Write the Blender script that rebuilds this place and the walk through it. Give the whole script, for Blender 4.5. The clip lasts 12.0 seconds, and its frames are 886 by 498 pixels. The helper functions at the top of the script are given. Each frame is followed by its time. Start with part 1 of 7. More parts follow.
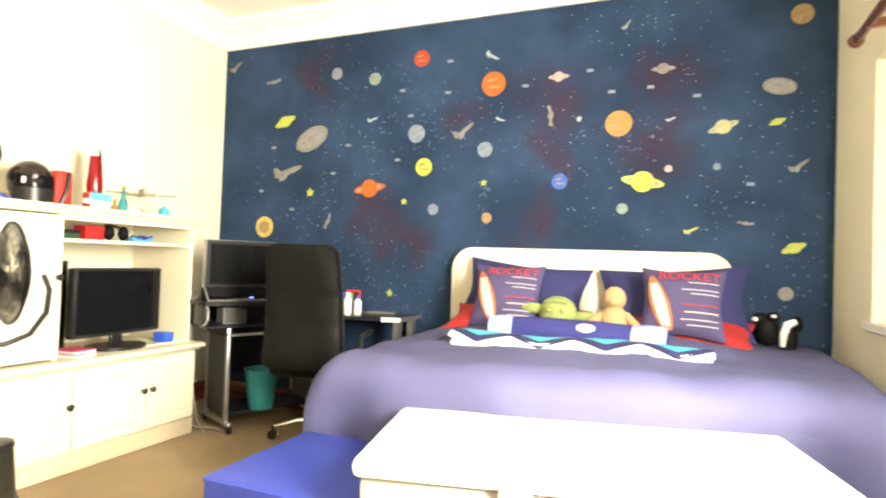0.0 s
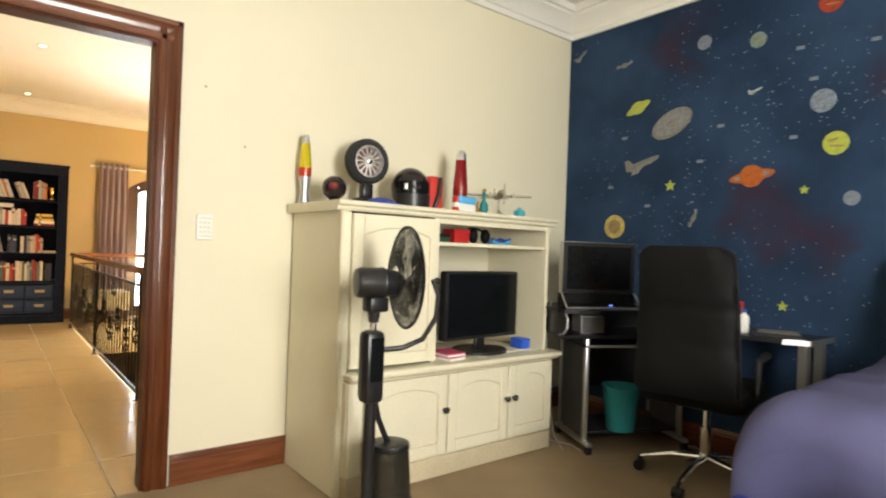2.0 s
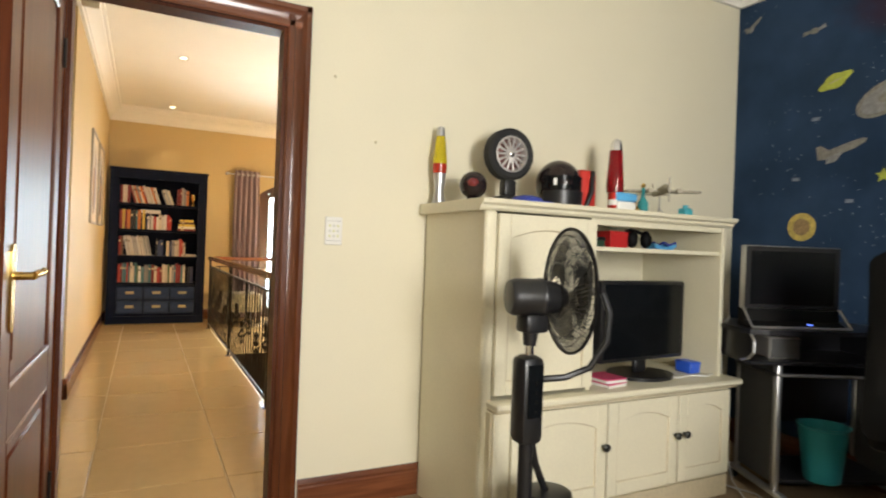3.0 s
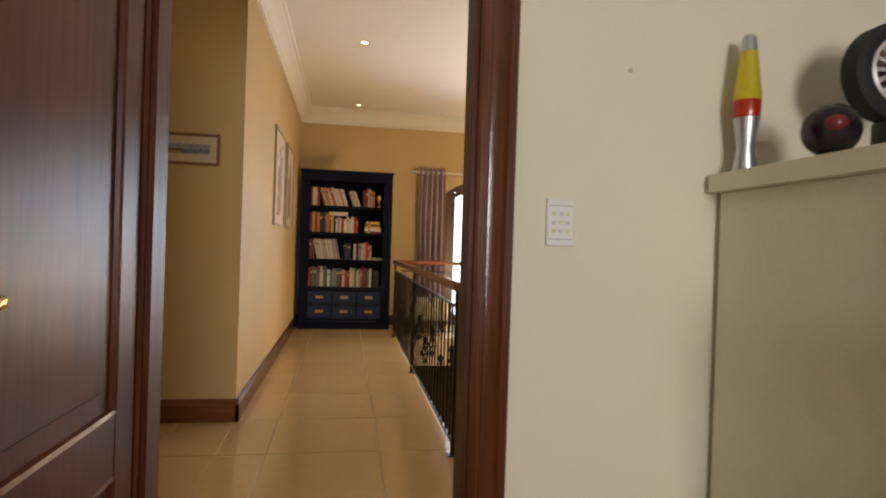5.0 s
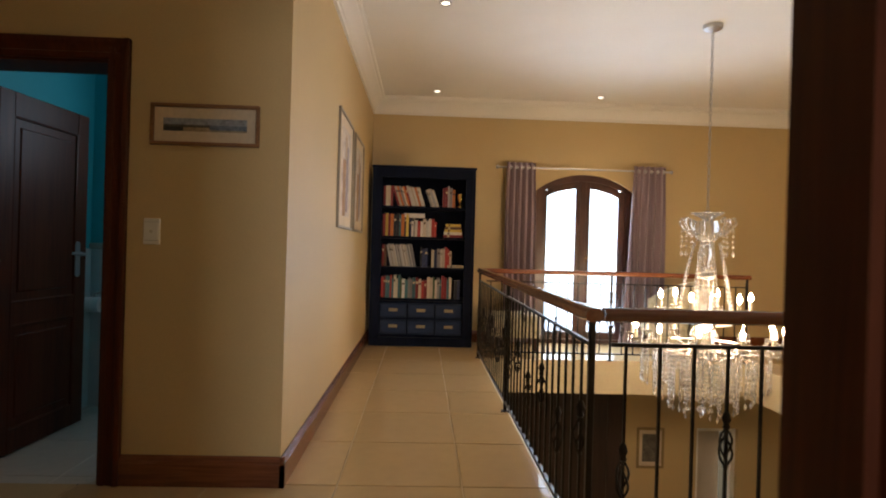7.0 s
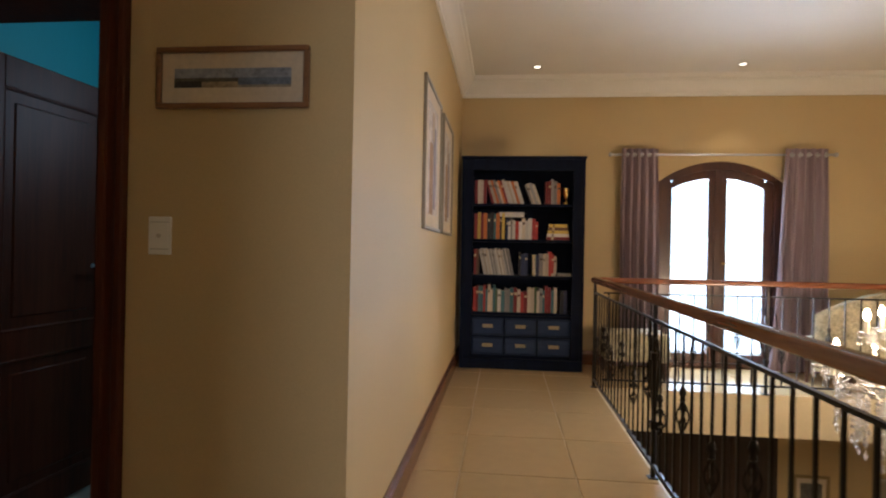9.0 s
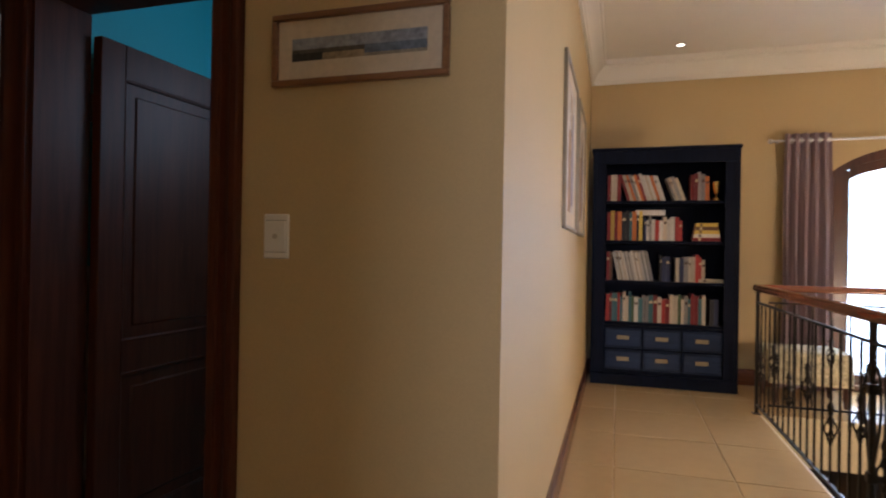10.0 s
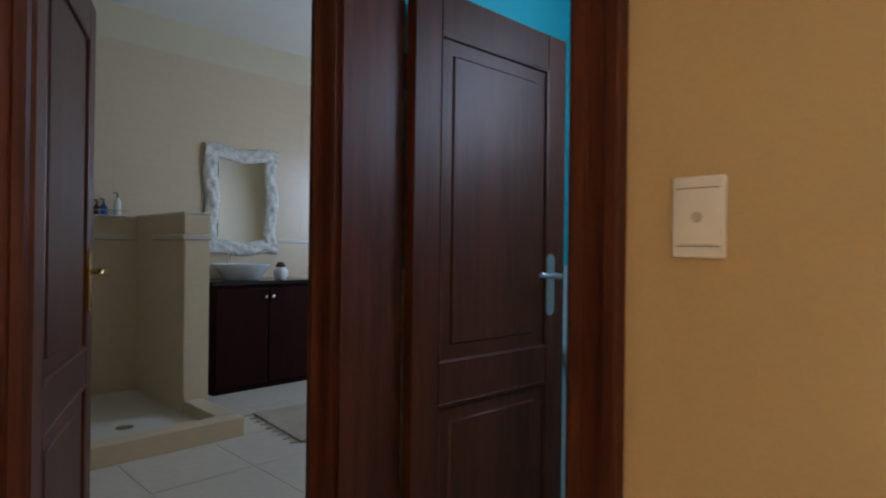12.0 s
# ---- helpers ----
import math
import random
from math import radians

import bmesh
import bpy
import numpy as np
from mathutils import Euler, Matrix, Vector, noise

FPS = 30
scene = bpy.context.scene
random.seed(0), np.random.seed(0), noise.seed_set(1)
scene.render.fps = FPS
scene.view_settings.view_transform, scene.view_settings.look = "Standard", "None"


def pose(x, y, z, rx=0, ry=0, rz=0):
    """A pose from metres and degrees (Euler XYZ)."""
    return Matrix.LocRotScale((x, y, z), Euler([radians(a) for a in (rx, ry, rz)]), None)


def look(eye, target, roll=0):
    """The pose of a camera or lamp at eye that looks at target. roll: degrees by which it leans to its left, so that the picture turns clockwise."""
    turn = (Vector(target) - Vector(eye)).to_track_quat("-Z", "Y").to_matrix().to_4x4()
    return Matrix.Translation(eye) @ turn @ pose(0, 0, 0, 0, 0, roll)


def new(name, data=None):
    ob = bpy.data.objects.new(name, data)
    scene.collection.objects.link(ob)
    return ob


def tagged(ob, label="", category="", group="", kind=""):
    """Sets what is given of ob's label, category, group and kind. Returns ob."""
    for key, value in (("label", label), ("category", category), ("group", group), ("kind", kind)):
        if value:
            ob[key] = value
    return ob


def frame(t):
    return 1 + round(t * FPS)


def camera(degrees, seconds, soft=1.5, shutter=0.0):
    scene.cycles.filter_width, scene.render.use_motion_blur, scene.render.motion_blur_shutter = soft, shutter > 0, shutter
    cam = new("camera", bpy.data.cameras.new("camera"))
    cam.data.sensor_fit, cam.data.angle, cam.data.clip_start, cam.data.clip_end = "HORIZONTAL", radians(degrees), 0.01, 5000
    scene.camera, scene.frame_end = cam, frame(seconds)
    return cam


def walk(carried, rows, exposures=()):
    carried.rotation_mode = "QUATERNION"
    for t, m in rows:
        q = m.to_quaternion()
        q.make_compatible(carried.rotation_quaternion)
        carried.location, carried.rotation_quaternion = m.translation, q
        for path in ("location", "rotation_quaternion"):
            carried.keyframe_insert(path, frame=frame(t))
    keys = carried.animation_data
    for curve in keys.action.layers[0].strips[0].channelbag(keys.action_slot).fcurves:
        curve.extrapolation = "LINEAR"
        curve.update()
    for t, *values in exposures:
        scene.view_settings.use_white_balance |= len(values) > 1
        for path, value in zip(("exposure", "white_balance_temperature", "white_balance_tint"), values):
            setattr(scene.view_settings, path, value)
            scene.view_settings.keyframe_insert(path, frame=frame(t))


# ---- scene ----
cam = camera(74.8, 12.0, soft=2.0, shutter=0.3)
PATH = [
    (0, (0.05, 0.347, 1.117), (-0.716, 2.194, 1.161), 2.0),
    (0.5, (-0.07, 0.411, 1.127), (-1.09, 2.132, 1.159), 2.2),
    (1, (-0.167, 0.477, 1.126), (-1.424, 2.033, 1.144), 2.1),
    (1.5, (-0.301, 0.474, 1.124), (-1.741, 1.862, 1.132), 2.2),
    (2, (-0.496, 0.485, 1.125), (-2.063, 1.728, 1.131), 2.1),
    (2.5, (-0.694, 0.507, 1.127), (-2.369, 1.601, 1.134), 2.1),
    (3, (-0.908, 0.575, 1.132), (-2.684, 1.494, 1.134), 2.1),
    (3.5, (-1.129, 0.648, 1.137), (-2.993, 1.374, 1.131), 2.0),
    (5.5, (-2.212, 0.77, 1.124), (-4.197, 1.009, 1.113), 1.8),
    (6, (-2.479, 0.755, 1.133), (-4.473, 0.913, 1.122), 1.7),
    (6.5, (-2.71, 0.757, 1.131), (-4.707, 0.861, 1.124), 1.7),
    (8.5, (-3.705, 0.647, 1.125), (-5.703, 0.568, 1.129), 1.2),
    (9, (-3.935, 0.587, 1.141), (-5.924, 0.376, 1.144), 1.1),
    (9.5, (-4.13, 0.485, 1.13), (-6.092, 0.094, 1.138), 0.9),
    (10, (-4.297, 0.385, 1.138), (-6.211, -0.193, 1.144), 1.0),
    (10.5, (-4.46, 0.291, 1.14), (-6.294, -0.507, 1.147), 0.8),
    (11, (-4.604, 0.184, 1.124), (-6.304, -0.87, 1.13), 0.7),
    (11.5, (-4.708, 0.022, 1.115), (-6.274, -1.222, 1.119), 0.7),
    (12, (-4.796, -0.169, 1.116), (-6.224, -1.569, 1.121), 0.7),
]
EXPOSURES = [(0.0, 1.1, 8200, 10), (0.7, 0.47, 7800, 10), (1.5, -0.12, 7400, 8), (2.5, -0.4, 7200, 10), (3.7, -0.85, 7100, 11), (5.3, -1.52, 6900, 17), (6.5, -1.62, 6500, 16), (8.5, -1.8, 5900, 15), (9.0, -1.72, 5800, 15), (10.0, -1.5, 5700, 20), (10.5, -1.37, 5800, 21), (11.0, -1.08, 5700, 21), (11.5, -0.72, 5700, 21), (12.0, -0.1, 5700, 19)]
walk(cam, [(t, look(eye, target, roll)) for t, eye, target, roll in PATH], EXPOSURES)

# ---- world, sun, daylight in the openings, lamps ----
world = bpy.data.worlds.new("world")
scene.world = world
world.use_nodes = True
wn = world.node_tree.nodes
sky = wn.new("ShaderNodeTexSky")
sky.sky_type, sky.sun_disc = "NISHITA", False
sky.sun_elevation, sky.sun_rotation = radians(64.7), radians(287)
wn["Background"].inputs["Strength"].default_value = 0.15
world.node_tree.links.new(sky.outputs["Color"], wn["Background"].inputs["Color"])


def lamp(name, kind, at, aim, power, colour, size=0.1, size_y=None, spot=None):
    data = bpy.data.lights.new(name, kind)
    data.energy, data.color = power, colour
    if kind == "AREA":
        data.shape, data.size, data.size_y = "RECTANGLE", size, size_y or size
    elif kind == "SUN":
        data.angle = radians(0.5)
    else:
        data.shadow_soft_size = size
    if spot:
        data.spot_size, data.spot_blend = radians(spot), 0.6
    ob = new(name, data)
    ob.matrix_world = look(at, aim)
    return ob


DAY = (0.72, 0.86, 1.0)
WARM = (1.0, 0.71, 0.44)
CHX, CHY = -7.4, 2.97          # chandelier
lamp("sun", "SUN", (-10, 3, 22), (0, 0, 0), 5.0, (1.0, 0.95, 0.87))
lamp("bedroom_window_light", "AREA", (0.90, 1.18, 1.475), (-2.0, 1.35, 1.1), 185, (0.93, 0.96, 1.0), 0.74, 1.06)
lamp("balcony_light", "AREA", (-10.16, 2.72, 1.08), (-6.0, 2.72, 0.9), 330, (0.66, 0.84, 1.0), 1.1, 1.88).data.spread = radians(115)
lamp("bathroom_window_light", "AREA", (-9.08, -3.2, 1.7), (-6.0, -3.4, 1.2), 33, (0.64, 0.82, 1.0), 1.1, 1.0)
lamp("cloakroom_window_light", "AREA", (-7.0, -0.4, 1.9), (-6.0, -0.8, 1.5), 15, DAY, 0.5, 0.5)
lamp("lower_window_light", "AREA", (-9.9, 4.45, -1.7), (-6.0, 4.0, -2.0), 40, DAY, 0.5, 1.4)
lamp("chandelier_light", "POINT", (CHX, CHY, 0.62), (CHX, CHY, 0), 350, WARM, 0.3)

# ---- materials ----
MATS = {}


def mat(name, colour, rough=0.6, metal=0.0, vary=0.12, grain=60.0, patch=3.0, bump=0.05, coat=0.0, emit=0.0, alpha=None, stretch=(1, 1, 1), random_amount=0.0, transmission=0.0, ior=1.45):
    """A painted, wooden, woven or metal surface: a base colour that drifts at two scales, with a fine relief."""
    if name in MATS:
        return MATS[name]
    m = bpy.data.materials.new(name)
    m.use_nodes = True
    nodes, links = m.node_tree.nodes, m.node_tree.links
    b = nodes["Principled BSDF"]
    b.inputs["Roughness"].default_value, b.inputs["Metallic"].default_value = rough, metal
    b.inputs["Coat Weight"].default_value = coat
    b.inputs["IOR"].default_value = ior
    if transmission:
        b.inputs["Transmission Weight"].default_value = transmission
    co = nodes.new("ShaderNodeTexCoord")
    mp = nodes.new("ShaderNodeMapping")
    mp.inputs["Scale"].default_value = stretch
    links.new(co.outputs["Object"], mp.inputs["Vector"])
    fine, wide = nodes.new("ShaderNodeTexNoise"), nodes.new("ShaderNodeTexNoise")
    fine.inputs["Scale"].default_value, wide.inputs["Scale"].default_value = grain, patch
    fine.inputs["Detail"].default_value, wide.inputs["Detail"].default_value = 4, 3
    for n in (fine, wide):
        links.new(mp.outputs["Vector"], n.inputs["Vector"])
    add = nodes.new("ShaderNodeMath")
    add.operation = "ADD"
    links.new(fine.outputs["Fac"], add.inputs[0])
    links.new(wide.outputs["Fac"], add.inputs[1])
    value = add.outputs[0]
    if random_amount:
        info, mul, add2 = nodes.new("ShaderNodeObjectInfo"), nodes.new("ShaderNodeMath"), nodes.new("ShaderNodeMath")
        mul.operation, add2.operation = "MULTIPLY_ADD", "ADD"
        mul.inputs[1].default_value, mul.inputs[2].default_value = 2 * random_amount, -random_amount
        links.new(info.outputs["Random"], mul.inputs[0])
        links.new(value, add2.inputs[0])
        links.new(mul.outputs[0], add2.inputs[1])
        value = add2.outputs[0]
    ramp = nodes.new("ShaderNodeMapRange")
    ramp.inputs["From Min"].default_value, ramp.inputs["From Max"].default_value = 0.6, 1.4
    ramp.inputs["To Min"].default_value, ramp.inputs["To Max"].default_value = 1 - vary, 1 + vary
    links.new(value, ramp.inputs["Value"])
    mix = nodes.new("ShaderNodeMix")
    mix.data_type, mix.blend_type = "RGBA", "MULTIPLY"
    mix.inputs["Factor"].default_value = 1
    mix.inputs["A"].default_value = (*colour, 1)
    links.new(ramp.outputs["Result"], mix.inputs["B"])
    links.new(mix.outputs["Result"], b.inputs["Base Color"])
    if bump:
        bp = nodes.new("ShaderNodeBump")
        bp.inputs["Strength"].default_value, bp.inputs["Distance"].default_value = bump, 0.004
        links.new(fine.outputs["Fac"], bp.inputs["Height"])
        links.new(bp.outputs["Normal"], b.inputs["Normal"])
    if emit:
        b.inputs["Emission Color"].default_value = (*colour, 1)
        b.inputs["Emission Strength"].default_value = emit
    MATS[name] = m
    return m


def wood(name, dark, light, rough=0.3, scale=14.0, coat=0.4, axis=2, shine=0.5, coat_rough=0.2, ripple=0.0):
    """Varnished wood whose grain runs along one axis of the object."""
    if name in MATS:
        return MATS[name]
    m = bpy.data.materials.new(name)
    m.use_nodes = True
    nodes, links = m.node_tree.nodes, m.node_tree.links
    b = nodes["Principled BSDF"]
    b.inputs["Roughness"].default_value, b.inputs["Coat Weight"].default_value = rough, coat
    b.inputs["Coat Roughness"].default_value = coat_rough
    b.inputs["Specular IOR Level"].default_value = shine
    co, mp = nodes.new("ShaderNodeTexCoord"), nodes.new("ShaderNodeMapping")
    s = [scale, scale, scale]
    s[axis] = scale * 0.06
    mp.inputs["Scale"].default_value = s
    links.new(co.outputs["Object"], mp.inputs["Vector"])
    n1, n2 = nodes.new("ShaderNodeTexNoise"), nodes.new("ShaderNodeTexNoise")
    n1.inputs["Scale"].default_value, n2.inputs["Scale"].default_value = 4.0, 0.35
    n1.inputs["Detail"].default_value = 6
    n1.inputs["Distortion"].default_value = 0.6
    add = nodes.new("ShaderNodeMath")
    add.operation = "ADD"
    ramp = nodes.new("ShaderNodeValToRGB")
    ramp.color_ramp.elements[0].color, ramp.color_ramp.elements[1].color = (*dark, 1), (*light, 1)
    half = nodes.new("ShaderNodeMath")
    half.operation = "MULTIPLY"
    half.inputs[1].default_value = 0.5
    for n in (n1, n2):
        links.new(mp.outputs["Vector"], n.inputs["Vector"])
    links.new(n1.outputs["Fac"], add.inputs[0])
    links.new(n2.outputs["Fac"], add.inputs[1])
    links.new(add.outputs[0], half.inputs[0])
    ramp.color_ramp.elements[0].position, ramp.color_ramp.elements[1].position = 0.35, 0.65
    links.new(half.outputs[0], ramp.inputs["Fac"])
    links.new(ramp.outputs["Color"], b.inputs["Base Color"])
    bp = nodes.new("ShaderNodeBump")
    bp.inputs["Strength"].default_value, bp.inputs["Distance"].default_value = 0.06, 0.003
    links.new(n1.outputs["Fac"], bp.inputs["Height"])
    links.new(bp.outputs["Normal"], b.inputs["Normal"])
    if ripple:
        mp2, n3, bp2 = nodes.new("ShaderNodeMapping"), nodes.new("ShaderNodeTexNoise"), nodes.new("ShaderNodeBump")
        s = [25.0, 25.0, 25.0]
        s[axis] = 140.0
        mp2.inputs["Scale"].default_value = s
        n3.inputs["Scale"].default_value, n3.inputs["Detail"].default_value = 1.0, 2
        bp2.inputs["Strength"].default_value, bp2.inputs["Distance"].default_value = ripple, 0.002
        links.new(co.outputs["Object"], mp2.inputs["Vector"])
        links.new(mp2.outputs["Vector"], n3.inputs["Vector"])
        links.new(n3.outputs["Fac"], bp2.inputs["Height"])
        links.new(bp.outputs["Normal"], bp2.inputs["Normal"])
        links.new(bp2.outputs["Normal"], b.inputs["Coat Normal"])
    MATS[name] = m
    return m


def glow(name, colour, strength):
    if name in MATS:
        return MATS[name]
    m = bpy.data.materials.new(name)
    m.use_nodes = True
    nodes, links = m.node_tree.nodes, m.node_tree.links
    e = nodes.new("ShaderNodeEmission")
    e.inputs["Color"].default_value, e.inputs["Strength"].default_value = (*colour, 1), strength
    links.new(e.outputs["Emission"], nodes["Material Output"].inputs["Surface"])
    MATS[name] = m
    return m


CLOUDS = [(-0.7, 2.19, 0.34), (-1.99, 1.45, 0.3), (-0.81, 1.34, 0.24), (-0.08, 1.81, 0.3), (-0.05, 2.25, 0.24), (-2.51, 2.48, 0.26), (-1.72, 1.26, 0.24), (-1.33, 2.05, 0.2), (-0.64, 1.83, 0.2)]     # maroon clouds on the mural: x, z, reach


def mural_paint():
    """Deep blue hand-sponged wall paint with maroon clouds and sprays of white specks."""
    m = bpy.data.materials.new("mural_paint")
    m.use_nodes = True
    nodes, links = m.node_tree.nodes, m.node_tree.links
    b = nodes["Principled BSDF"]
    b.inputs["Roughness"].default_value, b.inputs["Specular IOR Level"].default_value = 0.8, 0.15
    co = nodes.new("ShaderNodeTexCoord")

    def noise_at(scale, detail, lo, hi, offset=0.0):
        mp, n, r = nodes.new("ShaderNodeMapping"), nodes.new("ShaderNodeTexNoise"), nodes.new("ShaderNodeMapRange")
        mp.inputs["Location"].default_value = (offset, 0, offset * 0.7)
        n.inputs["Scale"].default_value, n.inputs["Detail"].default_value = scale, detail
        r.inputs["From Min"].default_value, r.inputs["From Max"].default_value = lo, hi
        links.new(co.outputs["Object"], mp.inputs["Vector"])
        links.new(mp.outputs["Vector"], n.inputs["Vector"])
        links.new(n.outputs["Fac"], r.inputs["Value"])
        return r.outputs["Result"]

    def mixed(fac, a, c):
        x = nodes.new("ShaderNodeMix")
        x.data_type = "RGBA"
        links.new(fac, x.inputs["Factor"])
        for key, v in (("A", a), ("B", c)):
            if isinstance(v, tuple):
                x.inputs[key].default_value = (*v, 1)
            else:
                links.new(v, x.inputs[key])
        return x.outputs["Result"]

    base = mixed(noise_at(2.2, 5, 0.38, 0.68), (0.011, 0.027, 0.059), (0.023, 0.050, 0.103))
    wobble, shift = nodes.new("ShaderNodeTexNoise"), nodes.new("ShaderNodeVectorMath")
    wobble.inputs["Scale"].default_value, wobble.inputs["Detail"].default_value = 4.5, 4
    shift.operation = "MULTIPLY_ADD"
    shift.inputs[1].default_value = (0.75, 0.0, 0.75)
    links.new(co.outputs["Object"], wobble.inputs["Vector"])
    links.new(wobble.outputs["Color"], shift.inputs[0])
    links.new(co.outputs["Object"], shift.inputs[2])
    cloud = base
    for x, z, reach in CLOUDS:
        far, fade = nodes.new("ShaderNodeVectorMath"), nodes.new("ShaderNodeMapRange")
        far.operation = "DISTANCE"
        far.inputs[1].default_value = (x + 0.375, 3.905, z + 0.375)
        fade.inputs["From Min"].default_value, fade.inputs["From Max"].default_value = reach, reach * 0.1
        fade.inputs["To Min"].default_value, fade.inputs["To Max"].default_value = 0.0, 0.62
        links.new(shift.outputs["Vector"], far.inputs[0])
        links.new(far.outputs["Value"], fade.inputs["Value"])
        cloud = mixed(fade.outputs["Result"], cloud, (0.040, 0.013, 0.022))
    vor, near, gate, mul = nodes.new("ShaderNodeTexVoronoi"), nodes.new("ShaderNodeMath"), noise_at(1.6, 3, 0.5, 0.56, 9.1), nodes.new("ShaderNodeMath")
    vor.inputs["Scale"].default_value = 30
    near.operation, near.inputs[1].default_value = "LESS_THAN", 0.11
    mul.operation = "MULTIPLY"
    links.new(co.outputs["Object"], vor.inputs["Vector"])
    links.new(vor.outputs["Distance"], near.inputs[0])
    links.new(near.outputs[0], mul.inputs[0])
    links.new(gate, mul.inputs[1])
    speck = mixed(mul.outputs[0], cloud, (0.20, 0.26, 0.31))
    links.new(speck, b.inputs["Base Color"])
    MATS["mural_paint"] = m
    return m


CREAM = mat("cream_wall_paint", (0.78, 0.73, 0.56), 0.7, grain=180, patch=1.2, vary=0.04, bump=0.06)
TAN = mat("tan_wall_paint", (0.54, 0.40, 0.195), 0.65, grain=160, patch=1.0, vary=0.06, bump=0.08)
CEIL = mat("white_ceiling_paint", (0.80, 0.78, 0.72), 0.8, grain=150, vary=0.03)
MURAL = mural_paint()
CARPET = mat("tan_carpet", (0.30, 0.215, 0.125), 0.95, grain=420, patch=2.5, vary=0.22, bump=0.6)
TILE = mat("beige_floor_tile", (0.55, 0.40, 0.21), 0.09, grain=14, patch=2.0, vary=0.05, bump=0.006, random_amount=0.15)
GROUT = mat("pale_grout", (0.54, 0.42, 0.26), 0.8)
BATHTILE = mat("pale_bathroom_tile", (0.60, 0.55, 0.46), 0.25, grain=20, patch=2, vary=0.06, bump=0.01, random_amount=0.1)
WALLTILE = mat("cream_wall_tile", (0.63, 0.51, 0.35), 0.28, grain=20, patch=2, vary=0.05, bump=0.01, random_amount=0.08)
BATHPAINT = mat("bathroom_paint", (0.66, 0.59, 0.42), 0.6, grain=140, patch=1.2, vary=0.05)
TURQ = mat("turquoise_paint", (0.06, 0.50, 0.55), 0.6, grain=140, patch=1.4, vary=0.05)
TRIM = wood("mahogany_trim", (0.042, 0.009, 0.003), (0.125, 0.035, 0.011), 0.25, coat=0.6, axis=2, shine=0.2, coat_rough=0.06, ripple=0.45)
LINING = wood("mahogany_lining", (0.042, 0.009, 0.003), (0.11, 0.030, 0.010), 0.4, coat=0.0, axis=2, shine=0.15)
TRIM_Y = wood("mahogany_trim_along_y", (0.075, 0.018, 0.007), (0.20, 0.062, 0.024), 0.25, axis=1)
TRIM_X = wood("mahogany_trim_along_x", (0.075, 0.018, 0.007), (0.20, 0.062, 0.024), 0.25, axis=0)
DOORWOOD = wood("door_mahogany", (0.050, 0.011, 0.004), (0.115, 0.029, 0.009), 0.33, coat=0.0, axis=2, shine=0.14)
# On the hall frames: the trim's mahogany, with dim light put into its colour.
DARKDOOR = wood("dim_hall_mahogany", (0.048, 0.012, 0.006), (0.105, 0.029, 0.013), 0.42, coat=0.0, axis=2, shine=0.2)
IVORY = mat("ivory_painted_wood", (0.74, 0.69, 0.52), 0.45, grain=90, patch=4, vary=0.06, bump=0.05)
# a darker ivory for the plinth, worktop moulding and panel mouldings
IVORYEDGE = mat("darker_ivory_edge", (0.58, 0.50, 0.34), 0.5, grain=70, patch=6, vary=0.15)
BLACK = mat("black_plastic", (0.012, 0.012, 0.013), 0.35, vary=0.2)
BLACKMATT = mat("black_leatherette", (0.006, 0.006, 0.006), 0.5, grain=240, vary=0.2, bump=0.25)
BLACKMATT.node_tree.nodes["Principled BSDF"].inputs["Specular IOR Level"].default_value = 0.1
SCREEN = mat("dark_screen", (0.005, 0.006, 0.007), 0.18, vary=0.05, bump=0)
SCREEN.node_tree.nodes["Principled BSDF"].inputs["Specular IOR Level"].default_value = 0.25
SILVER = mat("brushed_silver", (0.55, 0.55, 0.55), 0.35, 0.9, vary=0.08)
CHROME = mat("chrome", (0.8, 0.8, 0.8), 0.08, 1.0, vary=0.03, bump=0)
DULLBRASS = mat("dull_brass", (0.34, 0.26, 0.14), 0.45, 0.7, vary=0.15)
BRASS = mat("polished_brass", (0.75, 0.52, 0.18), 0.2, 1.0, vary=0.06, bump=0.01)
WHITE = mat("white_plastic", (0.80, 0.79, 0.74), 0.4, vary=0.03, bump=0.01)
PURPLE = mat("violet_blue_duvet", (0.060, 0.060, 0.132), 0.75, grain=300, patch=3, vary=0.12, bump=0.15)
NAVY = mat("navy_cloth", (0.018, 0.020, 0.085), 0.85, grain=260, vary=0.18, bump=0.2)
RED = mat("red_cloth", (0.36, 0.018, 0.02), 0.8, grain=260, vary=0.15, bump=0.2)
COBALT = mat("cobalt_vinyl", (0.028, 0.050, 0.30), 0.42, grain=200, vary=0.1, bump=0.12)
HEADBOARD = mat("cream_upholstery", (0.70, 0.66, 0.52), 0.8, grain=300, vary=0.06, bump=0.2)
LID = mat("cream_plastic_lid", (0.78, 0.74, 0.62), 0.5, grain=120, vary=0.05, bump=0.08)
GREYBODY = mat("grey_plastic_body", (0.36, 0.35, 0.33), 0.5, grain=120, vary=0.06)
IRON = mat("wrought_iron", (0.022, 0.018, 0.015), 0.4, 0.6, grain=90, vary=0.3, bump=0.1)
RAILWOOD = wood("polished_handrail_wood", (0.10, 0.026, 0.010), (0.24, 0.080, 0.030), 0.22, coat=0.35, axis=0)
RAILWOOD_Y = wood("polished_handrail_wood_along_y", (0.10, 0.026, 0.010), (0.24, 0.080, 0.030), 0.22, coat=0.35, axis=1)
SHELFWOOD = wood("blue_black_shelf_wood", (0.003, 0.005, 0.012), (0.006, 0.010, 0.026), 0.55, coat=0.0, axis=2, shine=0.1)
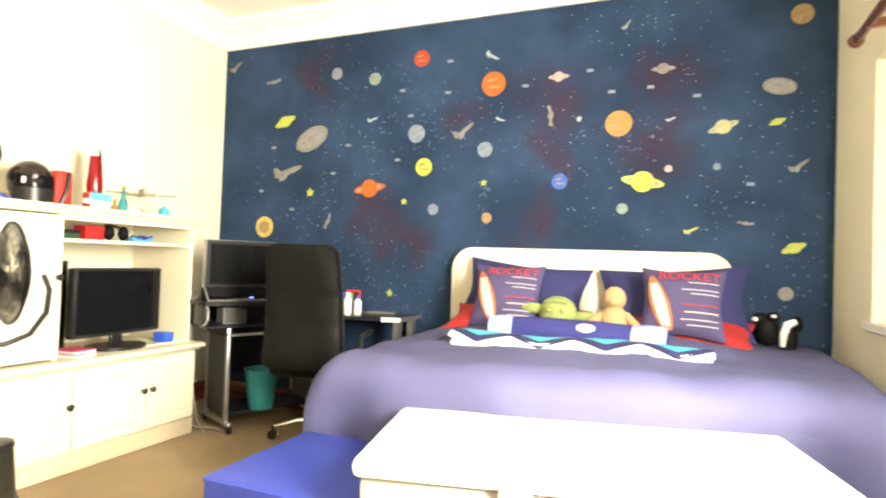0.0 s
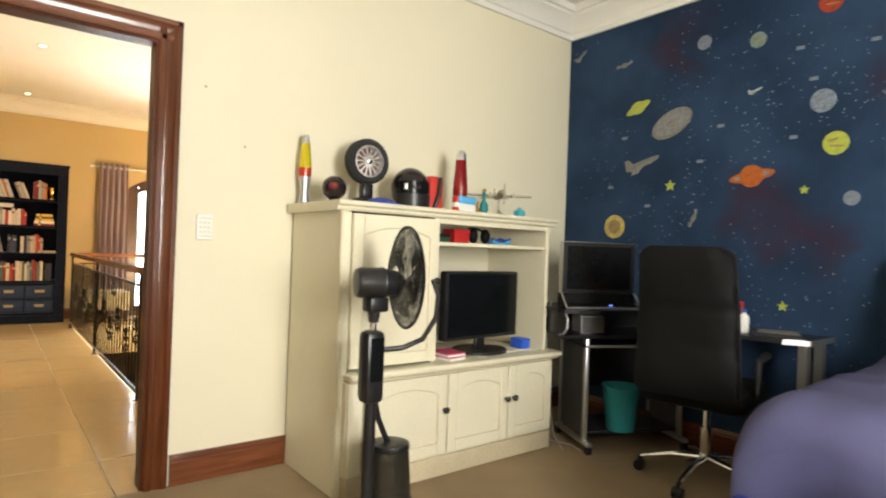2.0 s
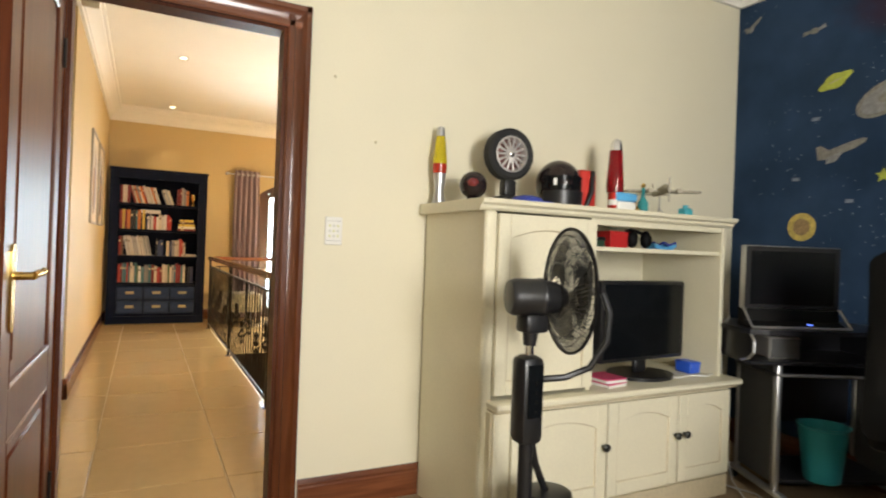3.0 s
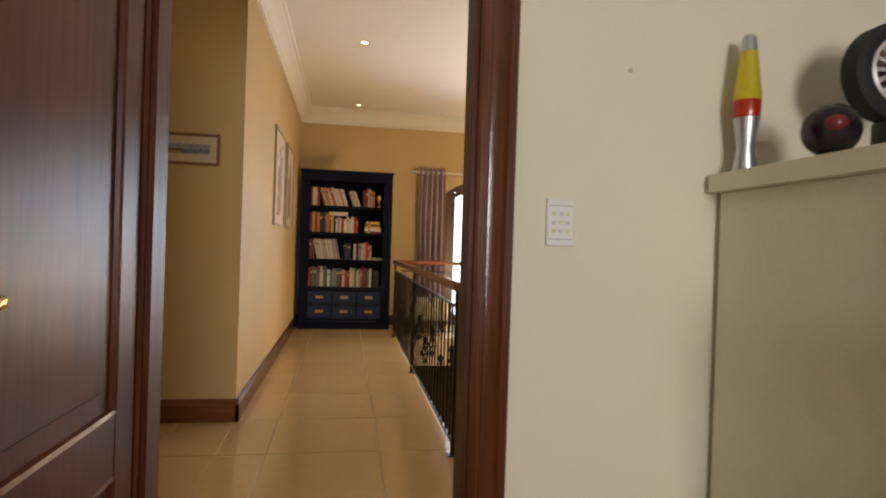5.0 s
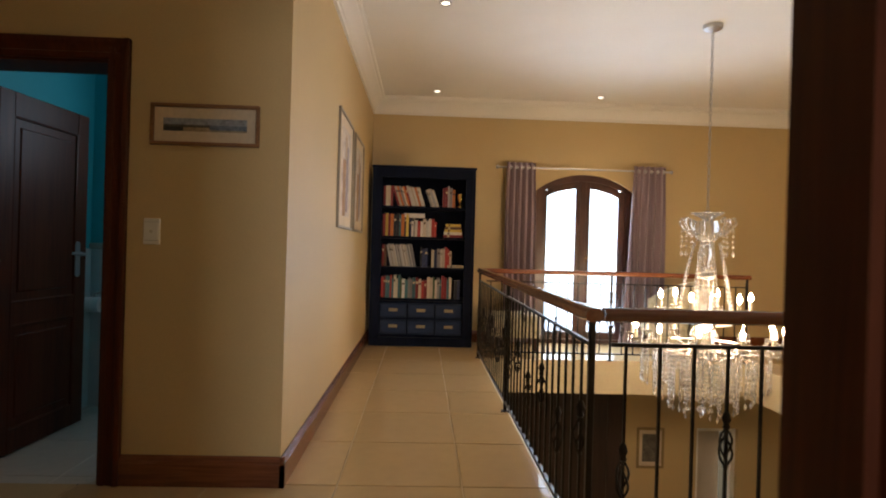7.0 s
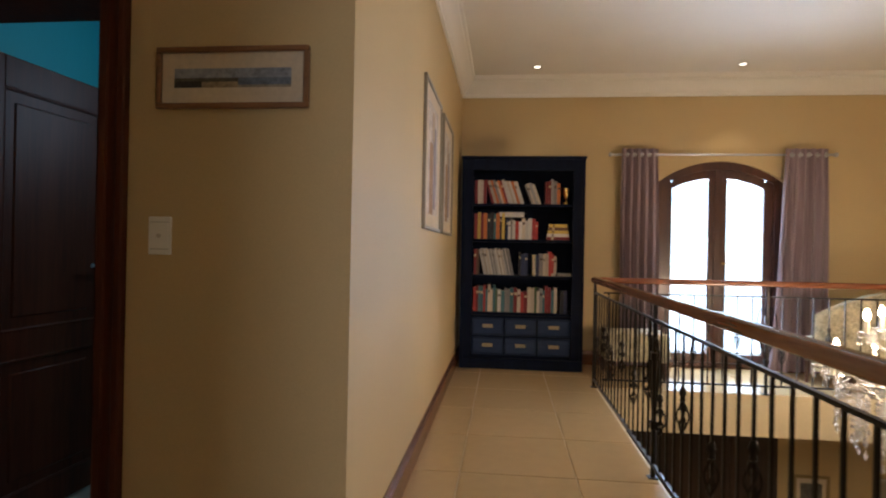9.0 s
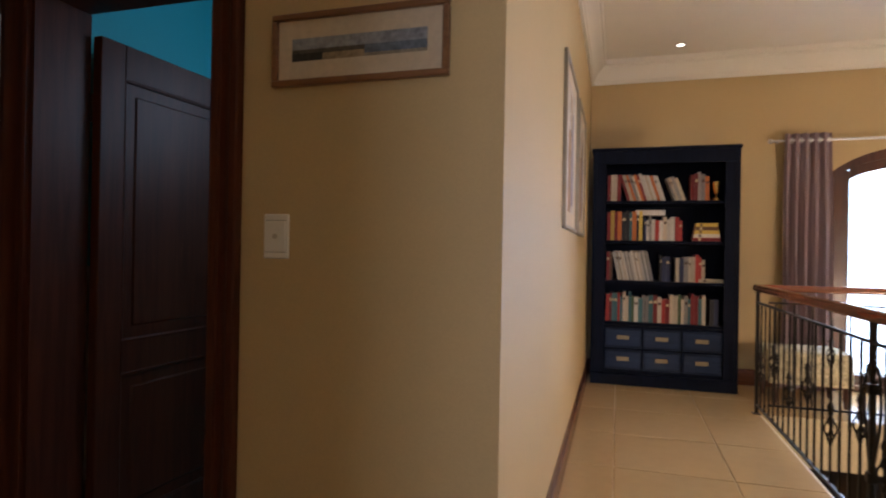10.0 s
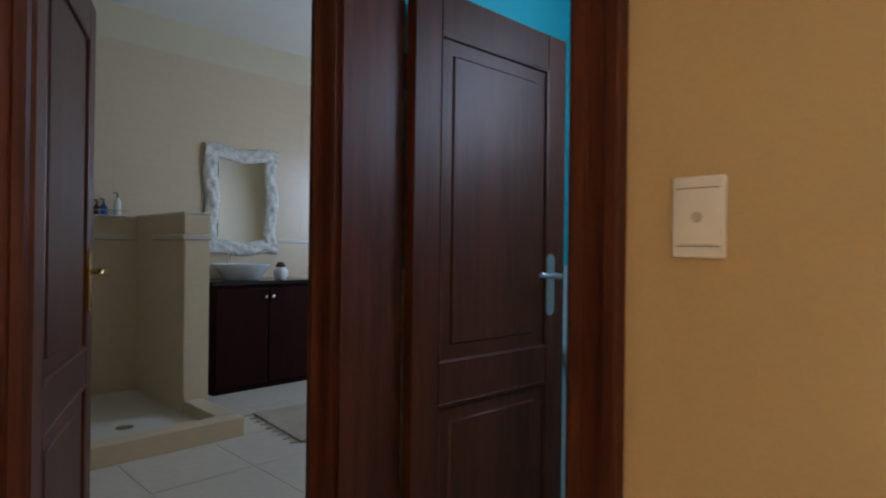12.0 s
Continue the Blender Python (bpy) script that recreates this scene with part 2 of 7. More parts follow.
# upright stripes: shade of folds and satin sheen put into the colour
CURTAIN = mat("mauve_curtain_fold_shade", (0.27, 0.20, 0.22), 0.36, grain=70, patch=22, vary=0.45, bump=0.1, stretch=(1, 1, 0.015))

# ---- mesh building ----


class Shape:
    """Vertices and faces of one mesh part, with the primitives used below."""

    def __init__(self):
        self.v, self.f = [], []

    def add(self, verts, faces):
        n = len(self.v)
        self.v += [tuple(p) for p in verts]
        self.f += [tuple(i + n for i in q) for q in faces]
        return self

    def box(self, x0, y0, z0, x1, y1, z1, b=0.0):
        x0, x1, y0, y1, z0, z1 = min(x0, x1), max(x0, x1), min(y0, y1), max(y0, y1), min(z0, z1), max(z0, z1)
        if b <= 0:
            v = [(x, y, z) for x in (x0, x1) for y in (y0, y1) for z in (z0, z1)]
            return self.add(v, [(0, 1, 3, 2), (4, 6, 7, 5), (0, 4, 5, 1), (2, 3, 7, 6), (0, 2, 6, 4), (1, 5, 7, 3)])
        b = min(b, 0.49 * min(x1 - x0, y1 - y0, z1 - z0))
        bm = bmesh.new()
        bmesh.ops.create_cube(bm, size=1, matrix=Matrix.LocRotScale(((x0 + x1) / 2, (y0 + y1) / 2, (z0 + z1) / 2), None, (x1 - x0, y1 - y0, z1 - z0)))
        bmesh.ops.bevel(bm, geom=bm.edges[:], offset=b, segments=2 if b > 0.008 else 1, affect="EDGES", profile=0.5)
        bm.verts.index_update()
        self.add([p.co[:] for p in bm.verts], [[p.index for p in q.verts] for q in bm.faces])
        bm.free()
        return self

    def prism(self, poly, axis, d0, d1):
        """A flat outline (two coordinates a point) drawn out along an axis."""
        def at(p, d):
            return {"x": (d, p[0], p[1]), "y": (p[0], d, p[1]), "z": (p[0], p[1], d)}[axis]
        n = len(poly)
        v = [at(p, d0) for p in poly] + [at(p, d1) for p in poly]
        f = [tuple(range(n))[::-1], tuple(range(n, 2 * n))] + [(i, (i + 1) % n, n + (i + 1) % n, n + i) for i in range(n)]
        return self.add(v, f)

    def tube(self, points, radius, n=8, closed=False):
        """A round bar along a line of points; radius a number or one for each point."""
        pts = [Vector(p) for p in points]
        rad = radius if isinstance(radius, (list, tuple)) else [radius] * len(pts)
        v, f = [], []
        side = None
        for i, p in enumerate(pts):
            a, c = pts[i - 1] if i or closed else p, pts[(i + 1) % len(pts)] if i < len(pts) - 1 or closed else p
            d = (c - a).normalized()
            if side is None:
                side = d.orthogonal().normalized()
            side = (side - d * side.dot(d)).normalized()
            up = d.cross(side)
            v += [p + rad[i] * (math.cos(t) * side + math.sin(t) * up) for t in (2 * math.pi * k / n for k in range(n))]
        m = len(pts)
        for i in range(m if closed else m - 1):
            j = (i + 1) % m
            f += [(i * n + k, i * n + (k + 1) % n, j * n + (k + 1) % n, j * n + k) for k in range(n)]
        if not closed:
            f += [tuple(range(n))[::-1], tuple((m - 1) * n + k for k in range(n))]
        return self.add(v, f)

    def lathe(self, profile, at=(0, 0, 0), n=20, axis="z", caps=True):
        """A turned body: (radius, height) from bottom to top."""
        def put(r, h, t):
            a, c = r * math.cos(t), r * math.sin(t)
            p = {"z": (a, c, h), "x": (h, a, c), "y": (c, h, a)}[axis]
            return (at[0] + p[0], at[1] + p[1], at[2] + p[2])
        v = [put(max(r, 1e-4), h, 2 * math.pi * k / n) for r, h in profile for k in range(n)]
        m = len(profile)
        f = [(i * n + k, i * n + (k + 1) % n, (i + 1) * n + (k + 1) % n, (i + 1) * n + k) for i in range(m - 1) for k in range(n)]
        if caps:
            f += [tuple(range(n))[::-1], tuple((m - 1) * n + k for k in range(n))]
        return self.add(v, f)

    def ball(self, at, rx, ry=None, rz=None, nu=16, nv=10):
        ry, rz = ry or rx, rz or rx
        v = [(at[0] + rx * math.sin(math.pi * (j + 0.02) / (nv + 0.04)) * math.cos(2 * math.pi * i / nu),
              at[1] + ry * math.sin(math.pi * (j + 0.02) / (nv + 0.04)) * math.sin(2 * math.pi * i / nu),
              at[2] - rz * math.cos(math.pi * (j + 0.02) / (nv + 0.04))) for j in range(nv + 1) for i in range(nu)]
        f = [(j * nu + i, j * nu + (i + 1) % nu, (j + 1) * nu + (i + 1) % nu, (j + 1) * nu + i) for j in range(nv) for i in range(nu)]
        f += [tuple(range(nu))[::-1], tuple(nv * nu + i for i in range(nu))]
        return self.add(v, f)

    def sheet(self, fn, nu, nv, thick=0.0, way=(0, 0, 1)):
        """A surface fn(u, v), u and v from 0 to 1, with a thickness along way."""
        top = [Vector(fn(i / nu, j / nv)) for j in range(nv + 1) for i in range(nu + 1)]
        q = [(j * (nu + 1) + i, j * (nu + 1) + i + 1, (j + 1) * (nu + 1) + i + 1, (j + 1) * (nu + 1) + i) for j in range(nv) for i in range(nu)]
        if not thick:
            return self.add(top, q)
        n, w = len(top), Vector(way) * thick
        v = top + [p - w for p in top]
        f = q + [tuple(n + k for k in reversed(s)) for s in q]
        rim = [i for i in range(nu + 1)] + [j * (nu + 1) + nu for j in range(1, nv + 1)] + [nv * (nu + 1) + i for i in range(nu - 1, -1, -1)] + [j * (nu + 1) for j in range(nv - 1, 0, -1)]
        f += [(rim[k - 1], rim[k - 1] + n, rim[k] + n, rim[k]) for k in range(len(rim))]
        return self.add(v, f)

    def moved(self, m):
        self.v = [tuple(m @ Vector(p)) for p in self.v]
        return self

    def mesh(self, name, material, smooth=40):
        me = bpy.data.meshes.new(name)
        me.from_pydata(self.v, [], self.f)
        me.materials.append(material)
        if smooth:
            me.shade_smooth()
            me.set_sharp_from_angle(angle=radians(smooth))
        bm = bmesh.new()
        bm.from_mesh(me)
        bmesh.ops.recalc_face_normals(bm, faces=bm.faces[:])
        bm.to_mesh(me)
        bm.free()
        return me


def part(name, shape, material, parent, label="", smooth=40):
    ob = new(name, shape.mesh(name, material, smooth))
    ob.parent = parent
    return tagged(ob, label)


def thing(name, at, label, category, group="", turn=0.0):
    """An empty at the base of a thing, to which its parts are added."""
    ob = new(name)
    ob.empty_display_size = 0.1
    ob.matrix_world = pose(*at, 0, 0, turn)
    return tagged(ob, label, category, group)


def single(name, shape, material, at, label, category, group="", turn=0.0, smooth=40, kind=""):
    ob = new(name, shape.mesh(name, material, smooth))
    ob.matrix_world = pose(*at, 0, 0, turn)
    return tagged(ob, label, category, group, kind)


def built(name, shape, material, label="", category="", smooth=0):
    """A piece of the setting, in world coordinates."""
    ob = new(name, shape.mesh(name, material, smooth))
    return tagged(ob, label, category or name.split("_")[0], "", "structure")


def wall(name, axis, d0, d1, a0, a1, z0, z1, material, label, holes=()):
    """A wall across one axis (d0 to d1 thick), from a0 to a1 along the other; holes: (from, to, bottom, top)."""
    s = Shape()

    def block(a, c, zb, zt):
        if c - a > 1e-4 and zt - zb > 1e-4:
            s.box(*((d0, a, zb, d1, c, zt) if axis == "x" else (a, d0, zb, c, d1, zt)))
    at = a0
    for h0, h1, hb, ht in sorted(holes):
        block(at, h0, z0, z1)
        block(h0, h1, z0, hb)
        block(h0, h1, ht, z1)
        at = h1
    block(at, a1, z0, z1)
    return built(name, s, material, label, "wall")


def profile_run(poly, axis, a0, a1):
    return Shape().prism(poly, axis, a0, a1)


# ---- the large structure: bedroom ----
DX, DH = -3.345, -3.44          # door wall, bedroom face and hall face
MY, RX, SY = 3.905, 0.775, -0.9    # mural wall, window wall, back wall
CZ = 2.93                        # ceilings
D0, D1, DT = 0.308, 1.081, 2.03       # bedroom doorway

floor_b = built("floor_bedroom", Shape().box(DX, SY, -0.25, RX, MY, 0), CARPET, "tan cut-pile bedroom carpet", "floor")
built("ceiling_bedroom", Shape().box(DX - 0.0475, SY - 0.1, CZ, RX + 0.2, MY + 0.2, CZ + 0.15), CEIL, "white plaster bedroom ceiling", "ceiling")
wall("wall_north_bedroom", "y", MY, MY + 0.2, DX - 0.0475, RX + 0.2, -0.25, CZ, MURAL, "deep blue outer-space mural wall")
wall("wall_west_bedroom", "x", DX, DX - 0.0475, SY, MY, -0.25, CZ, CREAM, "cream painted bedroom wall with a doorway", [(D0, D1, -0.25, DT)])
wall("wall_south_bedroom", "y", SY - 0.2, SY, DX - 0.0475, RX + 0.2, -0.25, CZ, CREAM, "cream painted bedroom wall")
wall("wall_east_bedroom", "x", RX, RX + 0.2, SY, MY, -0.25, CZ, CREAM, "cream painted bedroom wall with a wide window", [(0.8, 3.24, 0.93, 2.02)])

# ---- hall, landing and the stair void ----
HX, CX, CY, NY = -9.98, -5.665, 0.12, 5.7    # end wall, short wall, corridor wall, far side wall
HT = 1.955
BY = -1.49                                 # bathroom wall
V0, V1, VY0, VY1 = -8.97, -4.985, 1.36, 4.2   # void
LOW = -3.05
SLAB = mat("cream_fascia_paint", (0.66, 0.56, 0.36), 0.6, vary=0.06)
W0, W1, WS, WT = 2.12, 3.33, 1.87, 2.08      # arched opening


def arc(y0, y1, spring, top, n=16):
    """Points of a flat arch from (y0, spring) over to (y1, spring)."""
    half, rise = (y1 - y0) / 2, top - spring
    r = (half * half + rise * rise) / (2 * rise)
    a = math.asin(half / r)
    return [((y0 + y1) / 2 + r * math.sin(-a + 2 * a * i / n), top - r + r * math.cos(-a + 2 * a * i / n)) for i in range(n + 1)]


floor_h = built("floor_hall", Shape().box(CX, BY, -0.33, DH, CY, -0.006).box(HX, CY, -0.33, DH, VY0 + 0.02, -0.006).box(HX, VY0, -0.33, V0, NY, -0.006).box(V1, VY0, -0.33, DH, NY, -0.006).box(V0, VY1, -0.33, V1, NY, -0.006)
                .box(DH, D0, -0.25, DX, D1, -0.006), GROUT, "grout bed of the tiled hall floor", "floor")
built("fascia", Shape().box(V0 - 0.001, VY0 + 0.03, -0.35, V0 + 0.012, VY1, -0.004).box(V0, VY1 - 0.012, -0.35, V1, VY1 + 0.001, -0.004).box(V0, VY0 + 0.018, -0.35, V1, VY0 + 0.03, -0.004), SLAB, "cream painted edge of the landing slab", "trim")
built("ceiling_hall", Shape().box(HX - 0.2, BY - 0.1, CZ, DH + 0.047, NY + 0.2, CZ + 0.15), CEIL, "white plaster hall ceiling", "ceiling")
wall("wall_east_hall", "x", DH, DH + 0.047, BY, NY, LOW, CZ, TAN, "tan painted hall wall beside the bedroom", [(D0, D1, -0.006, DT)])
wall("wall_south_corridor", "y", CY - 0.1, CY, HX, CX - 0.1, -0.33, CZ, TAN, "tan painted corridor wall with framed prints")
wall("wall_short_hall", "x", CX - 0.1, CX, BY, CY, -0.33, CZ, TAN, "tan painted short wall with a cloakroom doorway", [(-1.40, -0.70, -0.006, HT)])
wall("wall_bathroom_hall", "y", BY, BY - 0.1, CX - 0.2, DH, -0.33, CZ, TAN, "tan painted wall with the bathroom doorway", [(-5.80, -5.02, -0.006, HT)])
wall("wall_north_hall", "y", NY, NY + 0.2, HX - 0.2, DH + 0.1, LOW, CZ, TAN, "tan painted hall wall")
s = Shape().box(HX - 0.2, -0.2, -0.33, HX, W0, CZ).box(HX - 0.2, W1, -0.33, HX, NY, CZ).box(HX - 0.2, W0, -0.33, HX, W1, -0.006)
top = arc(W0, W1, WS, WT)
s.prism([(W0, CZ), *top, (W1, CZ)], "x", HX - 0.2, HX)
built("wall_west_hall", s, TAN, "tan painted end wall with an arched opening", "wall")

# ---- lower storey seen through the void ----
built("floor_lower", Shape().box(HX, -1.0, LOW - 0.1, DH, NY, LOW), TILE, "beige tiled floor of the lower storey", "floor")
wall("wall_west_lower", "x", HX - 0.2, HX, -1.0, NY, LOW, -0.33, TAN, "tan painted wall of the lower storey", [(4.2, 4.72, -2.9, -1.0)])
wall("wall_south_lower", "y", -1.2, -1.0, HX, DH, LOW, -0.33, TAN, "tan painted wall of the lower storey")

# ---- bathroom and cloakroom ----
BX0, BX1, BYS = -9.1, -4.2, -4.95
GROUT2 = mat("beige_grout", (0.56, 0.51, 0.42), 0.8)
floor_bath = built("floor_bathroom", Shape().box(BX0, BYS, -0.3, BX1, BY, -0.0025).box(-6.97, BY, -0.3, CX, CY - 0.1, -0.0025), GROUT2, "grout bed of the bathroom floor", "floor")
built("ceiling_bathroom", Shape().box(BX0 - 0.2, BYS - 0.2, CZ, BX1 + 0.2, BY - 0.1, CZ + 0.1), CEIL, "white bathroom ceiling", "ceiling")
wall("wall_south_bathroom", "y", BYS - 0.2, BYS, BX0 - 0.2, BX1 + 0.2, -0.3, CZ, BATHPAINT, "beige painted bathroom wall above tiles")
wall("wall_west_bathroom", "x", BX0 - 0.2, BX0, BYS, BY, -0.3, CZ, BATHPAINT, "beige painted bathroom wall with a window", [(-3.75, -2.65, 1.2, 2.2)])
wall("wall_east_bathroom", "x", BX1, BX1 + 0.1, BYS, BY, -0.3, CZ, BATHPAINT, "beige painted bathroom wall")
wall("wall_north_bathroom", "y", BY - 0.2, BY - 0.101, BX0, BX1, -0.3, CZ, BATHPAINT, "beige painted bathroom wall with a doorway", [(-5.80, -5.02, -0.006, HT)])
built("ceiling_cloakroom", Shape().box(-7.05, BY - 0.1, CZ, CX - 0.1, CY - 0.1, CZ + 0.1), CEIL, "white cloakroom ceiling", "ceiling")
wall("wall_west_cloakroom", "x", -7.05, -6.95, BY, CY - 0.1, -0.3, CZ, TURQ, "turquoise painted cloakroom wall with a small window", [(-0.65, -0.15, 1.6, 2.2)])
wall("wall_south_cloakroom", "y", BY - 0.1, BY, -7.05, CX - 0.2, -0.3, CZ, TURQ, "turquoise painted cloakroom wall")
wall("wall_east_cloakroom", "x", CX - 0.2, CX - 0.101, BY, CY - 0.1, -0.3, CZ, TURQ, "turquoise painted cloakroom wall with a doorway", [(-1.40, -0.70, -0.006, HT)])
wall("wall_north_cloakroom", "y", CY - 0.2, CY - 0.101, -7.05, CX - 0.2, -0.3, CZ, TURQ, "turquoise painted cloakroom wall")

# ---- the storey below and the balcony's support, seen only from outside ----
PLASTER = mat("outer_plaster", (0.60, 0.52, 0.40), 0.85, grain=60, patch=1, vary=0.1)
built("wall_outer_bedroom", Shape().box(DX - 0.04, SY - 0.19, -3.2, RX + 0.19, MY + 0.19, -0.252), PLASTER, "plastered outer wall below the bedroom", "wall")
built("wall_outer_bathroom", Shape().box(BX0 - 0.19, BYS - 0.19, -3.2, DH, -1.21, -0.305), PLASTER, "plastered outer wall below the bathroom", "wall")
built("wall_outer_balcony", Shape().box(HX - 2.19, 1.01, -3.2, HX - 0.21, 4.59, -0.302), PLASTER, "plastered wall carrying the balcony", "wall")

# ---- mouldings, skirtings, door casings ----


def crown(name, axis, d, sign, a0, a1):
    pts = [(0, 2.73), (0.022, 2.73), (0.022, 2.765), (0.034, 2.772), (0.044, 2.80), (0.075, 2.84), (0.112, 2.862), (0.112, 2.88), (0.135, 2.885), (0.135, CZ), (0, CZ)]
    built(name, profile_run([(d + sign * p, z) for p, z in pts], axis, a0, a1), CEIL, "white stepped plaster cornice", "cornice", 25)


crown("trim_cornice_1", "x", MY, -1, DX, RX)
crown("trim_cornice_2", "y", DX, 1, SY, MY)
crown("trim_cornice_3", "y", RX, -1, SY, MY)
crown("trim_cornice_4", "x", SY, 1, DX, RX)
crown("trim_cornice_5", "x", CY, 1, HX, CX + 0.13)
crown("trim_cornice_6", "y", HX, 1, CY, NY)
crown("trim_cornice_7", "y", CX, 1, BY, CY + 0.13)
crown("trim_cornice_8", "y", DH, -1, BY, NY)
crown("trim_cornice_9", "x", NY, -1, HX, DH)


def skirting(name, axis, d, sign, a0, a1):
    pts = [(0, 0), (0.02, 0), (0.02, 0.105), (0.016, 0.112), (0.016, 0.12), (0.009, 0.132), (0.006, 0.14), (0, 0.14)]
    built(name, profile_run([(d + sign * p, z) for p, z in pts], axis, a0, a1), TRIM_Y if axis == "y" else TRIM_X, "varnished brown timber skirting board", "skirting", 25)


skirting("baseboard_1", "y", DX, 1, D1 + 0.1, MY)
skirting("baseboard_2", "y", DX, 1, SY, D0 - 0.1)
skirting("baseboard_3", "x", MY, -1, DX, RX)
skirting("baseboard_4", "y", CX, 1, -0.61, CY + 0.02)
skirting("baseboard_5", "x", CY, 1, HX, CX + 0.02)
skirting("baseboard_6", "y", HX, 1, CY, W0)
skirting("baseboard_7", "y", HX, 1, W1, NY)
skirting("baseboard_8", "y", DH, -1, D1 + 0.1, NY)
skirting("baseboard_9", "x", SY, 1, DX, RX)
skirting("baseboard_10", "y", RX, -1, SY, MY)

CASING = [(0, 0), (0, 0.016), (0.008, 0.02), (0.028, 0.02), (0.032, 0.014), (0.05, 0.016), (0.066, 0.024), (0.074, 0.03), (0.092, 0.03), (0.096, 0.026), (0.096, 0)]


def door_frame(name, axis, faces, a0, a1, top, label, skip=(), trim=TRIM, head=TRIM_Y):
    """The timber lining and moulded casings of a doorway: faces are the two wall planes with the way each looks."""
    root = tagged(new(name), label, "door frame", "", "structure")
    (d0, s0), (d1, s1) = faces
    lo, hi = min(d0, d1), max(d0, d1)

    def put(a, c, zb, zt, nm):
        s = Shape().box(lo, a, zb, hi, c, zt) if axis == "x" else Shape().box(a, lo, zb, c, hi, zt)
        part(nm, s, LINING if trim is TRIM else trim, root, smooth=0)
    put(a0, a0 + 0.018, 0, top, "jamb_lining")
    put(a1 - 0.018, a1, 0, top, "jamb_lining")
    put(a0 + 0.018, a1 - 0.018, top - 0.018, top, "head_lining")
    for d, s in faces:
        # uprights: outline in plan, drawn upwards
        for a, way in ((a0 + 0.006, -1), (a1 - 0.006, 1)):
            if (d, way) in skip:
                continue
            out = [((d + s * h, a + way * w) if axis == "x" else (a + way * w, d + s * h)) for w, h in CASING]
            part("casing", Shape().prism(out, "z", 0, top + 0.09), trim, root, smooth=25)
        out = [(d + s * h, top - 0.006 + w) for w, h in CASING]
        run = Shape().prism(out, "y" if axis == "x" else "x", a0 - 0.09 if (d, -1) not in skip else a0, a1 + 0.09 if (d, 1) not in skip else a1)
        part("head_casing", run, head, root, smooth=25)
    return root


door_frame("door_frame_bedroom", "x", ((DX, 1), (DH, -1)), D0, D1, DT, "moulded mahogany bedroom door frame")
door_frame("door_frame_cloakroom", "x", ((CX, 1), (CX - 0.2, -1)), -1.40, -0.70, HT, "moulded dark mahogany cloakroom door frame", trim=DARKDOOR, head=DARKDOOR)
door_frame("door_frame_bathroom", "y", ((BY, 1), (BY - 0.2, -1)), -5.80, -5.02, HT, "moulded dark mahogany bathroom door frame", skip=((BY, -1),), trim=DARKDOOR, head=DARKDOOR)


def door_leaf(name, at, turn, w, h, wood_mat, metal, label, lock_rail=(0.615, 0.75)):
    """A two-panel door with moulded rims, lever handles on both faces and a lock on its free edge. The hinge is at x = 0, the faces at y = 0 and -0.04."""
    d = thing(name, at, label, "door", "", turn)
    st, z0, (z1, z2), z3 = 0.10, 0.12, lock_rail, h - 0.125
    b = 0.003
    for x in (0, w - st):
        part("stile", Shape().box(x, -0.04, 0, x + st, 0, h, b), wood_mat, d)
    for lo, hi in ((0, z0), (z1, z2), (z3, h)):
        part("rail", Shape().box(st, -0.0395, lo, w - st, -0.0005, hi, b), wood_mat, d)
    for lo, hi in ((z0, z1), (z2, z3)):
        p = part("panel", Shape().box(st, -0.03, lo, w - st, -0.01, hi), wood_mat, d, smooth=0)
        part("raised_field", Shape().box(st + 0.05, -0.036, lo + 0.05, w - st - 0.05, -0.004, hi - 0.05, 0.007), wood_mat, p)
        for y in (-0.008, -0.032):
            rim = Shape()
            c = [(st, lo), (w - st, lo), (w - st, hi), (st, hi)]
            for i in range(4):
                (xa, za), (xb, zb) = c[i], c[(i + 1) % 4]
                rim.tube([(xa, y, za), (xb, y, zb)], 0.010, 6)
            part("panel_moulding", rim, wood_mat, d)
    for y, s in ((0, 1), (-0.04, -1)):
        plate = Shape().prism([(w - 0.085 + 0.021 * math.sin(t) , 0.99 + (0.085 if math.cos(t) > 0 else -0.085) + 0.021 * math.cos(t)) for t in (math.pi * 2 * k / 16 for k in range(16))], "y", y, y + s * 0.006)
        hd = part("handle_plate", plate, metal, d, ("brass" if metal is BRASS else "steel") + " handle plate")
        lever = Shape().tube([(w - 0.085, y, 1.02), (w - 0.085, y + s * 0.045, 1.02)], 0.010, 10)
        lever.tube([(w - 0.085, y + s * 0.045, 1.02), (w - 0.12, y + s * 0.05, 1.025), (w - 0.17, y + s * 0.05, 1.022), (w - 0.195, y + s * 0.05, 1.03), (w - 0.20, y + s * 0.05, 1.02)], [0.010, 0.009, 0.008, 0.007, 0.006], 10)
        part("lever", lever, metal, hd)
    lock = part("lock_plate", Shape().box(w, -0.032, 0.90, w + 0.002, -0.008, 1.12), metal, d, ("brass" if metal is BRASS else "steel") + " mortice lock plate", 0)
    part("latch", Shape().box(w, -0.026, 1.0, w + 0.010, -0.014, 1.035, 0.002), metal, lock)
    part("deadbolt", Shape().box(w, -0.026, 0.945, w + 0.004, -0.014, 0.985, 0.001), BLACK, lock)
    for z in (0.25, h - 0.25):
        part("hinge", Shape().tube([(0, 0.004, z - 0.05), (0, 0.004, z + 0.05)], 0.007, 8), IRON, d)
    return d


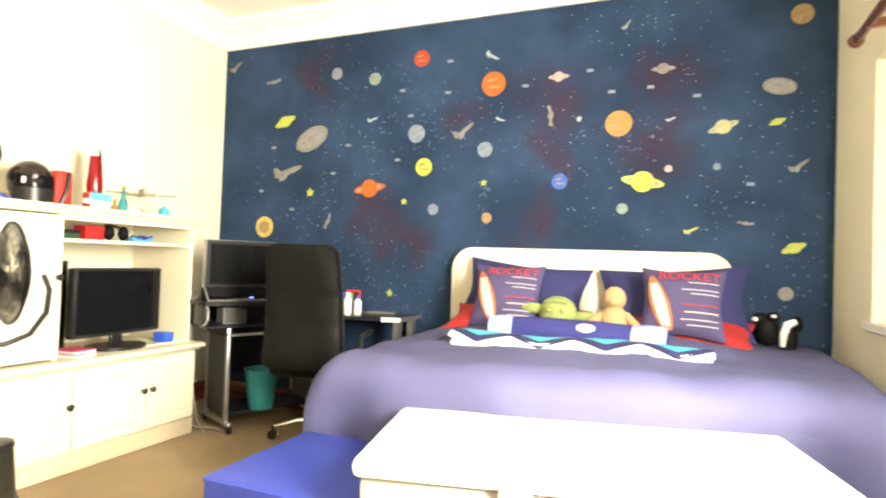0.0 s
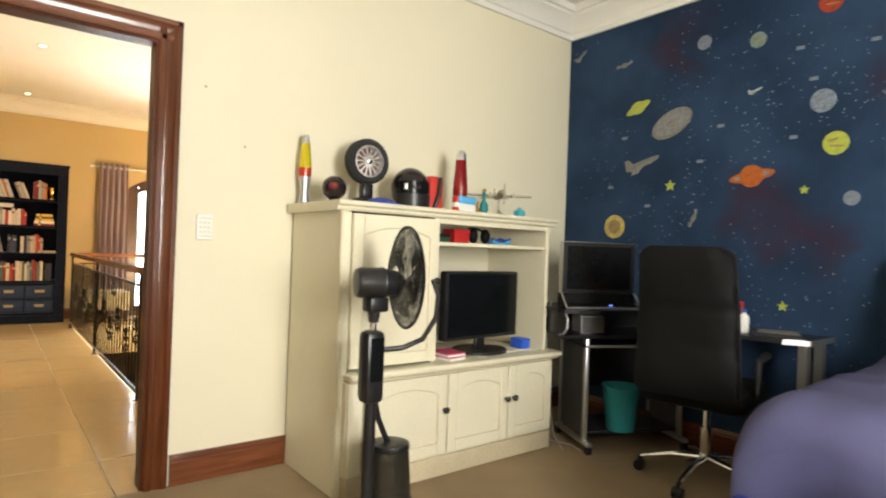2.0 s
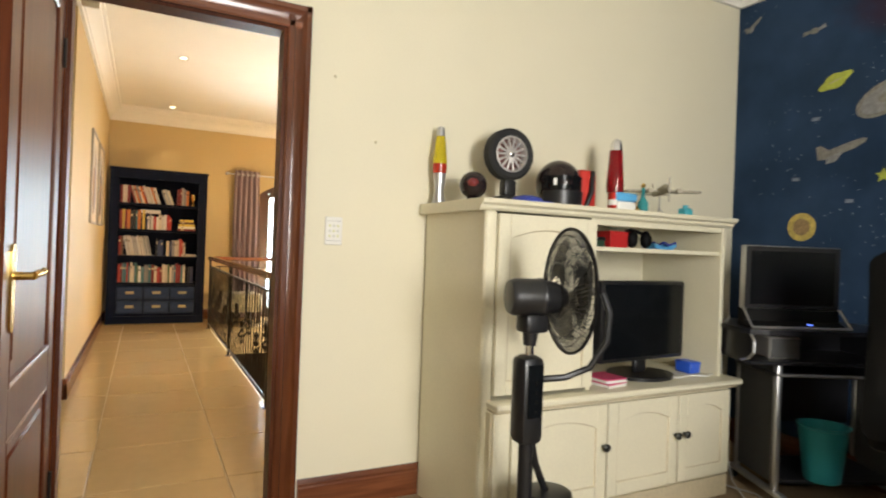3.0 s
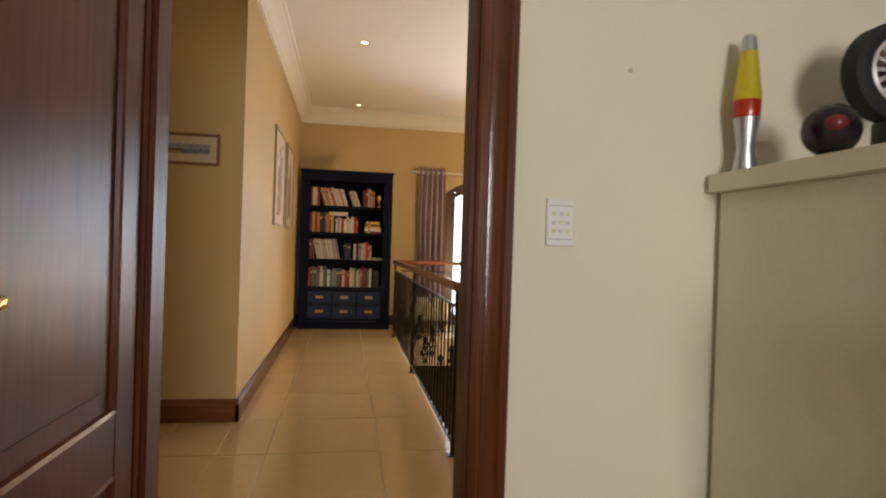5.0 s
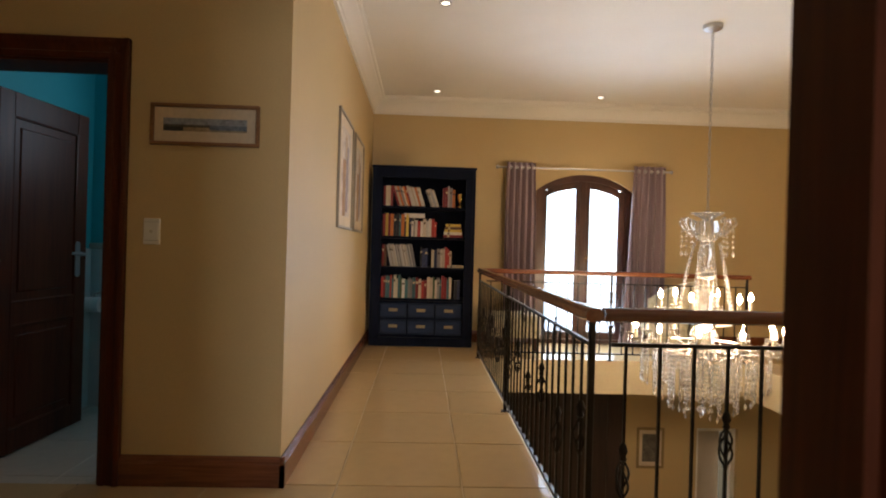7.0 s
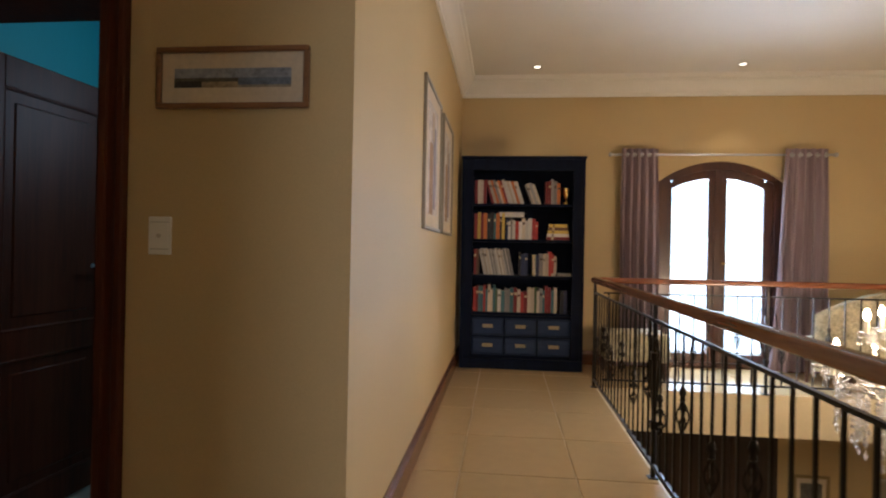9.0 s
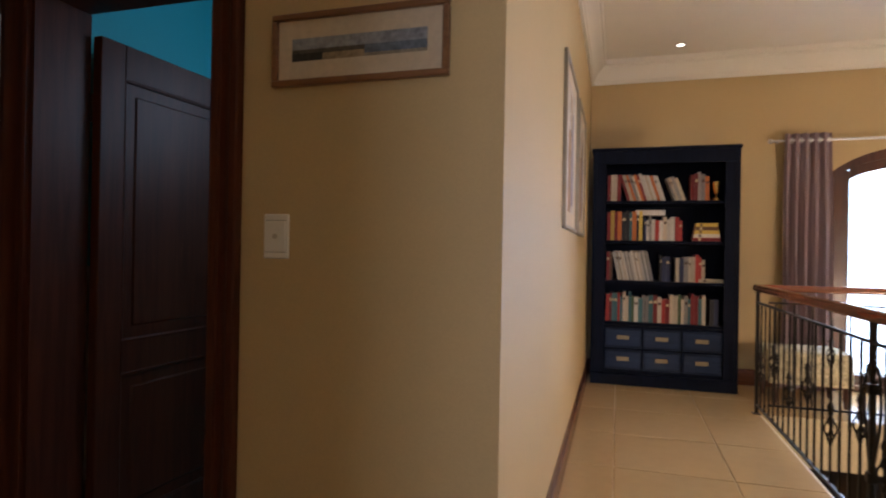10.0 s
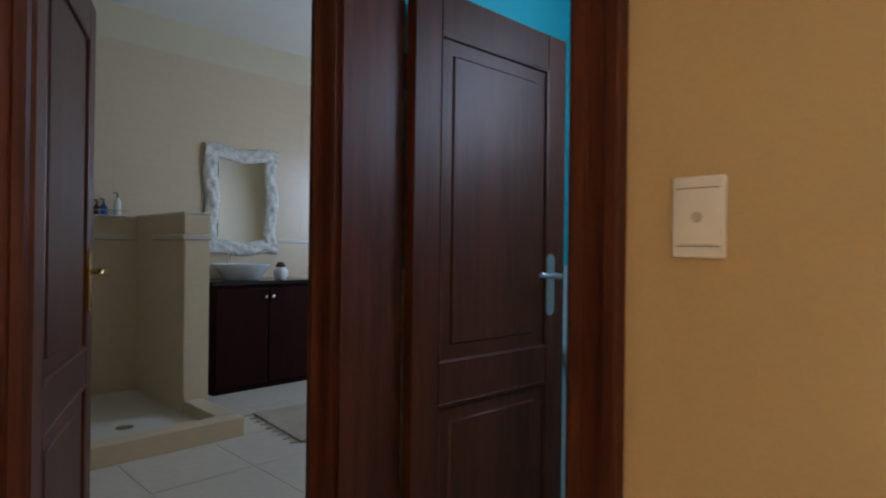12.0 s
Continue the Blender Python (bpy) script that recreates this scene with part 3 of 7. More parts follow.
door_leaf("door_bedroom", (DX + 0.036, D0, 0.012), -0.8, 0.79, 2.005, DOORWOOD, BRASS, "open mahogany two-panel bedroom door with brass lever")
door_leaf("door_cloakroom", (CX - 0.215, -1.385, 0.012), 177, 0.70, 1.855, DARKDOOR, SILVER, "open dark mahogany two-panel cloakroom door", (0.655, 0.775))
door_leaf("door_bathroom", (-5.035, BY - 0.215, 0.012), 247, 0.755, 1.90, DARKDOOR, BRASS, "open dark mahogany two-panel bathroom door", (0.655, 0.775))

# ---- hall: arched glazed doors, balcony, curtains ----
fd = tagged(new("window_arched_doors"), "dark timber arched glazed double doors", "window", "", "structure")
FX0, FX1 = HX - 0.13, HX - 0.06
GLASS = mat("window_glass", (1, 1, 1), 0.0, vary=0, bump=0, transmission=1.0)
DARKFRAME = wood("dark_window_timber", (0.045, 0.016, 0.009), (0.10, 0.035, 0.018), 0.35, axis=2)


def arch_frame(y0, y1, spring, top, width, x0, x1, z0=0.0):
    """An arched frame: two uprights and a bow, as one outline."""
    outer, inner = arc(y0, y1, spring, top), arc(y0 + width, y1 - width, spring - 0.01, top - width)
    s = Shape().box(x0, y0, z0, x1, y0 + width, spring).box(x0, y1 - width, z0, x1, y1, spring)
    n = len(outer)
    v = [(x, *p) for x in (x0, x1) for p in outer + inner]
    f = []
    for i in range(n - 1):
        f += [(i, i + 1, n + i + 1, n + i), (2 * n + i, 3 * n + i, 3 * n + i + 1, 2 * n + i + 1), (i, 2 * n + i, 2 * n + i + 1, i + 1), (n + i, n + i + 1, 3 * n + i + 1, 3 * n + i)]
    return s.add(v, f)


part("outer_frame", arch_frame(W0 + 0.001, W1 - 0.001, WS, WT - 0.001, 0.079, FX0 - 0.02, FX1 + 0.02), DARKFRAME, fd)
part("threshold", Shape().box(FX0, W0 + 0.07, 0, FX1, W1 - 0.08, 0.05, 0.004), DARKFRAME, fd)
mid = (W0 + W1) / 2 - 0.005


def bow(y):
    """Height of the inner edge of the frame's bow at y."""
    pts = arc(W0 + 0.07, W1 - 0.08, WS - 0.01, WT - 0.08, 40)
    return min(pts, key=lambda p: abs(p[0] - y))[1] + 0.014


for y0, y1 in ((W0 + 0.07, mid - 0.004), (mid + 0.004, W1 - 0.08)):
    lf = part("door_leaf", Shape().box(FX0 + 0.01, y0, 0.055, FX1 - 0.01, y0 + 0.085, bow(y0 + 0.02) - 0.004, 0.003).box(FX0 + 0.01, y1 - 0.085, 0.055, FX1 - 0.01, y1, bow(y1 - 0.02) - 0.004, 0.003).box(FX0 + 0.01, y0 + 0.085, 0.055, FX1 - 0.01, y1 - 0.085, 0.14, 0.003), DARKFRAME, fd)
    n = 8
    ys = [y0 + 0.085 + (y1 - y0 - 0.17) * i / n for i in range(n + 1)]
    part("top_rail", Shape().prism([(y, bow(y) - 0.004) for y in ys] + [(y, bow(y) - 0.10) for y in reversed(ys)], "x", FX0 + 0.01, FX1 - 0.01), DARKFRAME, lf, smooth=0)
    pane = part("pane", Shape().box(FX0 + 0.03, y0 + 0.085, 0.14, FX0 + 0.036, y1 - 0.085, bow((y0 + y1) / 2) - 0.09), GLASS, lf, "clear glass pane", 0)
    pane.visible_shadow = False
part("meeting_stile", Shape().box(FX1 - 0.012, mid - 0.035, 0.055, FX1 + 0.008, mid + 0.035, bow(mid) - 0.01, 0.005), DARKFRAME, fd)
part("door_handle", Shape().tube([(FX1 - 0.01, mid + 0.03, 0.98), (FX1 - 0.01, mid + 0.03, 1.14)], 0.012, 8).tube([(FX1, mid + 0.03, 1.06), (FX1 + 0.04, mid + 0.03, 1.06), (FX1 + 0.045, mid + 0.10, 1.06)], 0.008, 8), BRASS, fd, "brass lever handle")

BALC = mat("pale_balcony_tile", (0.80, 0.78, 0.72), 0.5, vary=0.1)
built("balcony_floor", Shape().box(HX - 2.2, 1.0, -0.3, HX - 0.2, 4.6, -0.02), BALC, "pale tiled balcony floor", "balcony")
br = thing("balcony_railing", (HX - 2.1, 2.8, -0.02), "dark iron balcony railing outside the arched doors", "railing")
part("top_rail", Shape().box(-0.02, -1.8, 0.98, 0.02, 1.8, 1.02, 0.005), IRON, br)
part("bottom_rail", Shape().box(-0.015, -1.8, 0.08, 0.015, 1.8, 0.11, 0.004), IRON, br)
for i in range(25):
    part("baluster", Shape().box(-0.008, -1.8 + 0.15 * i - 0.008, 0 if i % 8 == 0 else 0.11, 0.008, -1.8 + 0.15 * i + 0.008, 0.98), IRON, br, smooth=0)
built("ground", Shape().box(-400, -400, -3.4, 400, 400, -3.16), mat("dry_garden_ground", (0.22, 0.19, 0.11), 0.95, grain=2, patch=0.2, vary=0.3), "dry pale garden ground outside", "ground")

rod = thing("curtain_rod", (HX + 0.09, 0, 2.13), "slim steel curtain rod over the arched doors", "curtain rod")
part("pole", Shape().tube([(0, 1.64, 0), (0, 3.74, 0)], 0.011, 10), SILVER, rod)
for y in (1.63, 3.75):
    part("finial", Shape().ball((0, y, 0), 0.022, nu=10, nv=8), SILVER, rod)
for y in (1.70, 3.70):
    part("bracket", Shape().tube([(0, y, 0), (-0.09, y, 0)], 0.007, 8), SILVER, rod)


def curtain(at, y0, y1, b0, b1, folds, label):
    """A curtain from y0 to y1 at the rod, spreading to b0 and b1 at the floor."""
    c = thing("curtain", at, label, "curtain", "curtains at the arched doors")
    w = y1 - y0

    def fn(u, v):
        k = (1 - v) ** 1.4
        y = (y0 + w * u) * (1 - k) + (b0 + (b1 - b0) * u) * k
        a = u * folds * 2 * math.pi
        return (0.035 * math.sin(a) * (0.8 + 0.3 * (1 - v)) + 0.012 * math.sin(3.1 * a + 4 * v) * (1 - v), y + 0.02 * math.sin(5 * v + u * 4) * (1 - v), 0.02 + 2.17 * v)
    part("cloth", Shape().sheet(fn, folds * 10, 14, 0.004, (1, 0, 0)), CURTAIN, c, smooth=80)
    for i in range(folds * 2):
        y = y0 + w * (i + 0.5) / (folds * 2)
        part("eyelet", Shape().tube([(0.024 * math.cos(t) * 0.3, y + 0.008 * math.cos(t), 2.13 + 0.024 * math.sin(t)) for t in (2 * math.pi * k / 12 for k in range(12))], 0.004, 6, True), SILVER, c)
    return c


curtain((HX + 0.09, 0, 0), 1.74, 2.09, 1.71, 2.16, 5, "mauve satin curtain hanging in folds beside arched doors")
curtain((HX + 0.09, 0, 0), 3.29, 3.68, 3.15, 3.74, 5, "mauve satin curtain drawn aside from arched doors")

# ---- landing balustrade ----


def handrail(name, axis, d, a0, a1, posts, label, first=0):
    """A run of balustrade: iron bars, scrolls and posts under a timber handrail."""
    r = thing(name, (0, 0, 0), label, "balustrade", "landing balustrade")

    def P(a, o, z):
        return (a, d + o, z) if axis == "x" else (d + o, a, z)

    def bar(nm, a, c, o, zb, zt, m=IRON, b=0.002):
        p, q = P(a, -o, zb), P(c, o, zt)
        part(nm, Shape().box(*p, *q, b), m, r)
    out = [(-0.029, 0.892), (-0.031, 0.910), (-0.024, 0.927), (-0.011, 0.935), (0.011, 0.935), (0.024, 0.927), (0.031, 0.910), (0.029, 0.892), (0.018, 0.885), (-0.018, 0.885)]
    part("handrail", Shape().prism([(d + o, z) for o, z in out], axis, a0 - 0.031, a1 + 0.031), RAILWOOD if axis == "x" else RAILWOOD_Y, r, "polished red-brown timber handrail", 50)
    bar("upper_rail", a0, a1, 0.010, 0.797, 0.810)
    bar("lower_rail", a0, a1, 0.010, 0.060, 0.074)
    for p in posts[first:]:
        bar("post", p - 0.0115, p + 0.0115, 0.0115, -0.004, 0.886, b=0.003)
        foot = P(p - 0.026, -0.026, -0.004), P(p + 0.026, 0.026, 0.006)
        part("foot_plate", Shape().box(*foot[0], *foot[1], 0.002), IRON, r)
    spans = list(zip(posts[:-1], posts[1:]))
    for a, c in spans:
        n = max(2, round((c - a) / 0.118))
        for i in range(1, n):
            x = a + (c - a) * i / n
            b = part("baluster", Shape().box(*P(x - 0.005, -0.005, 0.066), *P(x + 0.005, 0.005, 0.80)), IRON, r, smooth=0)
            if i % 3 == 1:
                z0 = 0.26 if i % 2 else 0.38
                leaf = Shape().lathe([(0.005, 0.125), (0.014, 0.135), (0.010, 0.15), (0.017, 0.165), (0.012, 0.185), (0.006, 0.195)], P(x, 0, z0), 8)
                leaf.lathe([(0.005, -0.012), (0.011, -0.004), (0.005, 0.008)], P(x, 0, z0), 8)
                for e in range(4):
                    bend = [(0.004 + 0.021 * math.sin(math.pi * q / 8) ** 0.8, 0.3 * q, 0.13 * q / 8) for q in range(9)]
                    leaf.tube([P(x + r_ * math.cos(e * math.pi / 2 + tw), r_ * math.sin(e * math.pi / 2 + tw), z0 + h_) for r_, tw, h_ in bend], 0.0045, 5)
                part("collar", leaf, IRON, b)
        for p in (a,):
            if p == posts[0]:
                continue
            bar("post_collar", p - 0.02, p + 0.02, 0.02, 0.60, 0.64)
            bar("post_collar", p - 0.018, p + 0.018, 0.018, 0.25, 0.29)
            for s in (1, -1):
                bend = ((0.010, 0.29), (0.018, 0.34), (0.045, 0.41), (0.070, 0.49), (0.078, 0.57), (0.072, 0.65), (0.052, 0.705), (0.028, 0.715), (0.014, 0.695), (0.016, 0.665), (0.032, 0.655))
                scroll = Shape().tube([P(p + s * o_, 0, z_) for o_, z_ in bend], [0.009, 0.009, 0.008, 0.007, 0.0065, 0.0065, 0.0065, 0.0065, 0.0065, 0.006, 0.004], 7)
                part("scroll", scroll, IRON, r)
    return r


handrail("balustrade_corridor", "x", VY0, V0, V1, [V0, -6.99, V1], "wrought-iron balustrade with timber handrail along the corridor")
handrail("balustrade_window", "y", V0, VY0 + 0.07, VY1, [VY0, 2.75, VY1], "wrought-iron balustrade with timber handrail before the arched doors", 1)
handrail("balustrade_near", "y", V1, VY0 + 0.07, VY1, [VY0, 2.35, 3.3, VY1], "wrought-iron balustrade with timber handrail beside the stair void", 1)

# ---- bookcase ----
BKX, BKY0, BKY1, BKH = -9.565, 0.165, 1.345, 2.06
bk = thing("bookcase", (BKX - 0.2, (BKY0 + BKY1) / 2, 0), "tall blue-black timber bookcase with four full shelves and six drawers", "bookcase")
hw, dp = (BKY1 - BKY0) / 2, 0.2
part("side_panel", Shape().box(-dp, -hw, 0.06, dp, -hw + 0.03, BKH - 0.03, 0.003), SHELFWOOD, bk)
part("side_panel", Shape().box(-dp, hw - 0.03, 0.06, dp, hw, BKH - 0.03, 0.003), SHELFWOOD, bk)
for y0, y1 in ((-hw + 0.03, -hw + 0.115), (hw - 0.115, hw - 0.03)):
    part("face_stile", Shape().box(dp - 0.025, y0, 0.10, dp - 0.001, y1, BKH - 0.14, 0.003), SHELFWOOD, bk)
part("top_board", Shape().box(-dp, -hw - 0.01, BKH - 0.03, dp + 0.01, hw + 0.01, BKH, 0.006), SHELFWOOD, bk)
part("top_rail", Shape().box(dp - 0.025, -hw + 0.03, BKH - 0.14, dp - 0.001, hw - 0.03, BKH - 0.03, 0.003), SHELFWOOD, bk)
part("plinth", Shape().box(-dp, -hw, 0, dp + 0.004, hw, 0.10, 0.005), SHELFWOOD, bk)
part("back_panel", Shape().box(-dp, -hw + 0.03, 0.1, -dp + 0.012, hw - 0.03, BKH - 0.03), SHELFWOOD, bk, smooth=0)
SHELVES = [0.545, 0.905, 1.255, 1.60]
for z in SHELVES:
    part("shelf", Shape().box(-dp + 0.012, -hw + 0.03, z - 0.025, dp - 0.028, hw - 0.03, z, 0.002), SHELFWOOD, bk)
DRAWER = wood("blue_drawer_wood", (0.008, 0.018, 0.050), (0.018, 0.036, 0.085), 0.5, coat=0.05, axis=1, shine=0.25)
part("drawer_carcass", Shape().box(-dp + 0.012, -hw + 0.03, 0.1, dp - 0.03, hw - 0.03, 0.515), SHELFWOOD, bk, smooth=0)
for j in range(2):
    for i in range(3):
        w = (2 * hw - 0.23) / 3
        y0 = -hw + 0.115 + w * i
        z0 = 0.135 + 0.185 * j
        dr = part("drawer", Shape().box(dp - 0.029, y0 + 0.008, z0, dp - 0.012, y0 + w - 0.008, z0 + 0.17, 0.004), DRAWER, bk)
        part("frame_bead", Shape().tube([(dp - 0.012, y0 + 0.02, z0 + 0.012), (dp - 0.012, y0 + w - 0.02, z0 + 0.012), (dp - 0.012, y0 + w - 0.02, z0 + 0.158), (dp - 0.012, y0 + 0.02, z0 + 0.158)], 0.003, 6, True), SHELFWOOD, dr)
        part("handle", Shape().box(dp - 0.013, y0 + w / 2 - 0.05, z0 + 0.075, dp - 0.008, y0 + w / 2 + 0.05, z0 + 0.11, 0.002).box(dp - 0.008, y0 + w / 2 - 0.035, z0 + 0.08, dp - 0.003, y0 + w / 2 + 0.035, z0 + 0.088, 0.001), DULLBRASS, dr, "dull brass cup handle")

# ---- bedroom: television cabinet ----
CB0, CB1, CBZ = 1.735, 3.125, 1.335          # along the wall; top
cab = thing("tv_cabinet", (DX + 0.022, 0, 0), "ivory painted television wall unit with arched panel doors", "cabinet")
CD, UD = 0.585, 0.525                       # depth of the lower and of the upper part
CDIV = 2.28
part("side_panel", Shape().box(0, CB0, 0, UD, CB0 + 0.025, CBZ - 0.045, 0.003), IVORY, cab)
part("side_panel", Shape().box(0, CB1 - 0.025, 0.56, UD - 0.01, CB1, CBZ - 0.045, 0.003), IVORY, cab)
part("corner_post", Shape().box(UD - 0.03, CB0 - 0.004, 0, UD + 0.004, CB0 + 0.05, CBZ - 0.045, 0.008), IVORY, cab)
part("back_panel", Shape().box(0, CB0 + 0.025, 0.03, 0.012, CB1 - 0.025, CBZ - 0.045), IVORY, cab, smooth=0)
part("partition", Shape().box(0.012, CDIV - 0.02, 0.56, UD - 0.004, CDIV, CBZ - 0.045), IVORY, cab, smooth=0)
cor = [(0, CBZ - 0.045), (UD + 0.002, CBZ - 0.045), (UD + 0.012, CBZ - 0.036), (UD + 0.014, CBZ - 0.026), (UD + 0.032, CBZ - 0.018), (UD + 0.036, CBZ - 0.004), (UD + 0.03, CBZ), (0, CBZ)]
part("cornice_top", Shape().prism(cor, "y", CB0 - 0.035, CB1 + 0.03), IVORY, cab, "ivory stepped cornice top", 25)
part("shelf", Shape().box(0.012, CDIV, 1.15, UD - 0.02, CB1 - 0.025, 1.17, 0.003), IVORY, cab)
part("frieze", Shape().box(UD - 0.03, CDIV, 1.262, UD - 0.012, CB1 - 0.025, CBZ - 0.045, 0.003), IVORY, cab)
wt = part("worktop", Shape().box(0.0125, CB0 + 0.026, 0.532, CD + 0.02, CB1 + 0.05, 0.56, 0.007), IVORY, cab, "ivory moulded worktop")
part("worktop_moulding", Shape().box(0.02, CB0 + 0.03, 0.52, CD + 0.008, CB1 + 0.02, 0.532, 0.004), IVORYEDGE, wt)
part("lower_carcass", Shape().box(0.013, CB0 + 0.0255, 0.10, CD - 0.02, CB1, 0.52, 0.003), IVORY, cab)
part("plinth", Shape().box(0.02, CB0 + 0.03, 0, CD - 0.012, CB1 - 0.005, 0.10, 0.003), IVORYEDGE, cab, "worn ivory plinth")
KNOB = mat("pewter_knob", (0.05, 0.05, 0.045), 0.4, 0.8)


def panel_door(parent, x, y0, y1, z0, z1, knob_at):
    """A cabinet door with a frame, a recessed panel and an arched upper rail."""
    fw = 0.055
    d = part("door", Shape().box(x, y0, z0, x + 0.012, y1, z1, 0.002), IVORY, parent)
    part("stile", Shape().box(x + 0.012, y0, z0, x + 0.02, y0 + fw, z1, 0.003), IVORY, d)
    part("stile", Shape().box(x + 0.012, y1 - fw, z0, x + 0.02, y1, z1, 0.003), IVORY, d)
    part("bottom_rail", Shape().box(x + 0.012, y0 + fw, z0, x + 0.02, y1 - fw, z0 + fw, 0.003), IVORY, d)
    bowed = arc(y0 + fw, y1 - fw, z1 - fw - 0.04, z1 - fw, 12)
    part("top_rail", Shape().prism([(y0 + fw, z1)] + bowed + [(y1 - fw, z1)], "x", x + 0.012, x + 0.02), IVORY, d, smooth=0)
    line = [(x + 0.0135, y, z) for y, z in [(y0 + fw, z0 + fw)] + bowed + [(y1 - fw, z0 + fw)]]
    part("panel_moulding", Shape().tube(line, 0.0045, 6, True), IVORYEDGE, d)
    ky, kz = knob_at
    part("knob", Shape().lathe([(0.007, 0), (0.006, 0.012), (0.016, 0.02), (0.017, 0.028), (0.01, 0.034)], (x + 0.02, ky, kz), 14, "x"), KNOB, d, "dark pewter knob")


panel_door(cab, UD - 0.004, CB0 + 0.051, CDIV - 0.004, 0.575, CBZ - 0.055, (CDIV - 0.03, 0.975))
for i, (y0, y1) in enumerate(((1.845, 2.332), (2.332, 2.757), (2.757, 3.112))):
    panel_door(cab, CD - 0.02, y0 + 0.004, y1 - 0.004, 0.115, 0.51, (y1 - 0.024 if i != 2 else y0 + 0.034, 0.335))
part("corner_stile", Shape().box(CD - 0.02, CB0 + 0.03, 0.10, CD - 0.004, 1.842, 0.518, 0.004), IVORY, cab)

# television
tv = thing("television", (DX + 0.40, 2.72, 0.561), "black flat-screen television on an oval stand", "television", "", 4)
part("casing", Shape().box(-0.035, -0.295, 0.075, 0.02, 0.295, 0.455, 0.012), BLACK, tv)
part("screen", Shape().box(0.02, -0.275, 0.095, 0.0225, 0.275, 0.438), SCREEN, tv, "dark switched-off screen", 0)
part("neck", Shape().box(-0.02, -0.04, 0.015, 0.005, 0.04, 0.09, 0.006), BLACK, tv)
part("base", Shape().add([(0.14 * math.cos(t), 0.17 * math.sin(t), z) for z in (0, 0.016) for t in (2 * math.pi * k / 28 for k in range(28))], [tuple(range(28))[::-1], tuple(range(28, 56))] + [(k, (k + 1) % 28, 28 + (k + 1) % 28, 28 + k) for k in range(28)]), BLACK, tv)

# ---- bed ----
bed = thing("bed", (-0.45, 3.8, 0), "double bed with a cream padded headboard and violet duvet", "bed")
part("bed_base", Shape().box(-0.80, -1.16, 0.06, 0.80, -0.02, 0.38, 0.03), NAVY, bed)
for x in (-0.7, 0.7):
    for y in (-1.05, -0.1):
        part("foot", Shape().lathe([(0.03, 0), (0.035, 0.06)], (x, y, 0), 12), BLACK, bed)
part("mattress", Shape().box(-0.80, -1.17, 0.38, 0.82, -0.02, 0.66, 0.06), WHITE, bed)


def round_rect(x0, x1, z0, z1, r, n=8):
    pts = [(x0, z0), (x1, z0)]
    pts += [(x1 - r + r * math.cos(t), z1 - r + r * math.sin(t)) for t in (math.pi / 2 * k / n for k in range(n + 1))]
    pts += [(x0 + r - r * math.sin(t), z1 - r + r * math.cos(t)) for t in (math.pi / 2 * k / n for k in range(n + 1))]
    return pts


hb = part("headboard", Shape().prism(round_rect(-0.865, 0.757, 0.02, 1.215, 0.14), "y", 0.0, 0.082), HEADBOARD, bed, "cream upholstered headboard", 30)
part("front_padding", Shape().prism(round_rect(-0.825, 0.717, 0.3, 1.175, 0.11), "y", -0.018, 0.0), HEADBOARD, hb, "", 30)
part("piping", Shape().tube([(x, -0.004, z) for x, z in round_rect(-0.855, 0.747, 0.3, 1.205, 0.135)], 0.008, 6, True), HEADBOARD, hb)


def duvet_at(u, v):
    """The duvet: flat over the mattress, rounded over its sides and foot, hanging in soft folds."""
    drop, r = 0.34, 0.13
    across = (u - 0.5) * 2 * 1.44
    wx = -0.28 + max(-1.02, min(1.02, across))
    tucked = 1.60 - 0.26 * max(0.0, wx + 0.72)
    turn = max(0.0, min(1.0, (wx - 0.36) / 0.34))
    L = min(1.55, tucked) + (1.46 - min(1.55, tucked)) * turn * turn * (3 - 2 * turn)
    along = 0.02 + v * 1.95

    def over(s, half):
        a = abs(s)
        if a < half - r:
            return s, 0.0
        k = a - (half - r)
        if k < r * math.pi / 2:
            return math.copysign(half - r + r * math.sin(k / r), s), r * (1 - math.cos(k / r))
        return math.copysign(half + 0.04 * (k - r * 1.57), s), r + (k - r * math.pi / 2)
    x, dx = over(across, 1.02)
    y, dy = over(along, L)
    fall = min(drop, dx + dy)
    hang = min(1.0, max(0.0, (fall - 0.08) / 0.2))
    bulge = 0.035 * math.cos(min(1, abs(x) / 1.0) * 1.5) + 0.02 * math.sin(2.2 * y + 0.6)
    soft = 0.034 * noise.noise((x * 1.8, y * 1.8, 0.3)) + 0.018 * noise.noise((x * 4.5, y * 5.5, 1.7)) + 0.007 * noise.noise((x * 13, y * 9, 5.1))
    out = hang * (0.022 * math.sin(9 * (x + 0.4 * y) + 1.0) + 0.016 * math.sin(23 * (x * 0.7 + y) + 2 * noise.noise((x * 2, y * 2, 0))))
    nx, ny = (math.copysign(1, x) if dx > 0.03 else 0), (-1 if dy > 0.03 else 0)
    return (min(1.205, 0.17 + x + nx * out), -0.02 - y + ny * out, 0.735 + bulge * (1 - hang) + soft * (1 - 0.6 * hang) - fall)


part("duvet", Shape().sheet(duvet_at, 90, 70, 0.03, (0, 0, 1)), PURPLE, bed, "smooth violet-blue duvet", 80)


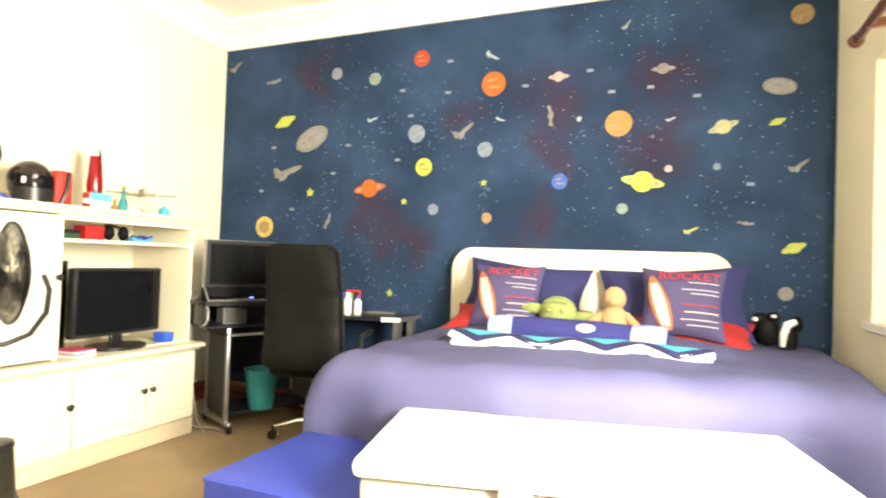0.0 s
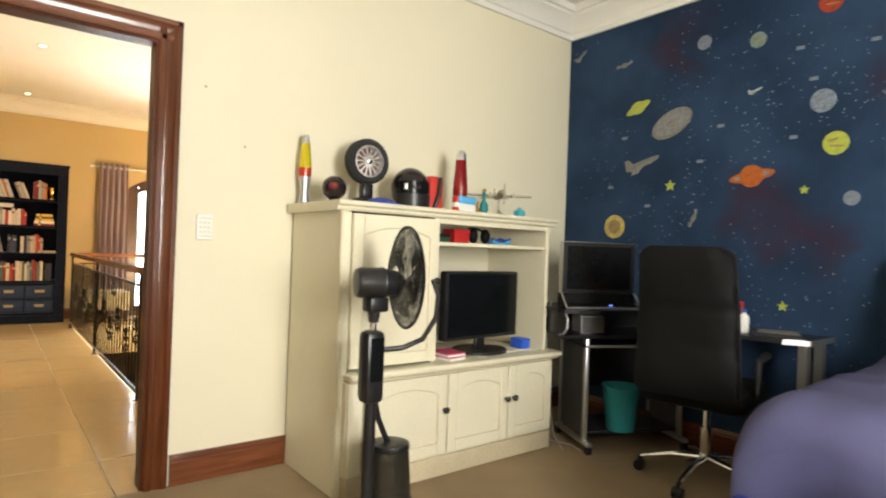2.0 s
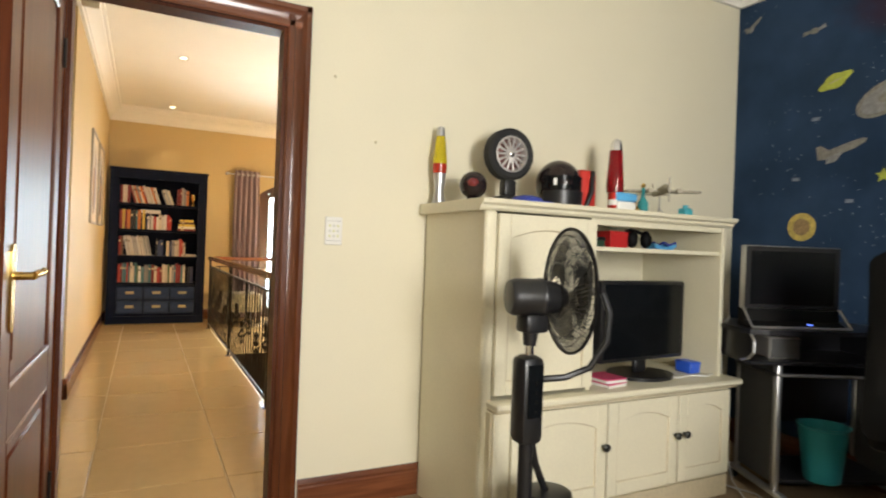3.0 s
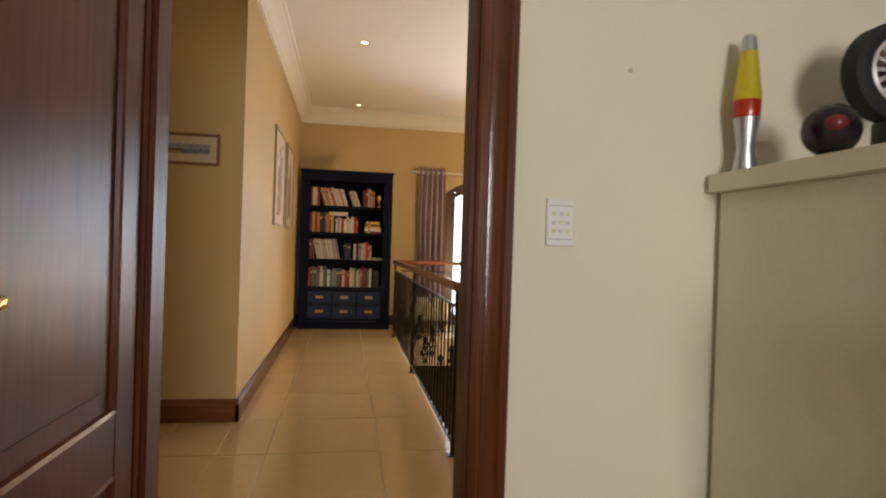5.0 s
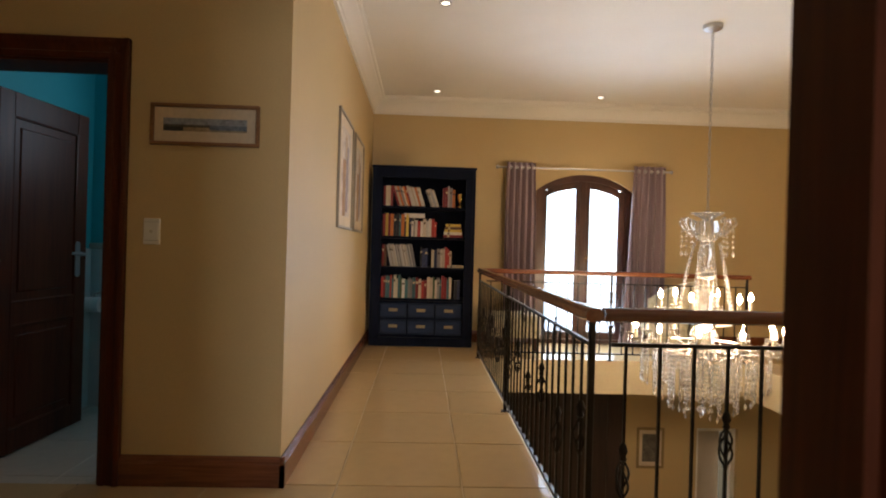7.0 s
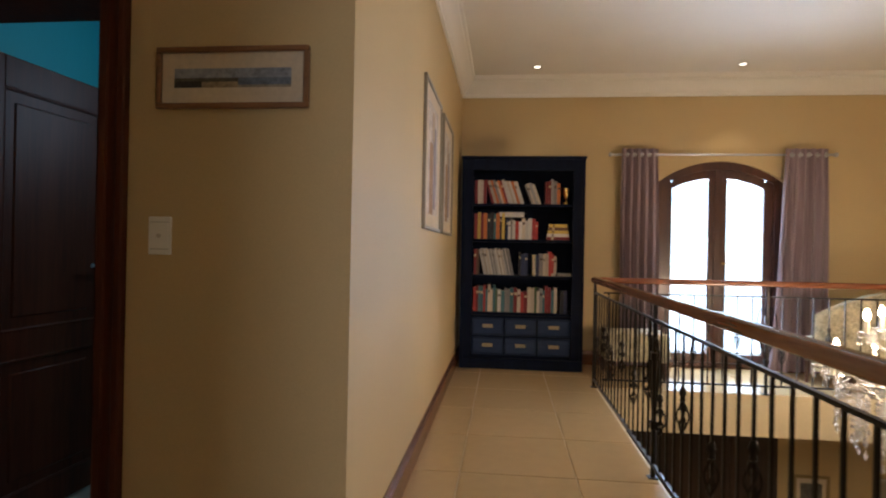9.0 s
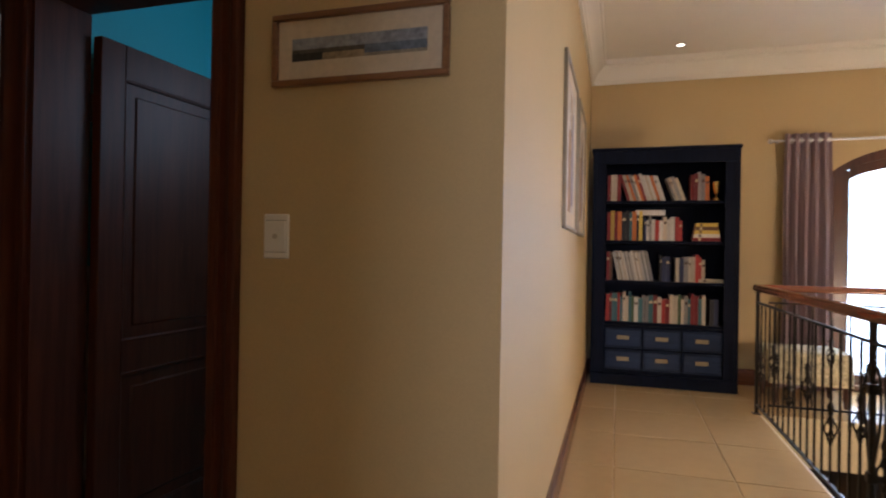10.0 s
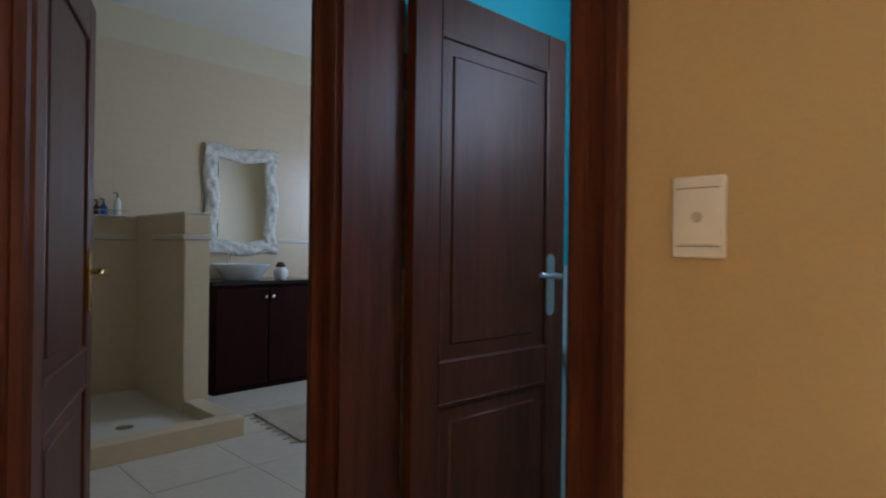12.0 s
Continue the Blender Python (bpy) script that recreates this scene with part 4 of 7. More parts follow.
def pillow_shape(w, h, t, wave=0.0):
    """A stuffed cushion lying in the x-z plane, with pinched corners."""
    def side(s):
        def fn(u, v):
            a, c = 2 * u - 1, 2 * v - 1
            fat = max(0.0, (1 - abs(a) ** 2.6)) ** 0.6 * max(0.0, (1 - abs(c) ** 2.6)) ** 0.6
            x = a * w / 2 * (1 - 0.13 * (1 - abs(c) ** 1.5) * abs(a))
            z = c * h / 2 * (1 - 0.13 * (1 - abs(a) ** 1.5) * abs(c))
            return (x, s * (t / 2 * fat + 0.004) + 0.006 * noise.noise((a * 3 + wave, c * 3, s)), z)
        return fn
    return Shape().sheet(side(1), 20, 20).sheet(side(-1), 20, 20)


def cushion(name, at, lean, turn, w, h, t, material, label, group="", roll=0):
    ob = new(name, pillow_shape(w, h, t, at[0]).mesh(name, material, 180))
    ob.matrix_world = Matrix.Translation(at) @ Matrix.Rotation(radians(turn), 4, "Z") @ Matrix.Rotation(radians(-lean), 4, "X") @ Matrix.Rotation(radians(roll), 4, "Y")
    return tagged(ob, label, "cushion", group)


BENCH = thing("foot_bench", (-0.35, 1.98, 0), "cobalt blue vinyl bench at the foot of the bed", "bench")
part("seat_body", Shape().box(-0.93, -0.27, 0.05, 0.98, 0.27, 0.45, 0.02), COBALT, BENCH)
part("top_piping", Shape().tube([(-0.925, -0.265, 0.435), (0.975, -0.265, 0.435), (0.975, 0.265, 0.435), (-0.925, 0.265, 0.435)], 0.006, 6, True), COBALT, BENCH)
for x in (-0.85, 0.9):
    for y in (-0.2, 0.2):
        part("foot", Shape().lathe([(0.022, 0), (0.028, 0.05)], (x, y, 0), 10), BLACK, BENCH)

box = thing("storage_box", (-0.185, 2.06, 0.451), "long low storage box with a cream lid standing on the bench", "storage box", "", 13)
part("body", Shape().box(-0.60, -0.265, 0, 0.60, 0.265, 0.10, 0.012), GREYBODY, box, "grey plastic body")
lid = part("lid", Shape().box(-0.62, -0.285, 0.102, 0.62, 0.285, 0.155, 0.022), LID, box, "cream plastic lid")
for x in (-0.2, 0.15):
    part("latch", Shape().box(x - 0.04, -0.295, 0.06, x + 0.04, -0.284, 0.125, 0.004), GREYBODY, lid)

# ---- floor tiles of the hall, bathroom and cloakroom ----


def tile_floor(parent, x0, x1, y0, y1, ox, oy, px, py, material, holes=()):
    made = {}
    i0, i1 = math.floor((x0 - ox) / px), math.ceil((x1 - ox) / px)
    j0, j1 = math.floor((y0 - oy) / py), math.ceil((y1 - oy) / py)
    g = 0.004
    for i in range(i0, i1):
        for j in range(j0, j1):
            a, c = max(x0, ox + i * px + g), min(x1, ox + (i + 1) * px - g)
            b, d = max(y0, oy + j * py + g), min(y1, oy + (j + 1) * py - g)
            if c - a < 0.02 or d - b < 0.02:
                continue
            key = (round(c - a, 3), round(d - b, 3))
            if key not in made:
                made[key] = Shape().box(0, 0, -0.008, c - a, d - b, 0, 0.0015).mesh("floor_tile", material, 0)
            ob = new("floor_tile", made[key])
            ob.location = (a, b, 0)
            ob.parent = parent


tile_floor(floor_h, HX, DH, CY, VY0 + 0.015, -5.69, 0.97, 0.612, 0.59, TILE)
tile_floor(floor_h, CX, DH, BY, CY, -5.69, 0.97, 0.612, 0.59, TILE)
tile_floor(floor_h, DH, DX - 0.003, D0, D1, -5.69, 0.97, 0.612, 0.59, TILE)
tile_floor(floor_h, HX, V0, VY0 + 0.015, NY, -5.69, 0.97, 0.612, 0.59, TILE)
tile_floor(floor_h, V1, DH, VY0 + 0.015, NY, -5.69, 0.97, 0.612, 0.59, TILE)
tile_floor(floor_bath, -8.4, -4.3, BYS, BY - 0.0, -6.25, -3.43, 0.5, 0.5, BATHTILE)
tile_floor(floor_bath, -6.95, CX, BY, CY - 0.2, -6.25, -3.43, 0.5, 0.5, BATHTILE)

# ---- bed linen, cushions, soft toys ----
cushion("pillow", (-0.80, 3.64, 0.935), 24, 2, 0.74, 0.42, 0.20, NAVY, "plump navy pillow leaning on the headboard", "navy pillows", 5)
cushion("pillow", (0.0, 3.64, 0.935), 24, -2, 0.76, 0.42, 0.20, NAVY, "plump navy pillow leaning on the headboard", "navy pillows", -4)
cushion("pillow", (-0.80, 3.50, 0.80), 72, 5, 0.80, 0.42, 0.15, RED, "red pillow lying beneath the navy pillow", "red pillows", 2)
cushion("pillow", (0.0, 3.50, 0.79), 74, -4, 0.80, 0.42, 0.15, RED, "red pillow lying beneath the navy pillow", "red pillows", -2)
ROCKETCLOTH = mat("indigo_print_cloth", (0.050, 0.040, 0.10), 0.8, grain=260, vary=0.15, bump=0.15)
PRINTRED = mat("red_print", (0.42, 0.03, 0.03), 0.8)
PRINTWHITE = mat("pale_print", (0.36, 0.35, 0.36), 0.8)
PRINTORANGE = mat("orange_print", (0.42, 0.10, 0.03), 0.8)
PRINTCREAM = mat("cream_print", (0.56, 0.46, 0.34), 0.8)


def text_mesh(words, size):
    """The outline of some words in the built-in font, as a flat mesh in the x-y plane, centred."""
    cu = bpy.data.curves.new("words", "FONT")
    cu.body, cu.size, cu.align_x, cu.align_y = words, size, "CENTER", "CENTER"
    ob = new("words", cu)
    dg = bpy.context.evaluated_depsgraph_get()
    me = bpy.data.meshes.new_from_object(ob.evaluated_get(dg))
    bpy.data.objects.remove(ob)
    s = Shape()
    s.add([p.co[:] for p in me.vertices], [tuple(q.vertices) for q in me.polygons])
    return s


def bulge(w, h, t, x, z):
    """Depth of a cushion's front at a place on it."""
    a, c = max(-1, min(1, 2 * x / w)), max(-1, min(1, 2 * z / h))
    return t / 2 * max(0.0, 1 - abs(a) ** 2.6) ** 0.6 * max(0.0, 1 - abs(c) ** 2.6) ** 0.6 + 0.012


def rocket_cushion(at, lean, turn):
    w, h, t = 0.39, 0.36, 0.13
    c = cushion("rocket_cushion", at, lean, turn, w, h, t, ROCKETCLOTH, "square indigo cushion printed with a rocket", "rocket cushions")

    def lay(nm, s, m, proud=0.0):
        """Wraps a flat print, drawn in x and z, onto the cushion's front."""
        s.v = [(x, -bulge(w, h, t, x, z) - proud, z) for x, z, _ in s.v]
        part(nm, s, m, c, smooth=0)

    def strip(x0, x1, z0, z1):
        s, n = Shape(), 8
        v = [(x0 + (x1 - x0) * i / n, z, 0) for z in (z0, z1) for i in range(n + 1)]
        return s.add(v, [(i, i + 1, n + 2 + i, n + 1 + i) for i in range(n)])
    word = text_mesh("ROCKET", 0.062)
    word.v = [(x * 1.15 + 0.03, y + 0.118, 0) for x, y, z in word.v]
    lay("title_print", word, PRINTRED)
    for i, (x0, x1, z, m) in enumerate(((0.03, 0.16, 0.082, PRINTWHITE), (0.0, 0.16, 0.045, PRINTWHITE), (0.04, 0.16, 0.025, PRINTWHITE), (0.01, 0.16, -0.03, PRINTRED), (0.02, 0.16, -0.065, PRINTCREAM), (0.0, 0.16, -0.10, PRINTWHITE), (0.03, 0.16, -0.125, PRINTWHITE))):
        lay("text_bar", strip(x0, x1, z, z + 0.005), m)
    n = 18
    for k, (f0, f1, m) in enumerate(((0.0, 1.0, PRINTORANGE), (0.06, 0.84, PRINTCREAM))):
        s = Shape()
        v = []
        for i in range(n + 1):
            f = f0 + (f1 - f0) * i / n
            half = (0.042, 0.026)[k] * math.sin(math.pi * min(1, 0.12 + 0.88 * f)) ** 0.7 + 0.001
            zc = -0.15 + 0.27 * f
            xc = -0.055 - 0.085 * f
            v += [(xc - half, zc, 0), (xc, zc, 0), (xc + half, zc, 0)]
        f = []
        for i in range(n):
            f += [(3 * i, 3 * i + 1, 3 * i + 4, 3 * i + 3), (3 * i + 1, 3 * i + 2, 3 * i + 5, 3 * i + 4)]
        lay("rocket_print" if k == 0 else "nose_print", s.add(v, f), m, 0.003 * k)
    return c


rocket_cushion((-0.82, 3.37, 0.945), 22, 2)
rocket_cushion((0.05, 3.37, 0.955), 22, -3)

GREENPLUSH = mat("olive_plush", (0.20, 0.24, 0.08), 0.95, grain=200, vary=0.25, bump=0.5)
TANPLUSH = mat("tan_plush", (0.34, 0.22, 0.11), 0.95, grain=200, vary=0.2, bump=0.5)
s = Shape().ball((0, 0, 0.085), 0.095, 0.08, 0.085, 18, 12).ball((-0.125, 0, 0.10), 0.07, 0.018, 0.028, 12, 8).ball((0.135, 0, 0.07), 0.08, 0.018, 0.028, 12, 8)
for x in (-0.035, 0.035):
    s.ball((x, -0.075, 0.10), 0.016, 0.012, 0.012, 10, 6)
s.tube([(-0.05, -0.072, 0.055), (0, -0.082, 0.048), (0.05, -0.072, 0.055)], 0.005, 6).tube([(-0.06, -0.06, 0.14), (0, -0.07, 0.148), (0.06, -0.06, 0.14)], 0.006, 6)
single("plush_toy", s, GREENPLUSH, (-0.53, 3.30, 0.795), "olive green long-eared plush head on the duvet", "soft toy")
s = Shape().ball((0, 0, 0.17), 0.055, 0.05, 0.06, 16, 10).lathe([(0.06, 0), (0.075, 0.03), (0.06, 0.10), (0.035, 0.13)], (0, 0, 0), 16)
s.ball((0, -0.045, 0.155), 0.022, 0.016, 0.018, 10, 6).tube([(-0.05, 0, 0.09), (-0.10, -0.03, 0.05), (-0.12, -0.05, 0.03)], [0.025, 0.022, 0.024], 8).tube([(0.05, 0, 0.09), (0.10, -0.03, 0.05), (0.12, -0.05, 0.03)], [0.025, 0.022, 0.024], 8)
single("plush_toy", s, TANPLUSH, (-0.255, 3.30, 0.795), "tan plush toy sitting against red pillow", "soft toy")

THROWNAVY = mat("navy_fleece", (0.020, 0.022, 0.12), 0.95, grain=220, vary=0.25, bump=0.4)
THROWPATCH = mat("pale_blue_fleece_print", (0.22, 0.28, 0.50), 0.95, grain=40, patch=9, vary=0.35, bump=0.3)
roll = thing("rolled_blanket", (-0.40, 3.02, 0.755), "rolled navy fleece blanket with pale blue patches", "blanket", "", -2)
part("roll", Shape().tube([(-0.40, 0, 0.05), (-0.2, 0.0, 0.058), (0.1, 0.0, 0.058), (0.40, 0, 0.05)], [0.056, 0.062, 0.062, 0.055], 18), THROWNAVY, roll)
for x0, x1 in ((-0.395, -0.28), (0.25, 0.395)):
    part("printed_patch", Shape().tube([(x0, 0, 0.053), ((x0 + x1) / 2, 0.0, 0.056), (x1, 0, 0.053)], [0.0585, 0.0635, 0.0605], 18), THROWPATCH, roll)
part("printed_star", Shape().ball((0.06, -0.045, 0.085), 0.05, 0.02, 0.025, 10, 6), mat("yellow_fleece_print", (0.42, 0.40, 0.24), 0.9), roll)

CHEV = [mat("white_fleece", (0.52, 0.55, 0.56), 0.95, bump=0.3), mat("teal_fleece", (0.03, 0.32, 0.38), 0.95, bump=0.3), mat("lime_fleece", (0.36, 0.42, 0.12), 0.95, bump=0.3), mat("dark_navy_fleece", (0.012, 0.014, 0.06), 0.95, bump=0.3)]
chev = thing("folded_blanket", (-0.37, 2.86, 0.735), "folded zigzag blanket in white, teal, lime and navy", "blanket", "", 3)


def zig(i, x):
    """Edge of a zigzag stripe over the folded blanket: an angle round its roll."""
    return -0.35 + 0.60 * i + 0.95 * abs(((x / 0.27) % 1) * 2 - 1)


nx = 60
for i, m in enumerate((CHEV[0], CHEV[3], CHEV[1], CHEV[0], CHEV[1], CHEV[2])):
    v, f = [], []
    for k in range(nx + 1):
        x = -0.54 + 1.08 * k / nx
        for a in (zig(i, x), zig(i + 1, x)):
            sag = 0.006 * math.sin(9 * x)
            v.append((x, -0.115 * math.cos(a), 0.012 + 0.052 * max(0, math.sin(max(0.0, min(math.pi, a)))) + sag + 0.012))
    f = [(2 * k, 2 * k + 1, 2 * k + 3, 2 * k + 2) for k in range(nx)]
    part("zigzag_stripe", Shape().add(v, f), m, chev, smooth=0)
part("fold_body", Shape().box(-0.535, -0.10, 0.0, 0.535, 0.10, 0.055, 0.025), CHEV[0], chev)

# penguins on the bed
peng = thing("toy_penguin", (0.49, 3.66, 0.70), "two black and white plush penguins leaning together on the bed corner", "soft toy")
part("black_body", Shape().ball((-0.04, 0, 0.13), 0.052, 0.045, 0.075).ball((-0.075, -0.01, 0.19), 0.036, 0.034, 0.03).ball((-0.02, -0.02, 0.20), 0.03, 0.03, 0.028).ball((0.05, 0.0, 0.09), 0.042, 0.04, 0.085).ball((0.085, -0.012, 0.17), 0.026, 0.028, 0.04), BLACKMATT, peng)
part("white_belly", Shape().tube([(0.02, -0.04, 0.06), (0.022, -0.05, 0.12), (0.04, -0.045, 0.17), (0.075, -0.04, 0.185)], [0.012, 0.018, 0.02, 0.014], 10).ball((-0.10, -0.03, 0.185), 0.016, 0.014, 0.012, 10, 6).ball((-0.02, -0.045, 0.205), 0.014, 0.012, 0.008, 10, 6), WHITE, peng)
part("foot", Shape().ball((0.03, -0.045, 0.02), 0.02, 0.025, 0.012, 10, 6).ball((0.07, -0.045, 0.02), 0.02, 0.025, 0.012, 10, 6), WHITE, peng)

# ---- wall stickers ----
GREYST = mat("grey_sticker", (0.18, 0.17, 0.15), 0.6, patch=30, vary=0.35)
WHITEST = mat("white_sticker", (0.34, 0.37, 0.38), 0.6)
PALE = mat("pale_sticker", (0.17, 0.19, 0.23), 0.6, patch=30, vary=0.3)
GREENST = mat("grey_green_sticker", (0.16, 0.22, 0.19), 0.6, patch=30, vary=0.4)
ORANGERED = mat("orange_red_sticker", (0.34, 0.035, 0.01), 0.6, patch=25, vary=0.3)
ORANGE = mat("orange_sticker", (0.38, 0.09, 0.012), 0.6, patch=25, vary=0.3)
PINKST = mat("pinkish_sticker", (0.36, 0.28, 0.24), 0.6, patch=25, vary=0.3)
BROWNST = mat("brown_sticker", (0.26, 0.17, 0.08), 0.6, patch=25, vary=0.4)
YELLOW = mat("glow_yellow_sticker", (0.36, 0.40, 0.06), 0.6, patch=25, vary=0.25)
MOON = mat("blue_grey_sticker", (0.17, 0.21, 0.26), 0.6, patch=30, vary=0.5)
JUPITER = mat("banded_orange_sticker", (0.36, 0.17, 0.05), 0.6, stretch=(1, 1, 12), patch=4, vary=0.5)
OLIVEST = mat("olive_sticker", (0.36, 0.34, 0.17), 0.6, patch=25, vary=0.3)
BLUEST = mat("blue_sticker", (0.03, 0.09, 0.32), 0.6, patch=25, vary=0.4)
GOLD = mat("gold_sticker", (0.48, 0.36, 0.10), 0.6, patch=25, vary=0.4)
DULLRIM = mat("dull_rim_sticker", (0.20, 0.20, 0.20), 0.6, patch=25, vary=0.3)
KINDS = {"planet": "round planet", "disc": "small round moon", "ringed": "ringed planet", "galaxy": "oval galaxy", "star": "small star", "craft": "spacecraft", "craft2": "satellite", "blob": "tilted saucer", "sun": "round sun"}


def flat(points, y=0.0, deep=0.002):
    """A cut sheet standing on the wall: an outline in x and z, with a little thickness."""
    return Shape().prism(points, "y", y - deep, y)


def oval(rx, rz, tilt=0.0, n=24, cx=0.0, cz=0.0):
    c, s = math.cos(radians(tilt)), math.sin(radians(tilt))
    return [(cx + rx * math.cos(t) * c - rz * math.sin(t) * s, cz + rx * math.cos(t) * s + rz * math.sin(t) * c) for t in (2 * math.pi * k / n for k in range(n))]


def turned(points, a):
    c, s = math.cos(radians(a)), math.sin(radians(a))
    return [(x * c - z * s, x * s + z * c) for x, z in points]


def sticker(kind, x, z, size, angle, m):
    word = m.name.replace("_sticker", "").replace("_", " ")
    t = thing("wall_sticker", (x, MY, z), f"{word} {KINDS[kind]} sticker on the blue mural", "wall sticker", "space stickers")
    r = size / 2
    if kind in ("planet", "disc", "sun"):
        part("disc", flat(oval(r, r)), m, t, smooth=0)
        if kind == "sun":
            part("core", flat(oval(r * 0.6, r * 0.6), -0.002, 0.0012), BROWNST, t, smooth=0)
        elif size > 0.09:
            part("marking", flat(oval(r * 0.45, r * 0.12, 10, cx=-r * 0.2, cz=r * 0.3), -0.002, 0.0008), DULLRIM if m is MOON else BROWNST, t, smooth=0)
            part("marking", flat(oval(r * 0.6, r * 0.09, -6, cx=r * 0.1, cz=-r * 0.25), -0.002, 0.0008), DULLRIM if m is MOON else BROWNST, t, smooth=0)
    elif kind == "ringed":
        part("ring", flat(oval(r, r * 0.26, angle)), m, t, smooth=0)
        part("ring_gap", flat(oval(r * 0.78, r * 0.15, angle), -0.002, 0.0006), DULLRIM, t, smooth=0)
        part("globe", flat(oval(r * 0.52, r * 0.5), -0.0027, 0.0012), m, t, smooth=0)
    elif kind == "galaxy":
        part("rim", flat(oval(r, r * 0.56, angle)), m, t, smooth=0)
        part("haze", flat(oval(r * 0.85, r * 0.43, angle), -0.002, 0.0008), DULLRIM, t, smooth=0)
        part("core", flat(oval(r * 0.22, r * 0.16, angle), -0.0029, 0.0008), m, t, smooth=0)
    elif kind == "star":
        part("star", flat([(r * (1 if k % 2 == 0 else 0.45) * math.sin(math.pi * k / 5), r * (1 if k % 2 == 0 else 0.45) * math.cos(math.pi * k / 5)) for k in range(10)]), m, t, smooth=0)
    elif kind == "blob":
        part("ring", flat(oval(r, r * 0.3, angle + 12)), m, t, smooth=0)
        part("globe", flat(oval(r * 0.6, r * 0.45, angle), -0.0021, 0.001), m, t, smooth=0)
        part("stripe", flat(oval(r * 0.4, r * 0.05, angle + 8), -0.0032, 0.0005), OLIVEST, t, smooth=0)
    elif kind == "craft":
        hull = [(-1, -0.12), (-0.7, -0.2), (0.5, -0.16), (0.9, -0.05), (1.0, 0.05), (0.85, 0.14), (0.3, 0.16), (-0.5, 0.14), (-0.75, 0.45), (-0.95, 0.45)]
        part("hull", flat(turned([(a * r, c * r) for a, c in hull], angle)), m, t, smooth=0)
        part("wing", flat(turned([(a * r, c * r) for a, c in ((-0.6, -0.14), (0.1, -0.1), (-0.35, -0.42), (-0.75, -0.4))], angle), -0.002, 0.0008), DULLRIM, t, smooth=0)
    else:
        part("body", flat(turned([(a * r, c * r) for a, c in ((-0.3, -0.2), (0.25, -0.25), (0.4, 0.1), (0.1, 0.3), (-0.3, 0.22))], angle)), m, t, smooth=0)
        part("solar_panel", flat(turned([(a * r, c * r) for a, c in ((-1, -0.25), (-0.3, -0.1), (-0.3, 0.12), (-0.95, 0.15))], angle)), m, t, smooth=0)
        part("solar_panel", flat(turned([(a * r, c * r) for a, c in ((0.35, -0.1), (1, 0.1), (0.9, 0.42), (0.3, 0.12))], angle)), DULLRIM, t, smooth=0)
    return t


sticker("craft", -3.243, 2.597, 0.125, 35, GREYST)
sticker("craft2", -2.872, 2.444, 0.128, 0, GREYST)
sticker("disc", -2.306, 2.457, 0.088, 0, PALE)
sticker("disc", -1.989, 2.391, 0.091, 0, GREENST)
sticker("planet", -1.629, 2.499, 0.115, 0, ORANGERED)
sticker("craft", -1.124, 2.462, 0.100, -30, WHITEST)
sticker("planet", -1.110, 2.280, 0.161, 0, ORANGE)
sticker("ringed", -0.689, 2.289, 0.127, 0, PINKST)
sticker("craft", -0.291, 2.565, 0.071, 50, GREYST)
sticker("ringed", -0.082, 2.281, 0.129, 0, GREYST)
sticker("planet", 0.610, 2.510, 0.110, 0, BROWNST)
sticker("galaxy", 0.510, 2.129, 0.165, -10, GREYST)
sticker("blob", -2.751, 2.132, 0.188, 10, YELLOW)
sticker("galaxy", -2.505, 1.991, 0.291, 25, GREYST)
sticker("craft", -2.706, 1.754, 0.259, 15, GREYST)
sticker("ringed", -2.001, 1.615, 0.254, 8, ORANGE)
sticker("planet", -1.652, 1.984, 0.124, 0, MOON)
sticker("craft", -1.302, 1.988, 0.159, 35, GREYST)
sticker("planet", -1.156, 1.855, 0.101, 0, MOON)
sticker("planet", -1.587, 1.754, 0.122, 0, YELLOW)
sticker("craft2", -0.731, 2.049, 0.135, 90, GREYST)
sticker("star", -0.556, 2.017, 0.047, 0, WHITEST)
sticker("planet", -0.323, 1.975, 0.155, 0, JUPITER)
sticker("ringed", 0.239, 1.923, 0.160, 20, OLIVEST)
sticker("blob", 0.503, 1.936, 0.085, 10, YELLOW)
sticker("craft", -0.032, 1.984, 0.055, 20, WHITEST)
sticker("craft", 0.612, 1.696, 0.108, 35, GREYST)
sticker("ringed", -0.180, 1.625, 0.244, -10, YELLOW)
sticker("planet", -0.665, 1.635, 0.097, 0, BLUEST)
sticker("planet", 0.212, 1.702, 0.040, 0, PALE)
sticker("planet", -0.040, 1.697, 0.043, 0, PINKST)
sticker("planet", -0.290, 1.467, 0.064, 0, GREENST)
sticker("star", -2.501, 1.593, 0.080, 0, YELLOW)
sticker("star", -1.727, 1.521, 0.056, 0, YELLOW)
sticker("planet", -1.509, 1.466, 0.075, 0, PALE)
sticker("star", -1.156, 1.638, 0.054, 0, YELLOW)
sticker("planet", -1.129, 1.410, 0.069, 0, BROWNST)
sticker("sun", -2.906, 1.335, 0.161, 0, GOLD)
sticker("craft2", -2.338, 1.381, 0.117, 60, GREYST)
sticker("craft", 0.090, 1.344, 0.082, 25, YELLOW)
sticker("craft2", 0.362, 1.384, 0.082, -15, GREYST)
sticker("blob", 0.592, 1.254, 0.125, 12, YELLOW)
sticker("disc", 0.560, 1.009, 0.074, 0, GREYST)
sticker("star", -1.814, 0.889, 0.061, 0, YELLOW)
sticker("craft", -1.995, 2.103, 0.082, 15, WHITEST)
sticker("craft", -1.056, 2.044, 0.060, -20, WHITEST)


